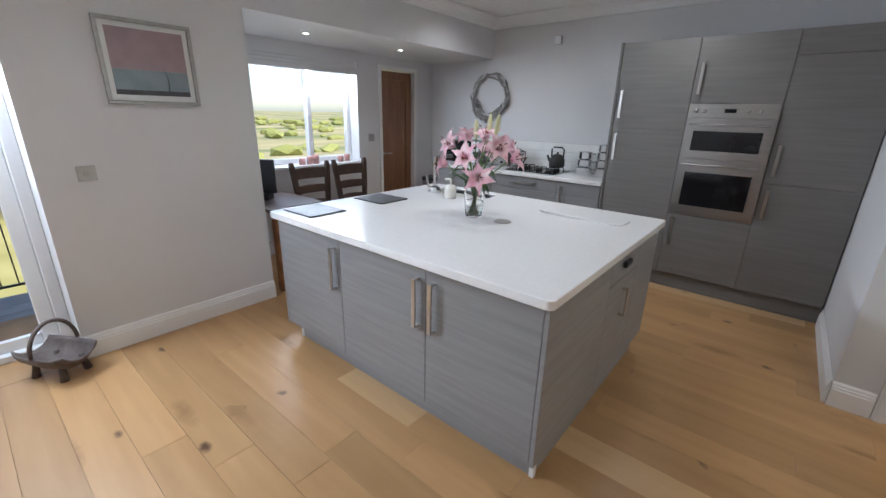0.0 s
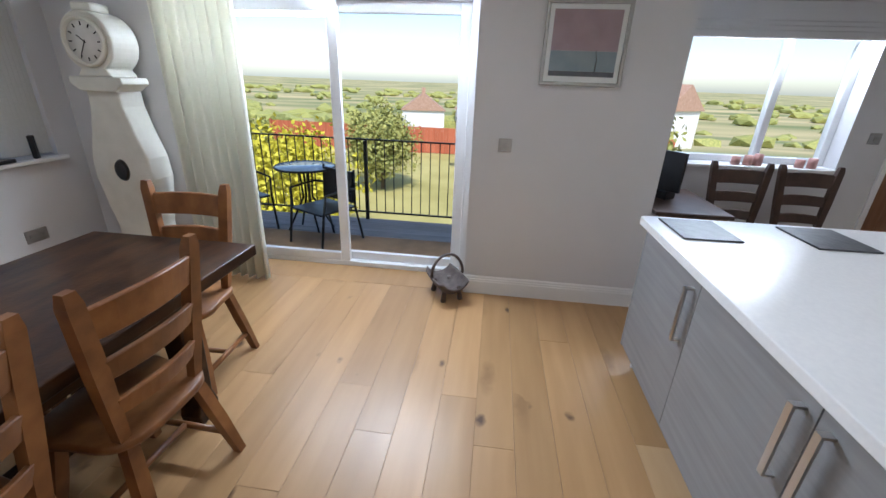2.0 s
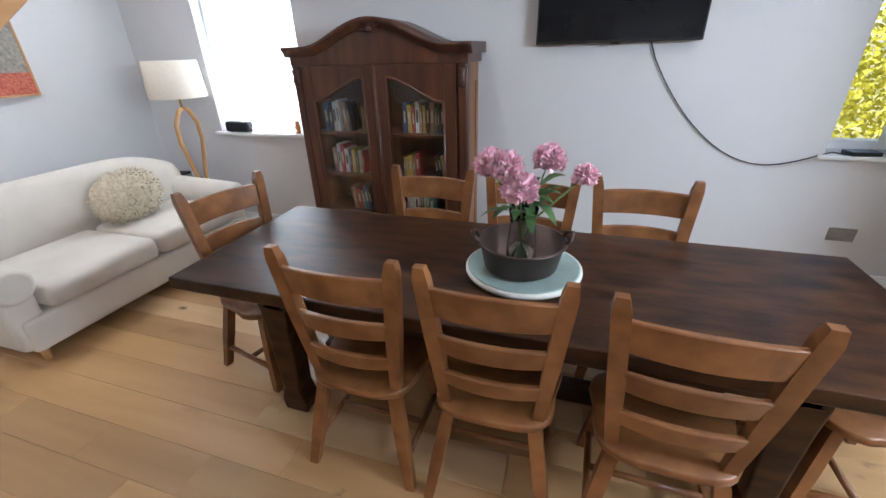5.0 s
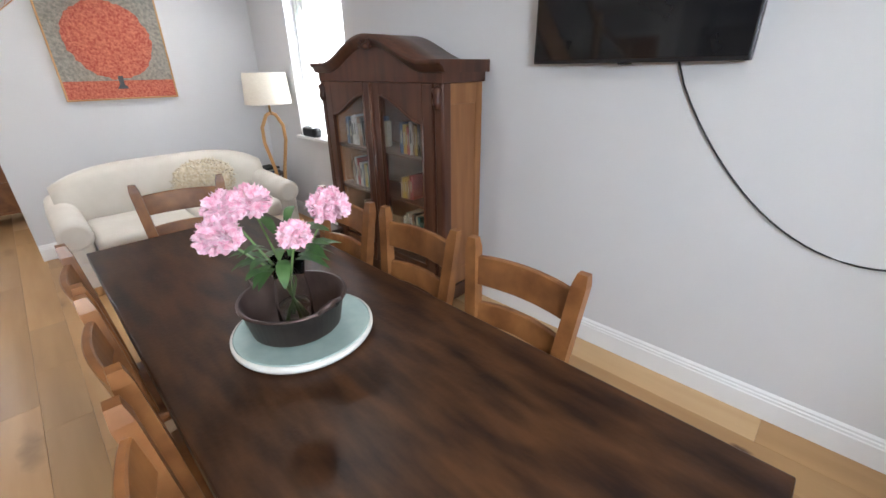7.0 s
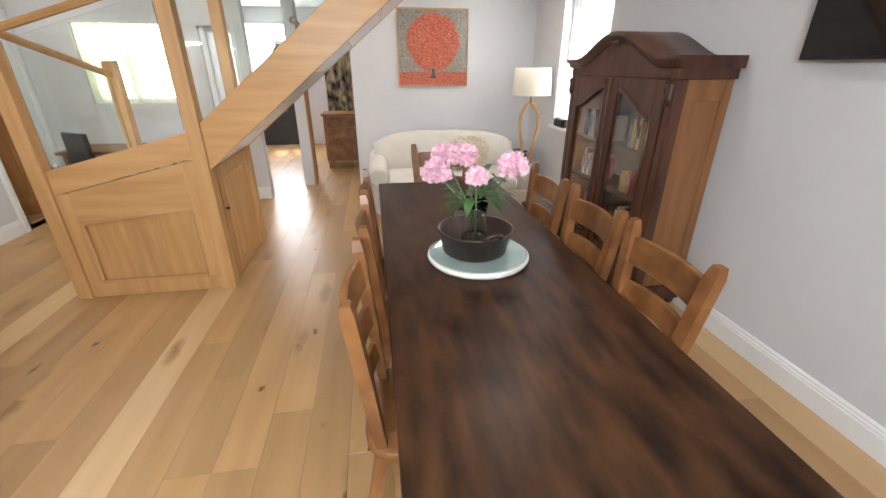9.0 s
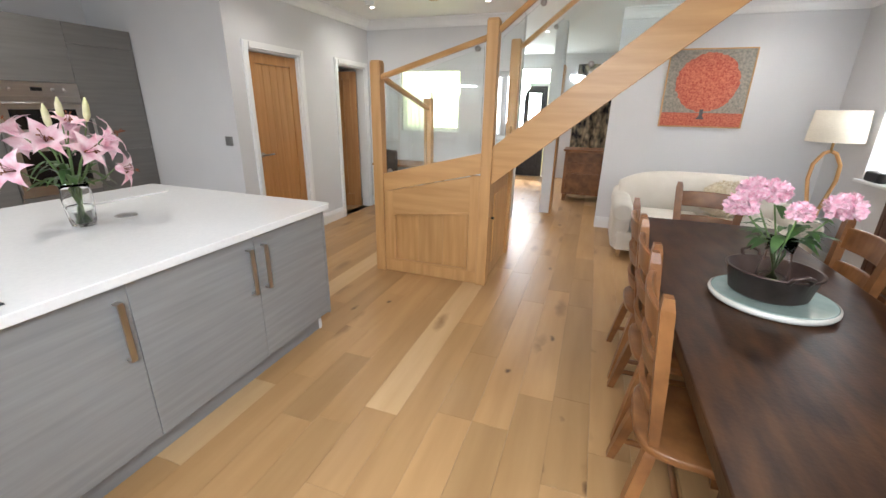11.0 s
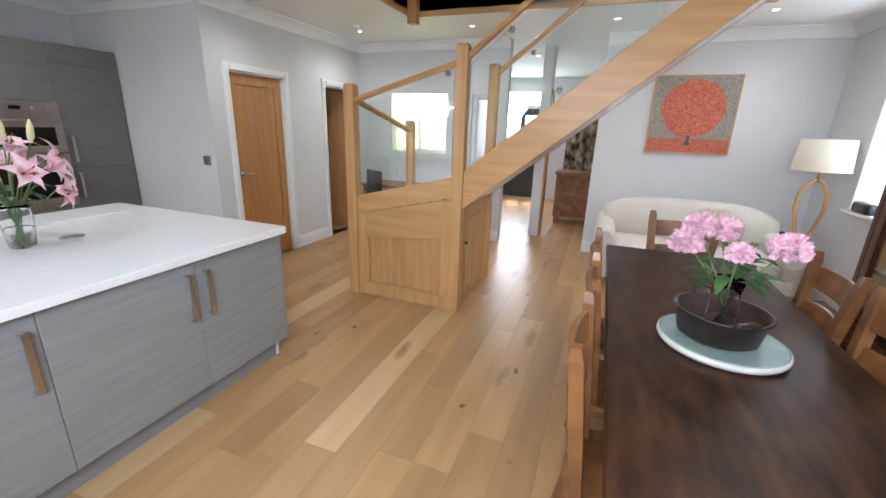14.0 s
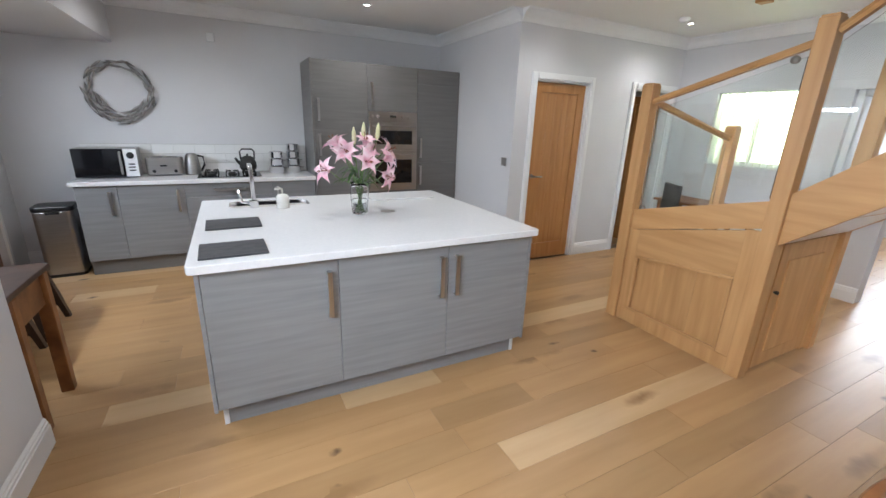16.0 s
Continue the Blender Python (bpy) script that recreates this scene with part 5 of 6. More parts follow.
for x in (0.022, BW - 0.03):
    for y0, y1, z0, z1 in ((-0.012, -0.07, 0.172, 1.499), (-BD + 0.06, -BD + 0.001, 0.172, 1.499), (-0.07, -BD + 0.06, 0.172, 0.29), (-0.07, -BD + 0.06, 1.38, 1.499)):
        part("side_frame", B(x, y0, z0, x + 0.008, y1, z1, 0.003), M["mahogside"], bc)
part("astragal", tube(bmesh.new(), [(BW / 2, 0.032, 0.18), (BW / 2, 0.032, 1.49)], 0.014, 10), M["mahog"], bc)
random.seed(21)
for z in (0.4, 0.7, 1.02):
    part("shelf", B(0.056, -0.03, z, BW - 0.056, -BD + 0.013, z + 0.018), M["mahog"], bc)
for z, hh, x0, x1, lean in ((0.419, 0.2, 0.82, 0.98, 1), (0.419, 0.2, 0.3, 0.5, 0), (0.719, 0.21, 0.17, 0.27, 1), (0.719, 0.22, 0.86, 1.1, 0), (0.719, 0.18, 0.4, 0.52, 0), (1.039, 0.22, 0.17, 0.5, 0), (1.039, 0.24, 0.78, 0.84, 0), (1.039, 0.24, 0.93, 0.99, 1), (1.039, 0.24, 1.03, 1.14, 0)):
    x = x0
    while x < x1:
        w = random.uniform(0.018, 0.042)
        h = hh * random.uniform(0.75, 1.0)
        bk = thing("book", (0.37 + x, -3.75 - 0.08, z), "upright book with a printed spine on the shelf", "book", 0, "books in the bookcase")
        if lean:
            bk.matrix_basis = pose(0.37 + x, -3.75 - 0.08, z, 0, random.uniform(6, 9), 0)
        cv = part("cover", B(0, 0, 0.0, w * 0.92, -0.15, h, 0.002, 1), random.choice(BOOKS), bk)
        part("title", B(w * 0.25, 0.001, h * 0.35, w * 0.65, 0.0, h * 0.75), BOOKS[1] if cv.data.materials[0] != BOOKS[0] else BOOKS[7], cv)
        x += w
# ---- television and cable ----
tv = thing("television", (-0.49, -4.05, 1.59), "black flat-screen television on a wall bracket", "television")
part("bezel", B(-0.485, -0.04, 0, 0.485, 0.0, 0.56, 0.004), M["black"], tv)
part("screen", B(-0.475, 0.0, 0.016, 0.475, 0.003, 0.55, 0.001, 1), M["blackgloss"], tv, "dark glossy screen")
part("sensor", B(-0.03, -0.02, -0.008, 0.03, -0.003, -0.0005, 0.002), M["black"], tv)
part("bracket", B(-0.12, -0.078, 0.15, 0.12, -0.041, 0.4, 0.004), M["black"], tv)
pts = []
for i in range(25):
    t = i / 24
    pts.append((-0.7 - 1.06 * t, -4.118, 1.6 - 0.745 * math.sin(math.pi / 2 * min(1, t * 1.32)) ** 0.8 + 0.07 * (max(0, t - 0.76) / 0.24) ** 1.6))
pts += [(-1.82, -4.1, 0.955), (-1.9, -4.07, 0.945)]
single("aerial_cable", tube(bmesh.new(), pts, 0.004, 6), M["black"], "black cable looping from the television to the sill", "cable")
single("set_top_box", B(-0.08, -0.05, 0, 0.08, 0.05, 0.025, 0.005), M["black"], "small black box with a handset lying on the sill", "router", (-1.98, -4.13, 0.9385), 8)
single("cordless_phone", B(-0.02, -0.015, 0, 0.02, 0.015, 0.16, 0.008), M["black"], "black cordless phone standing on the sill", "telephone", (-2.22, -4.12, 0.9385), 20)


def plate(name, x, y, z, nrm, w, h, material, label, cat, holes=1):
    t = thing(name, (x, y, z), label, cat, {(1, 0): 90, (0, -1): 0, (0, 1): 180, (-1, 0): -90}[nrm])
    part("plate", B(-w / 2, -0.008, -h / 2, w / 2, 0, h / 2, 0.002), material, t)
    for i in range(holes):
        cx = (i - (holes - 1) / 2) * w / holes
        part("rocker", B(cx - 0.014, -0.012, -0.014, cx + 0.014, -0.0075, 0.014, 0.002), M["socket"], t)


plate("wall_socket", XW, -0.848, 1.15, (1, 0), 0.09, 0.09, M["socket"], "brushed nickel switch plate on the pier", "light switch")
plate("wall_switch", 1.037, 1.695, 1.165, (-1, 0), 0.09, 0.09, M["socket"], "nickel light switch beside the oak door", "light switch")
plate("alcove_switch", -3.6, 2.2, 1.22, (1, 0), 0.09, 0.09, M["socket"], "nickel light switch beside the brown door", "light switch")
plate("double_socket", -2.05, YS, 0.42, (0, 1), 0.15, 0.09, M["socket"], "double wall socket with black plugs", "socket", 2)

# ---- pictures ----
pc = thing("framed_print", (XW + 0.002, -0.421, 1.542), "silver framed print of a tree under mauve sky", "picture", 90)
PWD, PH = 0.5, 0.475
for a, b, lo, hi in ((-PWD / 2, PWD / 2, 0, 0.022), (-PWD / 2, PWD / 2, PH - 0.022, PH), (-PWD / 2, -PWD / 2 + 0.022, 0.022, PH - 0.022), (PWD / 2 - 0.022, PWD / 2, 0.022, PH - 0.022)):
    part("frame", B(a, -0.028, lo, b, 0, hi, 0.003), M["socket"], pc)
part("mount", B(-PWD / 2 + 0.022, -0.01, 0.022, PWD / 2 - 0.022, 0, PH - 0.022), M["paperwhite"], pc)
mauve = mat("mauve_ink", (0.3, 0.21, 0.23), 0.35, col2=(0.36, 0.26, 0.28), scale=(9, 9, 9))
teal = mat("grey_blue_ink", (0.2, 0.25, 0.28), 0.35, col2=(0.25, 0.3, 0.33), scale=(9, 9, 9))
dark = mat("dark_ink", (0.06, 0.06, 0.07), 0.4, col2=(0.09, 0.09, 0.1), scale=(20, 20, 20))
part("image_sky", B(-0.2, -0.012, 0.2, 0.2, -0.0105, 0.425), mauve, pc)
part("image_ground", B(-0.2, -0.012, 0.085, 0.2, -0.0105, 0.1995), teal, pc)
part("image_foreground", B(-0.2, -0.012, 0.055, 0.2, -0.0105, 0.0845), dark, pc)
part("image_tree", tube(bmesh.new(), [(0.08, -0.014, 0.08), (0.085, -0.014, 0.15), (0.07, -0.014, 0.21)], [0.004, 0.003, 0.001], 6), dark, pc)
gz = part("glazing", B(-PWD / 2 + 0.022, -0.018, 0.022, PWD / 2 - 0.022, -0.016, PH - 0.022), M["pane"], pc)
gz.visible_shadow = False

rp = thing("tree_painting", (XE - 0.002, -2.827, 1.36), "square textured painting of a round red tree", "painting", -90)
red = mat("red_dabs", (0.36, 0.055, 0.035), 0.7, col2=(0.62, 0.2, 0.12), scale=(55, 55, 55), bump=0.8)
greyd = mat("grey_dabs", (0.2, 0.19, 0.17), 0.7, col2=(0.36, 0.33, 0.28), scale=(45, 45, 45), bump=0.8)
RS = 0.84
for a, b, lo, hi in ((-0.42, 0.42, -0.012, 0), (-0.42, 0.42, RS - 0.01, RS + 0.002), (-0.432, -0.42, -0.012, RS + 0.002), (0.42, 0.432, -0.012, RS + 0.002)):
    part("frame", B(a, -0.035, lo, b, 0, hi), M["oak"], rp)
part("canvas", B(-0.419, -0.028, 0.001, 0.419, 0, RS - 0.011), greyd, rp)
part("painted_ground", B(-0.418, -0.031, 0.002, 0.418, -0.0285, 0.15), red, rp)
bm = bmesh.new()
for k in range(7):
    ring = [(r * math.cos(a), 0.48 + r * math.sin(a)) for i in range(72) for a in (2 * math.pi * i / 72,) for r in (0.318 * (1 - k * 0.13) + random.uniform(-0.012, 0.012),)]
    prism(bm, ring, -0.0285, -0.0325 - 0.0008 * k, "y")
part("painted_crown", bm, red, rp)
part("painted_trunk", prism(bmesh.new(), [(-0.045, 0.08), (0.045, 0.08), (0.018, 0.12), (0.02, 0.19), (-0.02, 0.19), (-0.018, 0.12)], -0.036, -0.0315, "y"), dark, rp)

# ---- sofa ----
sf = thing("sofa", (2.86, -2.88, 0), "cream linen two-seat sofa with rolled arms", "sofa", -90)
SW = 1.78


def pad(name, x0, y0, z0, x1, y1, z1, r, parent, mt=None, label=""):
    bm = B(x0, y0, z0, x1, y1, z1, r, 5)
    for f in bm.faces:
        f.smooth = True
    return part(name, bm, mt or M["fabric"], parent, label)


pad("base", -SW / 2 + 0.04, -0.44, 0.09, SW / 2 - 0.04, 0.4, 0.3, 0.03, sf)
for s in (-1, 1):
    a = s * SW / 2
    pad("arm", min(a, a - s * 0.17), -0.42, 0.1, max(a, a - s * 0.17), 0.42, 0.5, 0.05, sf)
    bm = tube(bmesh.new(), [(a - s * 0.085, -0.44, 0.5), (a - s * 0.085, -0.42, 0.5), (a - s * 0.085, 0.3, 0.53), (a - s * 0.085, 0.42, 0.6)], [0.08, 0.105, 0.105, 0.09], 20)
    part("arm_roll", bm, M["fabric"], sf)
    pad("seat_cushion", min(0.005 * s, s * (SW / 2 - 0.18)), -0.47, 0.3, max(0.005 * s, s * (SW / 2 - 0.18)), 0.22, 0.46, 0.055, sf)
    part("foot", lathe(bmesh.new(), [(0, 0), (0.018, 0), (0.028, 0.09), (0, 0.09)], 12, (s * (SW / 2 - 0.1), -0.36, 0)), M["oak"], sf)
    part("foot", lathe(bmesh.new(), [(0, 0), (0.018, 0), (0.028, 0.09), (0, 0.09)], 12, (s * (SW / 2 - 0.1), 0.34, 0)), M["oak"], sf)
bm = bmesh.new()
rows = []
for i in range(21):
    s = -1 + 2 * i / 20
    z = 0.87 - 0.14 * abs(s) ** 4
    rows.append([bm.verts.new((s * (SW / 2 - 0.05), y, zz)) for y, zz in ((0.2, 0.3), (0.17, 0.55), (0.19, z - 0.06), (0.24, z), (0.34, z + 0.005), (0.42, z - 0.05), (0.44, 0.3))])
for a, b in zip(rows, rows[1:]):
    for i in range(7):
        bm.faces.new((a[i], a[(i + 1) % 7], b[(i + 1) % 7], b[i])).smooth = True
bm.faces.new(rows[0][::-1])
bm.faces.new(rows[-1])
bmesh.ops.recalc_face_normals(bm, faces=bm.faces[:])
part("backrest", bm, M["fabric"], sf)
random.seed(4)
cu = thing("cushion", (2.86, -3.1, 0.46), "shaggy beige cushion leaning on the sofa back", "cushion", -90)
bm = bmesh.new()
bmesh.ops.create_uvsphere(bm, u_segments=36, v_segments=22, radius=1)
for v in bm.verts:
    v.co = Vector((v.co.x * 0.25 * (1 + 0.2 * abs(v.co.z)), v.co.y * 0.09, v.co.z * 0.19 + 0.19)) * (1 + 0.06 * noise.noise(v.co * 9))
shag = mat("shaggy_wool", (0.5, 0.4, 0.26), 0.95, col2=(0.68, 0.6, 0.46), scale=(40, 40, 40), bump=1.0, sheen=0.4)
part("cover", bm, shag, cu)
bm = bmesh.new()
for i in range(420):
    a, b = random.uniform(0, 6.28), random.uniform(-1.3, 1.3)
    d = Vector((math.cos(a) * math.cos(b), math.sin(a) * math.cos(b), math.sin(b)))
    c = Vector((d.x * 0.26, d.y * 0.09, d.z * 0.19 + 0.19))
    t = c + d * 0.02 + Vector((random.uniform(-1, 1), random.uniform(-1, 1), random.uniform(-1, 0.5))) * 0.016
    tube(bm, [c, t], [0.007, 0.004], 4)
tagged(part("pile", bm, shag, cu), kind="stuff")

lp = thing("floor_lamp", (2.98, -3.88, 0), "tall looped oak lamp with a cream drum shade", "lamp")
part("base", lathe(bmesh.new(), [(0, 0), (0.15, 0), (0.15, 0.02), (0.13, 0.028), (0, 0.028)], 28), M["oak"], lp)
for s in (-1, 1):
    part("loop", tube(bmesh.new(), [(0, s * 0.012, 0.03), (0, s * 0.02, 0.3), (0, s * 0.05, 0.6), (0, s * 0.115, 0.9), (0, s * 0.11, 1.05), (0, s * 0.05, 1.16), (0, s * 0.008, 1.18)], 0.018, 10), M["oak"], lp)
part("stem", tube(bmesh.new(), [(0, 0, 1.17), (0, 0, 1.34)], 0.012, 10), M["brass"], lp)
part("shade", lathe(bmesh.new(), [(0.225, 1.27), (0.205, 1.56), (0.2, 1.56), (0.22, 1.27), (0.225, 1.27)], 40), M["shade"], lp, "cream linen drum shade")
part("shade_ring", tube(bmesh.new(), [(0, -0.2, 1.34), (0, 0.2, 1.34)], 0.003, 6), M["steel"], lp)
sd = thing("side_table", (3.3, -3.83, 0), "small dark side table beside the sofa", "side table")
part("top", B(-0.18, -0.18, 0.5, 0.18, 0.18, 0.525, 0.004), M["darkchair"], sd)
for x in (-0.15, 0.15):
    for y in (-0.15, 0.15):
        part("leg", B(x - 0.015, y - 0.015, 0, x + 0.015, y + 0.015, 0.499, 0.003), M["darkchair"], sd)
for i in range(3):
    single("magazine", B(-0.1, -0.14, 0, 0.1, 0.14, 0.018, 0.003), BOOKS[(2, 0, 7)[i]], "magazine in a small pile on the side table", "magazine", (3.3, -3.83, 0.526 + i * 0.019), 7 * i - 5, "magazine pile")
single("sill_speaker", bevel(prism(bmesh.new(), round_rect(-0.13, -0.05, 0.13, 0.05, 0.04), 0, 0.09, "z"), 0.02), M["black"], "rounded black speaker on the window sill", "speaker", (2.66, -4.14, 0.9485))
single("red_ornament", lathe(bmesh.new(), [(0, 0), (0.02, 0), (0.028, 0.05), (0.018, 0.08), (0.022, 0.1), (0, 0.11)], 16), M["redbush"], "small red ornament on the window sill", "ornament", (2.02, -4.14, 0.9485))
fs = thing("footstool", (1.75, -3.6, 0), "low dark stool beside the bookcase", "stool")
part("seat", B(-0.17, -0.13, 0.3, 0.17, 0.13, 0.335, 0.006), M["darkchair"], fs)
for x in (-0.13, 0.13):
    for y in (-0.09, 0.09):
        part("leg", tube(bmesh.new(), [(x * 1.2, y * 1.2, 0), (x, y, 0.3)], 0.016, 8), M["darkchair"], fs)

# ---- tall clock and curtains ----
ck = thing("longcase_clock", (XW + 0.03, -3.6, 0), "cream painted curvy longcase clock", "clock", 90)
OUT = [(0.17, 0.1), (0.2, 0.16), (0.165, 0.3), (0.16, 0.42), (0.2, 0.6), (0.235, 0.8), (0.225, 0.95), (0.17, 1.12), (0.125, 1.3), (0.12, 1.42)]
prof = [(-a, z) for a, z in OUT] + [(a, z) for a, z in OUT[::-1]]
part("case", bevel(prism(bmesh.new(), prof, 0.0, -0.2, "y"), 0.012), M["clock"], ck)
part("plinth", B(-0.2, -0.215, 0, 0.2, 0.0, 0.105, 0.01), M["clock"], ck)
part("shoulder", bevel(prism(bmesh.new(), [(-0.13, 1.4), (0.13, 1.4), (0.2, 1.45), (0.19, 1.49), (-0.19, 1.49), (-0.2, 1.45)], 0.0, -0.23, "y"), 0.008), M["clock"], ck)
hood = arc(0, 1.7, 0.185, -60, 240, 30)
part("hood", bevel(prism(bmesh.new(), [(-0.13, 1.49), (0.13, 1.49)] + hood, 0.0, -0.22, "y"), 0.012), M["clock"], ck)
part("crest", B(-0.07, -0.2, 1.875, 0.07, -0.05, 1.93, 0.015), M["clock"], ck)
part("bezel", lathe(bmesh.new(), [(0.128, 0), (0.155, 0.0), (0.15, 0.025), (0.135, 0.03), (0.128, 0.0)], 40), M["clock"], ck, "moulded round bezel").matrix_basis = pose(0, -0.22, 1.7, 90)
dl = part("dial", lathe(bmesh.new(), [(0, 0.006), (0.128, 0.006), (0.13, 0), (0, 0)], 40), M["cream"], ck, "round pale dial")
dl.matrix_basis = pose(0, -0.22, 1.7, 90)
for i in range(12):
    a = i * math.pi / 6
    part("hour_mark", B(-0.004, 0.092, 0.0062, 0.004, 0.115, 0.0082, m=Matrix.Rotation(a, 4, "Z")), M["iron"], dl)
for a, L in ((0.9, 0.06), (2.6, 0.09)):
    part("clock_hand", B(-0.003, -0.01, 0.0085, 0.003, L, 0.0105, m=Matrix.Rotation(a, 4, "Z")), M["iron"], dl)
part("pendulum_window", lathe(bmesh.new(), [(0, 0.01), (0.045, 0.008), (0.06, 0.016), (0.07, 0), (0, 0)], 28), M["blackgloss"], ck, "small round pendulum window").matrix_basis = pose(0, -0.2, 0.86, 90) @ Matrix.Diagonal((0.8, 1.15, 1, 1))


def curtain(name, p, q, z0, z1, folds, amp, material, label):
    bm = bmesh.new()
    p, q = Vector((*p, 0)), Vector((*q, 0))
    d = (q - p).normalized()
    nrm = Vector((-d.y, d.x, 0))
    n = folds * 10
    cols = []
    for i in range(n + 1):
        t = i / n
        w = math.sin(2 * math.pi * folds * t)
        col = []
        for j in range(9):
            u = j / 8
            a = amp * (0.75 + 0.45 * u) * (w + 0.3 * math.sin(5 * folds * t + 3 * u))
            base = p.lerp(q, t)
            col.append(bm.verts.new((base.x + nrm.x * a, base.y + nrm.y * a, z1 + (z0 - z1) * u)))
        cols.append(col)
    for a, b in zip(cols, cols[1:]):
        for j in range(8):
            bm.faces.new((a[j], a[j + 1], b[j + 1], b[j])).smooth = True
    c = thing(name, (0, 0, 0), label, "curtain")
    ob = part("cloth", bm, material, c)
    so = ob.modifiers.new("thick", "SOLIDIFY")
    so.thickness = 0.004
    return c


curtain("curtain", (XW + 0.09, -3.24), (XW + 0.09, -2.64), 0.015, 2.42, 8, 0.035, M["voile"], "sheer cream full-length curtain gathered beside the patio door")
pole = thing("curtain_pole", (0, 0, 0), "slim steel curtain pole over the patio door", "curtain pole")
part("rod", tube(bmesh.new(), [(XW + 0.1, -3.4, 2.44), (XW + 0.1, -0.9, 2.44)], 0.013, 10), M["steel"], pole)
for y in (-3.3, -1.0):
    part("bracket", tube(bmesh.new(), [(XW, y, 2.44), (XW + 0.1, y, 2.44)], 0.008, 8), M["steel"], pole)
vb = thing("vertical_blind", (0, 0, 0), "white vertical blind slats drawn to one side", "blind")
for i in range(9):
    x = -2.35 + i * 0.03
    part("slat", B(-0.0015, -0.04, 0.96, 0.0015, 0.04, 2.3, m=Matrix.Translation((x, YS - 0.065, 0)) @ Matrix.Rotation(radians(35), 4, "Z")), M["slatcloth"], vb)
part("headrail", B(-2.37, YS - 0.09, 2.3, -1.81, YS - 0.04, 2.335, 0.004), M["upvc"], vb)
vs = thing("sofa_window_blind", (0, 0, 0), "white vertical blind over the bright window", "blind")
for i in range(13):
    x = 1.91 + i * 0.077
    part("slat", B(-0.0015, -0.042, 0, 0.0015, 0.042, 1.33, m=Matrix.Translation((x, YS - 0.1, 0.97)) @ Matrix.Rotation(radians(80), 4, "Z")), M["slatcloth"], vs)
part("headrail", B(1.885, YS - 0.13, 2.3, 2.855, YS - 0.07, 2.328, 0.004), M["upvc"], vs)
vt = thing("study_blind", (0, 0, 0), "white vertical blind slats at the study window", "blind")
for i in range(13):
    y = 0.17 + i * 0.07
    part("slat", B(-0.04, -0.0015, 1.19, 0.04, 0.0015, 1.99, m=Matrix.Translation((3.655, y, 0)) @ Matrix.Rotation(radians(75 if i > 7 else 20), 4, "Z")), M["slatcloth"], vt)
rb = thing("roman_blind", (0, 0, 0), "grey roman blind folded up at the kitchen window", "blind")
for i in range(4):
    part("fold", B(-3.62 - 0.012 * i, 0.51, 1.94 + i * 0.035, -3.575 - 0.01 * i, 1.99, 2.0 + i * 0.035, 0.012), M["wall"], rb)

# ---- log basket ----
bk = thing("log_basket", (-2.5, -1.2, 0), "worn metal trug basket with hoop handle on feet", "basket", 30)
bm = bmesh.new()
rows = []
for i in range(13):
    a = math.pi * (0.08 + 0.84 * i / 12)
    rows.append([bm.verts.new((x, -0.12 * math.cos(a) * k, 0.2 - 0.13 * math.sin(a) * k2)) for x, k, k2 in ((-0.17, 0.8, 0.55), (-0.12, 1.0, 0.95), (0, 1.05, 1.05), (0.12, 1.0, 0.95), (0.17, 0.8, 0.55))])
for a, b in zip(rows, rows[1:]):
    for i in range(4):
        bm.faces.new((a[i], a[i + 1], b[i + 1], b[i])).smooth = True
tr = part("trug", bm, M["wicker"], bk)
so = tr.modifiers.new("thick", "SOLIDIFY")
so.thickness = 0.012
part("hoop_handle", tube(bmesh.new(), [(0, 0.13 * math.cos(math.pi * i / 16), 0.17 + 0.17 * math.sin(math.pi * i / 16)) for i in range(17)], 0.011, 8), M["wicker"], bk)
for x in (-0.1, 0.1):
    for y in (-0.07, 0.07):
        part("foot", tube(bmesh.new(), [(x, y, 0.0), (x * 0.9, y * 0.8, 0.11)], [0.022, 0.014], 8), M["wicker"], bk)

# ---- alcove furniture ----
dt = thing("alcove_table", (0, 0, 0), "small worn wooden table in the alcove", "table")
part("tabletop", B(-3.4, 0.24, 0.72, -2.6, 0.76, 0.75, 0.005), M["darkchair"], dt)
for x in (-3.36, -2.66):
    for y in (0.28, 0.66):
        part("leg", B(x, y, 0, x + 0.06, y + 0.06, 0.719, 0.006), M["chair"], dt)
part("apron", B(-3.3, 0.69, 0.6, -2.66, 0.715, 0.719, 0.003), M["chair"], dt)
part("apron", B(-2.64, 0.34, 0.55, -2.62, 0.66, 0.719, 0.003), M["chair"], dt)
for y in (1.1, 1.62):
    dining_chair((-3.32, y, 0), 90, M["darkchair"], "dark ladder-back chair below the kitchen window", "alcove chairs")
mn = thing("monitor", (-3.05, 0.42, 0.75), "small black screen on the alcove table", "monitor", 35)
part("screen", B(-0.14, -0.015, 0.06, 0.14, 0.015, 0.36, 0.006), M["black"], mn)
part("stand", B(-0.08, -0.06, 0, 0.08, 0.06, 0.06, 0.006), M["black"], mn)
random.seed(8)
for i, y in enumerate((1.2, 1.3, 1.38, 1.72, 1.82)):
    single("candle", lathe(bmesh.new(), [(0, 0), (0.035, 0), (0.035, 0.07 + 0.015 * (i % 3)), (0, 0.072 + 0.015 * (i % 3))], 18), mat("rose_wax", (0.4, 0.2, 0.18), 0.5, col2=(0.46, 0.25, 0.22)) if i == 0 else bpy.data.materials["rose_wax"], "rose coloured pillar candle on the sill", "candle", (-3.62, y, 0.9485), 0, "candles on the sill")

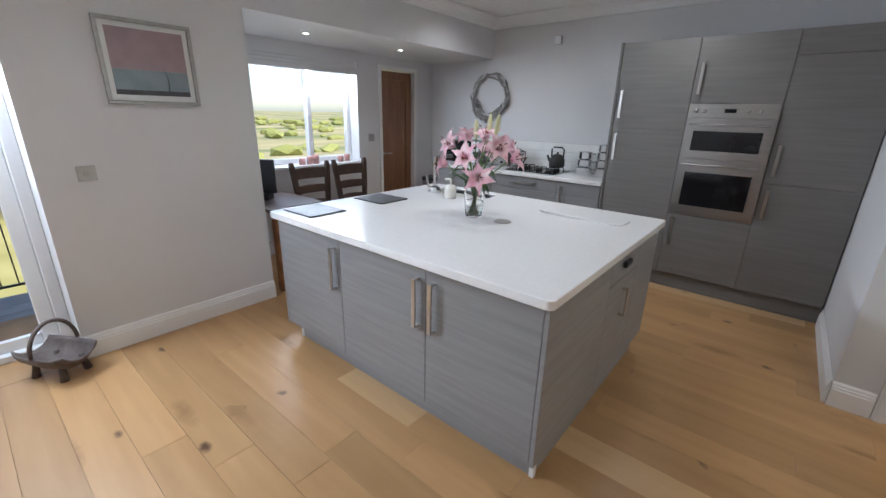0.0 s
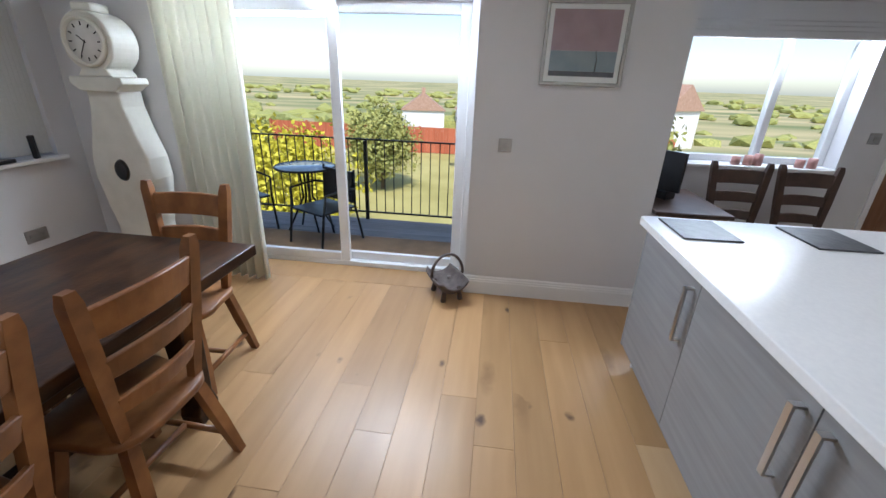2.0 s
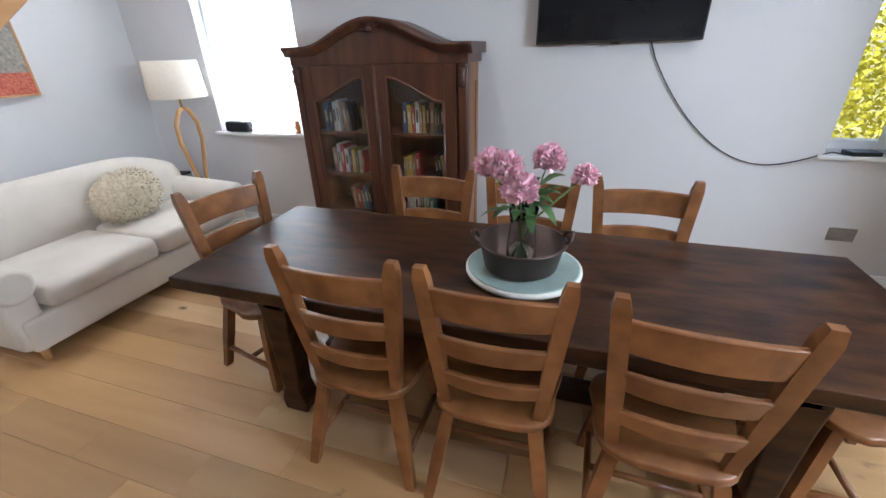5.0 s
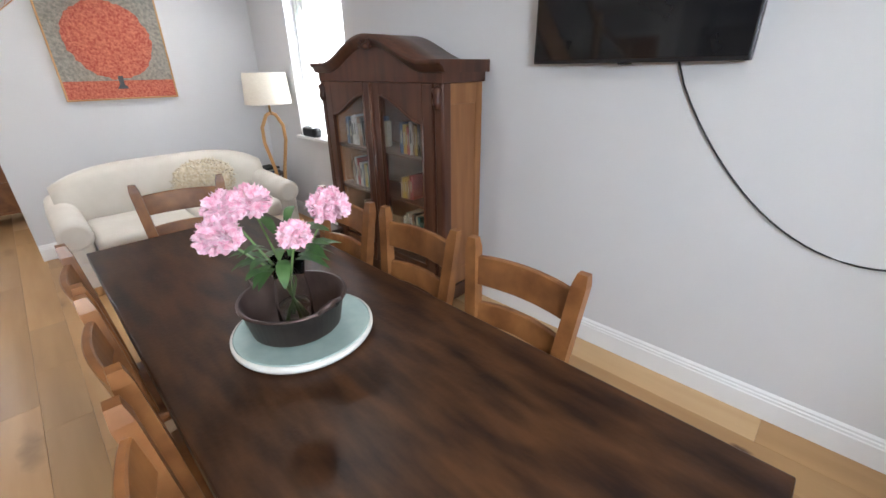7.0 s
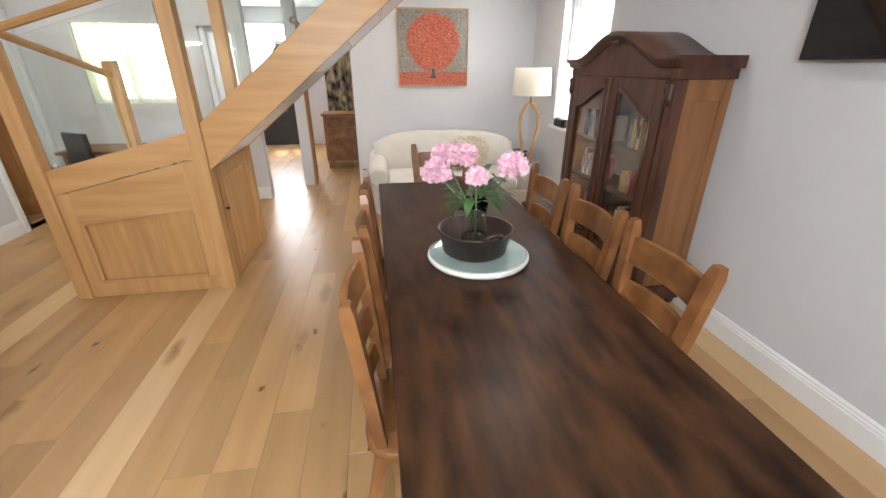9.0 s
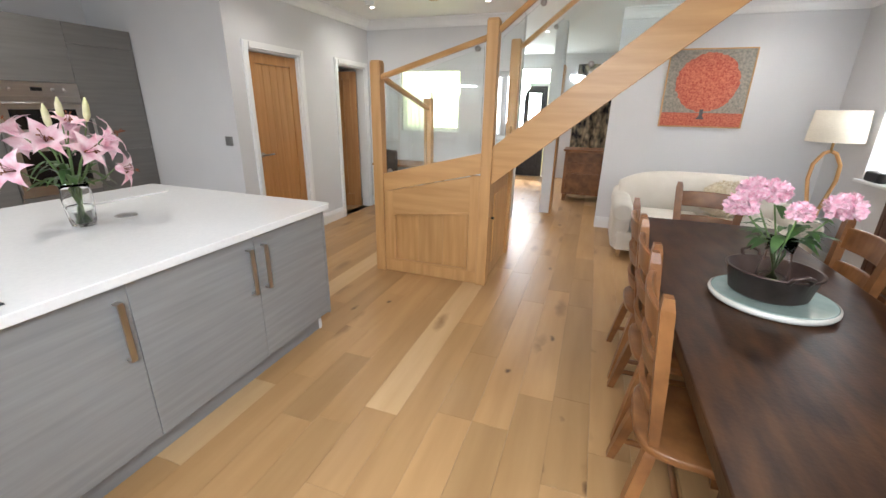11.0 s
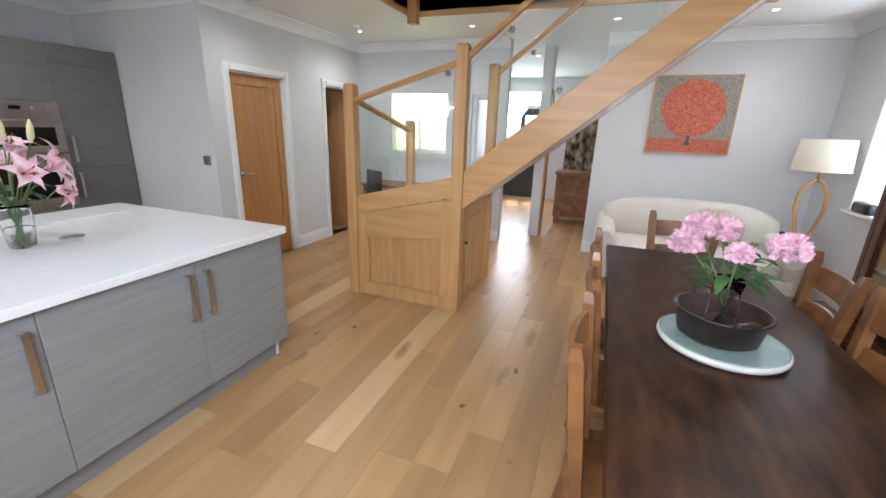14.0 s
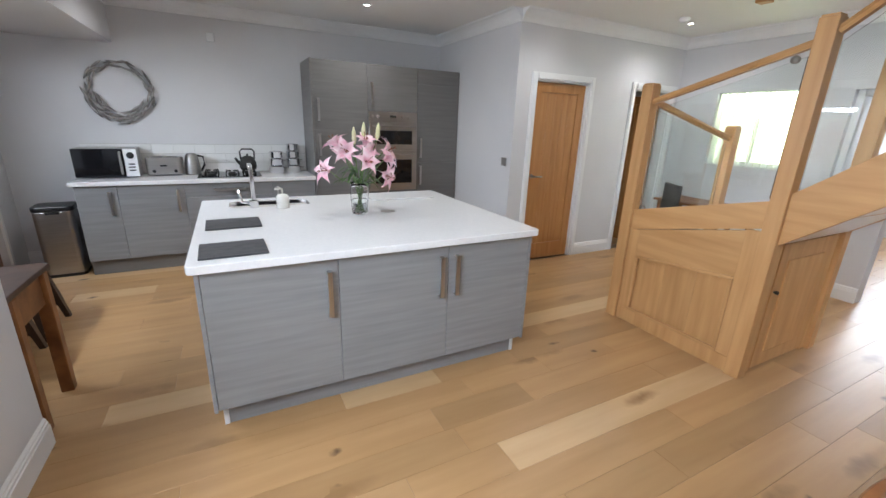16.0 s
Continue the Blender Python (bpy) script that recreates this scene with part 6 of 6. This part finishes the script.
# ---- hallway ----
hp = thing("hall_pier", (0, 0, 0), "white door pier with an oak edge in the hallway", "door pier")
tagged(hp, kind="structure")
part("pier", B(4.2, -1.16, 0, 4.45, -1.02, H), M["wall"], hp)
part("pier_edge", B(4.2, -1.185, 0, 4.45, -1.161, 2.1), M["oakdoor"], hp, "oak door lining")
sb = thing("hall_sideboard", (5.5, -1.75, 0), "brown wooden sideboard with turned feet in the hallway", "sideboard", 0)
part("body", B(-0.25, -0.35, 0.12, 0.25, 0.5, 0.85, 0.006), M["chair"], sb)
part("top", B(-0.28, -0.38, 0.85, 0.28, 0.53, 0.88, 0.006), M["chair"], sb)
for z0, z1 in ((0.15, 0.48), (0.5, 0.66), (0.68, 0.83)):
    part("drawer", B(-0.262, -0.3, z0, -0.2505, 0.45, z1, 0.003), M["chair"], sb)
for x in (-0.22, 0.22):
    for y in (-0.3, 0.45):
        part("foot", B(x - 0.03, y - 0.03, 0, x + 0.03, y + 0.03, 0.119, 0.006), M["chair"], sb)
floral = mat("floral_curtain_cloth", (0.02, 0.02, 0.025), 0.9, col2=(0.55, 0.45, 0.3), scale=(9, 9, 7), detail=1.5)
curtain("floral_curtain", (6.3, -1.95), (6.3, -1.25), 0.05, 2.3, 4, 0.05, floral, "dark floral patterned curtain in the hallway")
fd = tagged(thing("door_5", (7.82, -0.6, 0), "dark panelled front door with two glazed lights", "front door"), kind="structure")
for a, b, lo, hi in ((0.02, 0.16, 0, 2.0), (0.42, 0.53, 0, 2.0), (0.79, 0.93, 0, 2.0), (0.16, 0.42, 0, 1.0), (0.53, 0.79, 0, 1.0), (0.16, 0.42, 1.85, 2.0), (0.53, 0.79, 1.85, 2.0)):
    part("door_panel", B(-0.01, a, lo, 0.03, b, hi, 0.004), M["slate"], fd)
part("transom", B(-0.02, 0.0, 2.0, 0.05, 0.95, 2.07, 0.004), M["trim"], fd)
part("letterbox", B(-0.02, 0.36, 0.7, -0.009, 0.6, 0.76, 0.003), M["steel"], fd)
ds = thing("study_desk", (0, 0, 0), "wooden desk with papers below the study window", "desk")
part("desktop", B(3.05, 0.3, 0.72, 3.58, 1.25, 0.75, 0.004), M["chair"], ds)
for y in (0.33, 1.18):
    part("leg", B(3.1, y, 0, 3.14, y + 0.04, 0.719, 0.003), M["chair"], ds)
    part("leg", B(3.52, y, 0, 3.56, y + 0.04, 0.719, 0.003), M["chair"], ds)
oc = thing("swivel_chair", (2.95, 0.75, 0), "black office chair at the desk", "office chair", 60)
part("seat", B(-0.2, -0.2, 0.42, 0.2, 0.2, 0.48, 0.025), M["black"], oc)
part("backrest", B(-0.18, 0.17, 0.6, 0.18, 0.21, 0.98, 0.018), M["black"], oc)
part("column", tube(bmesh.new(), [(0, 0, 0.06), (0, 0, 0.42)], 0.025, 10), M["black"], oc)
part("back_stem", tube(bmesh.new(), [(0, 0.12, 0.44), (0, 0.22, 0.5), (0, 0.2, 0.62)], 0.016, 8), M["black"], oc)
for i in range(5):
    a = i * 2 * math.pi / 5
    part("foot", tube(bmesh.new(), [(0, 0, 0.08), (0.25 * math.cos(a), 0.25 * math.sin(a), 0.035)], [0.022, 0.016], 8), M["black"], oc)
    part("castor", lathe(bmesh.new(), [(0, 0), (0.02, 0.005), (0.022, 0.03), (0, 0.04)], 10, (0.25 * math.cos(a), 0.25 * math.sin(a), 0)), M["black"], oc)

# ---- downlights ----
for i, (x, y) in enumerate(SPOTS):
    dlt = thing("downlight", (x, y, H), "small round recessed ceiling downlight, lit", "downlight", 0, "ceiling downlights")
    part("ring", lathe(bmesh.new(), [(0.028, -0.002), (0.042, -0.001), (0.044, -0.006), (0.03, -0.008), (0.028, -0.002)], 24), M["chrome"], dlt)
    part("bulb", lathe(bmesh.new(), [(0, -0.001), (0.027, -0.001), (0.027, -0.004), (0, -0.004)], 20), M["lamp_on"], dlt)
for x, y in ((-3.05, 1.0), (-3.05, 2.2)):
    dlt = thing("downlight", (x, y, 2.2), "small round recessed ceiling downlight, lit", "downlight", 0, "ceiling downlights")
    part("ring", lathe(bmesh.new(), [(0.028, -0.002), (0.042, -0.001), (0.044, -0.006), (0.03, -0.008), (0.028, -0.002)], 24), M["chrome"], dlt)
    part("bulb", lathe(bmesh.new(), [(0, -0.001), (0.027, -0.001), (0.027, -0.004), (0, -0.004)], 20), M["lamp_on"], dlt)
single("smoke_alarm", lathe(bmesh.new(), [(0, -0.035), (0.035, -0.035), (0.05, -0.02), (0.052, 0), (0, 0)], 28), M["upvc"], "round white smoke alarm on the ceiling", "smoke alarm", (2.6, 0.95, H - 0.001))

# ---- balcony ----
DX = -4.35
dk = structure("balcony_deck", B(DX - 0.1, -4.6, -0.3, -2.96, -0.06, -0.09), M["deck"], "weathered grey balcony decking")
dm = data("deck_board", B(0.003, 0, -0.02, 0.137, 4.5, 0.0, 0.003, 1), M["deck"])
for i in range(10):
    ob = new("deck_board", dm)
    ob.parent = dk
    ob.location = (DX + i * 0.139, -4.6, -0.065)
rl = thing("balcony_railing", (0, 0, 0), "black metal balcony railing with slim upright bars", "railing")
part("top_rail", B(DX - 0.014, -4.6, 0.885, DX + 0.014, -0.06, 0.903, 0.004), M["iron"], rl)
part("bottom_rail", B(DX - 0.012, -4.6, 0.02, DX + 0.012, -0.06, 0.04, 0.003), M["iron"], rl)
part("top_rail", B(DX + 0.02, -4.58, 0.88, -2.96, -4.54, 0.91, 0.004), M["iron"], rl)
bar = data("bar", B(-0.005, -0.005, 0.04, 0.005, 0.005, 0.885), M["iron"])
for i in range(42):
    ob = new("bar", bar)
    ob.parent = rl
    ob.location = (DX, -4.55 + i * 0.108, 0)
for i in range(12):
    ob = new("bar", bar)
    ob.parent = rl
    ob.location = (DX + 0.1 + i * 0.108, -4.56, 0)
for y in (-4.56, -2.4, -0.1):
    part("post", B(DX - 0.02, y - 0.02, -0.065, DX + 0.02, y + 0.02, 0.88, 0.003), M["iron"], rl)
bt = thing("bistro_table", (-3.78, -2.88, -0.065), "round glass-topped black metal bistro table", "table")
part("tabletop", lathe(bmesh.new(), [(0, 0.735), (0.3, 0.735), (0.305, 0.728), (0.3, 0.72), (0, 0.72)], 36), mat("frosted_blue_glass", (0.35, 0.42, 0.48), 0.08, col2=(0.42, 0.48, 0.53), scale=(3, 3, 3)), bt)
part("rim", tube(bmesh.new(), [(0.305 * math.cos(i * math.pi / 16), 0.305 * math.sin(i * math.pi / 16), 0.726) for i in range(32)], 0.012, 6, closed=True), M["iron"], bt)
for i in range(4):
    a = math.pi / 4 + i * math.pi / 2
    part("leg", tube(bmesh.new(), [(0.07 * math.cos(a), 0.07 * math.sin(a), 0.72), (0.05 * math.cos(a), 0.05 * math.sin(a), 0.4), (0.27 * math.cos(a), 0.27 * math.sin(a), 0.0)], 0.011, 8), M["iron"], bt)


def patio_chair(x, y, rz):
    c = thing("patio_chair", (x, y, -0.065), "black metal patio chair with woven seat", "chair", rz, "balcony chairs")
    part("seat", B(-0.22, -0.22, 0.4, 0.22, 0.22, 0.42, 0.008), M["black"], c)
    bm = bmesh.new()
    box(bm, -0.21, 0.19, 0.45, 0.21, 0.21, 0.76)
    part("backrest", bevel(bm, 0.008), M["black"], c)
    for s in (-1, 1):
        part("frame", tube(bmesh.new(), [(s * 0.24, -0.26, 0), (s * 0.24, -0.2, 0.42), (s * 0.26, -0.18, 0.6), (s * 0.26, 0.1, 0.62), (s * 0.24, 0.2, 0.6)], 0.012, 8), M["iron"], c)
        part("frame", tube(bmesh.new(), [(s * 0.24, 0.3, 0), (s * 0.23, 0.2, 0.42), (s * 0.22, 0.21, 0.78)], 0.012, 8), M["iron"], c)


patio_chair(-3.42, -2.55, 62)
patio_chair(-3.6, -3.55, 150)

# ---- garden and distance ----
GZ = -2.3
bm = bmesh.new()
xs = [-4.8 + 0.0, -12, -24, -40, -70, -120, -220, -420, -800, -1500, -3000]
ys = [-2600, -1200, -500, -220, -110, -60, -30, -15, -5, 5, 15, 30, 60, 110, 220, 500, 1200, 2600]


def ground_z(x, y):
    d = max(0, -x - 26)
    z = GZ - 0.10 * min(d, 160) - 0.004 * max(0, d - 160)
    if d > 700:
        z += (d - 700) * 0.009 + 10 * noise.noise(Vector((x * 0.0016, y * 0.0011, 3)))
    return z + (1.2 * noise.noise(Vector((x * 0.02, y * 0.02, 0))) if d > 5 else 0)


grid = [[bm.verts.new((x, y, ground_z(x, y))) for y in ys] for x in [60, 10] + xs]
for r in grid[:2]:
    for v in r:
        v.co.z = GZ
for a, b in zip(grid, grid[1:]):
    for i in range(len(ys) - 1):
        bm.faces.new((a[i], a[i + 1], b[i + 1], b[i]))
bmesh.ops.recalc_face_normals(bm, faces=bm.faces[:])
field = mat("patchwork_fields", (0.16, 0.19, 0.06), 0.95, col2=(0.5, 0.4, 0.2), scale=(0.02, 0.006, 0.01), detail=1.0)
gr = part("ground", bm, M["grass"], None, "dry sunlit lawn falling to patchwork fields and far hills")
gr.data.materials.append(field)
for f in gr.data.polygons:
    if f.center.x < -30:
        f.material_index = 1
tagged(gr, kind="structure")
rnd = random.Random(12)


def crown(bm, c, rad, n, leaf, rnd, squash=1.0):
    """Many small leaf cards in clumps over an uneven crown."""
    clumps = []
    for i in range(max(8, n // 45)):
        d = Vector((rnd.gauss(0, 1), rnd.gauss(0, 1), rnd.gauss(0, 0.8)))
        d.normalize()
        clumps.append((Vector(c) + Vector((d.x, d.y, d.z * squash)) * rad * rnd.uniform(0.45, 0.95), rad * rnd.uniform(0.22, 0.42)))
    for i in range(n):
        cc, r = rnd.choice(clumps)
        d = Vector((rnd.gauss(0, 1), rnd.gauss(0, 1), rnd.gauss(0, 1))).normalized()
        p = cc + d * r * rnd.uniform(0.6, 1.0)
        u = Vector((rnd.gauss(0, 1), rnd.gauss(0, 1), rnd.gauss(0, 1))).normalized() * leaf
        v = u.cross(d + Vector((0.01, 0.3, 0.2))).normalized() * leaf * 0.6
        bm.faces.new([bm.verts.new(q) for q in (p - u, p + v, p + u, p - v)])


def tree(name, x, y, h, rad, material, n, leaf, label, cat, trunk=True, z=None):
    z0 = ground_z(x, y) if z is None else z
    t = thing(name, (x, y, z0), label, cat)
    if trunk:
        bm = tube(bmesh.new(), [(0, 0, -0.1), (0.05, 0, h * 0.3), (0, 0.1, h * 0.6), (0, 0, h * 0.85)], [h * 0.03, h * 0.022, h * 0.014, h * 0.005], 8)
        for k in range(5):
            a = k * 1.26
            tube(bm, [(0, 0, h * (0.3 + 0.08 * k)), (rad * 0.5 * math.cos(a), rad * 0.5 * math.sin(a), h * (0.5 + 0.07 * k))], [h * 0.011, h * 0.003], 6)
        part("trunk", bm, M["bark"], t)
    bm = bmesh.new()
    crown(bm, (0, 0, h - rad * 0.95 if trunk else rad * 0.7), rad, n, leaf, rnd, 1.1 if trunk else 0.75)
    part("crown", bm, material, t)


tree("yellow_shrub", -9.0, -6.0, 2.9, 1.85, M["bush"], 8000, 0.08, "dense golden yellow shrub below the balcony", "shrub", False)
tree("yellow_shrub", -8.0, -9.2, 3.0, 1.4, M["bush"], 3000, 0.09, "dense golden yellow shrub below the balcony", "shrub", False)
tree("garden_tree", -14.5, -5.0, 3.0, 1.3, M["tree"], 7000, 0.07, "leafy garden tree on the sunny lawn", "tree")
tree("garden_tree", -19, -13, 2.2, 1.1, M["tree"], 2500, 0.13, "leafy garden tree on the sunny lawn", "tree")
tree("garden_tree", -20, 0.2, 3.6, 1.5, M["tree"], 2500, 0.12, "leafy garden tree beside the fence", "tree")
tree("garden_tree", -13, 3.5, 3.2, 1.5, M["tree"], 2200, 0.1, "leafy green garden tree below the window", "tree")
tree("copper_shrub", -11, 5.6, 2.6, 1.5, M["redbush"], 2600, 0.09, "copper leaved shrub below the window", "shrub", False)
tree("side_tree", -5.0, -8.6, 5.4, 1.9, M["bush"], 8000, 0.05, "green tree outside the side window", "tree")
tree("yellow_shrub", -4.4, -7.5, 3.4, 1.3, M["bush"], 2000, 0.09, "yellow green shrub outside the side window", "shrub", False)
fe = thing("garden_fence", (0, 0, 0), "red-brown stained panel fence across the lawn", "fence")
slm = data("fence_board", B(-0.01, 0, 0, 0.01, 0.145, 1.4), M["fence"])
for i in range(150):
    ob = new("fence_board", slm)
    ob.parent = fe
    ob.location = (-23.0, -14 + i * 0.15, GZ + 0.03)
for i in range(11):
    part("post", B(-22.98, -14 + i * 2.2, GZ, -22.88, -13.9 + i * 2.2, GZ + 1.5), M["fence"], fe)
bb = thing("bird_table", (-19, -2.4, GZ), "white bird table standing on the lawn", "bird table")
part("post", B(-0.06, -0.06, 0, 0.06, 0.06, 1.2), M["render"], bb)
part("tray", B(-0.3, -0.3, 1.2, 0.3, 0.3, 1.25), M["render"], bb)
part("roof", prism(bmesh.new(), [(-0.35, 1.55), (0.35, 1.55), (0, 1.85)], -0.35, 0.35, "y"), M["roof"], bb)
for x in (-0.27, 0.27):
    part("support", B(x - 0.02, -0.02, 1.25, x + 0.02, 0.02, 1.56), M["render"], bb)


def house(x, y, w, d, h, rz, label, z=None):
    hs = thing("house", (x, y, ground_z(x, y) if z is None else z), label, "house", rz)
    part("wall", B(-w / 2, -d / 2, -1, w / 2, d / 2, h), M["render"], hs)
    rf = part("roof", prism(bmesh.new(), [(-d / 2 - 0.3, h), (d / 2 + 0.3, h), (0, h + d * 0.38)], -w / 2 - 0.3, w / 2 + 0.3, "x"), M["roof"], hs)
    part("chimney", B(w * 0.3, -0.3, h + d * 0.2, w * 0.3 + 0.6, 0.3, h + d * 0.38 + 0.9), M["roof"], rf)
    for i in range(4):
        wx = -w / 2 + w * (i + 0.5) / 4
        for s in (-1, 1):
            wd = part("window", B(wx - 0.5, s * (d / 2 + 0.02), h * 0.35, wx + 0.5, s * (d / 2 - 0.05), h * 0.7), M["upvc"], hs)
            part("pane", B(wx - 0.42, s * (d / 2 + 0.03), h * 0.38, wx + 0.42, s * (d / 2 + 0.015), h * 0.67), M["blackgloss"], wd)


house(-16, -19, 11, 8, 2.4, 65, "neighbouring bungalow with a clay tiled roof")
house(-78, -4, 9, 7, 4, 20, "white rendered house with a clay roof in the valley")
house(-60, 6, 9, 7, 4, 70, "white rendered house with a clay roof in the valley")
house(-52, 16, 9, 7, 4, 40, "white rendered house with a clay roof in the valley")
house(-75, -14, 10, 7, 4, 10, "white rendered house with a clay roof in the valley")
house(-80, 24, 10, 7, 4, 30, "white rendered house with a clay roof in the valley")
house(3.5, -14, 10, 7, 4.5, 0, "pale rendered house across the side path", GZ)
bm = bmesh.new()
for i in range(420):
    x = -rnd.uniform(45, 900)
    y = rnd.uniform(-1, 1) * (40 + abs(x) * 0.9)
    s = rnd.uniform(1.0, 2.6) * (1 + abs(x) / 500)
    z = ground_z(x, y)
    bmesh.ops.create_icosphere(bm, subdivisions=1, radius=1, matrix=Matrix.Translation((x, y, z + s * 0.5)) @ Matrix.Rotation(rnd.uniform(0, 3), 4, "Z") @ Matrix.Diagonal((s * 1.2, s * rnd.uniform(1.2, 4), s * 0.8, 1)))
for v in bm.verts:
    v.co += Vector((noise.noise(v.co * 0.9), noise.noise(v.co * 0.9 + Vector((9, 0, 0))), noise.noise(v.co * 0.9 + Vector((0, 9, 0))))) * 0.9
tagged(single("far_woodland", bm, M["tree"], "hedges and woods scattered over the far fields", "woodland"), kind="stuff")

# ---- floorboards and tiles ----
fl = structure("floor", B(-3.62, YS - 0.01, -0.06, 7.92, YN + 0.01, -0.006), M["gap"], "wide knotty oak floorboards with a satin finish")
rnd = random.Random(7)
PW = 0.189
lengths = [0.6, 1.2, 1.5, 1.85, 2.1]
meshes = {L: data("board", B(0, 0.0005, -0.02, L - 0.001, PW - 0.0005, 0.0, 0.0008, 1), M["plank"]) for L in lengths}
pale = {L: data("board", B(0, 0.0005, -0.02, L - 0.001, PW - 0.0005, 0.0, 0.0008, 1), M["palep"]) for L in lengths}
y = -0.906 - 18 * PW
while y < YN - 0.02:
    x = -3.59 if y > 0.15 else -2.6
    begin = True
    while x < (6.2 if -2.6 < y < 0.5 else 3.9):
        L = rnd.choice(lengths)
        row = round((y + 0.906) / PW)
        light = rnd.random() < 0.07
        if row == 0 and x < -0.65:
            L = 1.5 if begin else -0.6 - x
        elif row == 0 and abs(x + 0.6) < 0.02:
            L, light = 1.85, True
        elif row == 4 and begin:
            L = 1.375
        elif row == 4 and x < -1.2:
            L, light = 0.6, True
        L = max(0.3, round(L, 3))
        for kind, material in ((meshes, M["plank"]), (pale, M["palep"])):
            if L not in kind:
                kind[L] = data("board", B(0, 0.0005, -0.02, L - 0.001, PW - 0.0005, 0.0, 0.0008, 1), material)
        begin = False
        ob = new("board", (pale if light else meshes)[L])
        ob.parent = fl
        ob.location = (x, y, 0)
        x += L
    y += PW
bm = bmesh.new()
y = -0.906 - 9 * PW
while y < 0.7:
    x = 5.9 - rnd.uniform(0, 0.0)
    box(bm, 5.95, y + 0.0012, -0.02, 7.92, y + PW - 0.0012, -0.003)
    y += PW
tagged(part("boards", bm, M["plank"], fl), kind="stuff")
tw, th = 0.2, 0.1
for r in range(3):
    x = -3.0 - (tw / 2 if r % 2 else 0)
    while x < -0.82:
        a, b = max(x, -3.0), min(x + tw, -0.812)
        if b - a > 0.03:
            key = (round(b - a, 3),)
            nm = "tile_%s" % key
            me = bpy.data.meshes.get(nm) or data(nm, B(0.001, -0.006, 0.001, b - a - 0.001, 0.002, th - 0.001, 0.002, 1), M["tile"])
            ob = new("tile", me)
            ob.parent = sp
            ob.location = (a, YN - 0.0105, 0.926 + r * (th + 0.002))
        x += tw
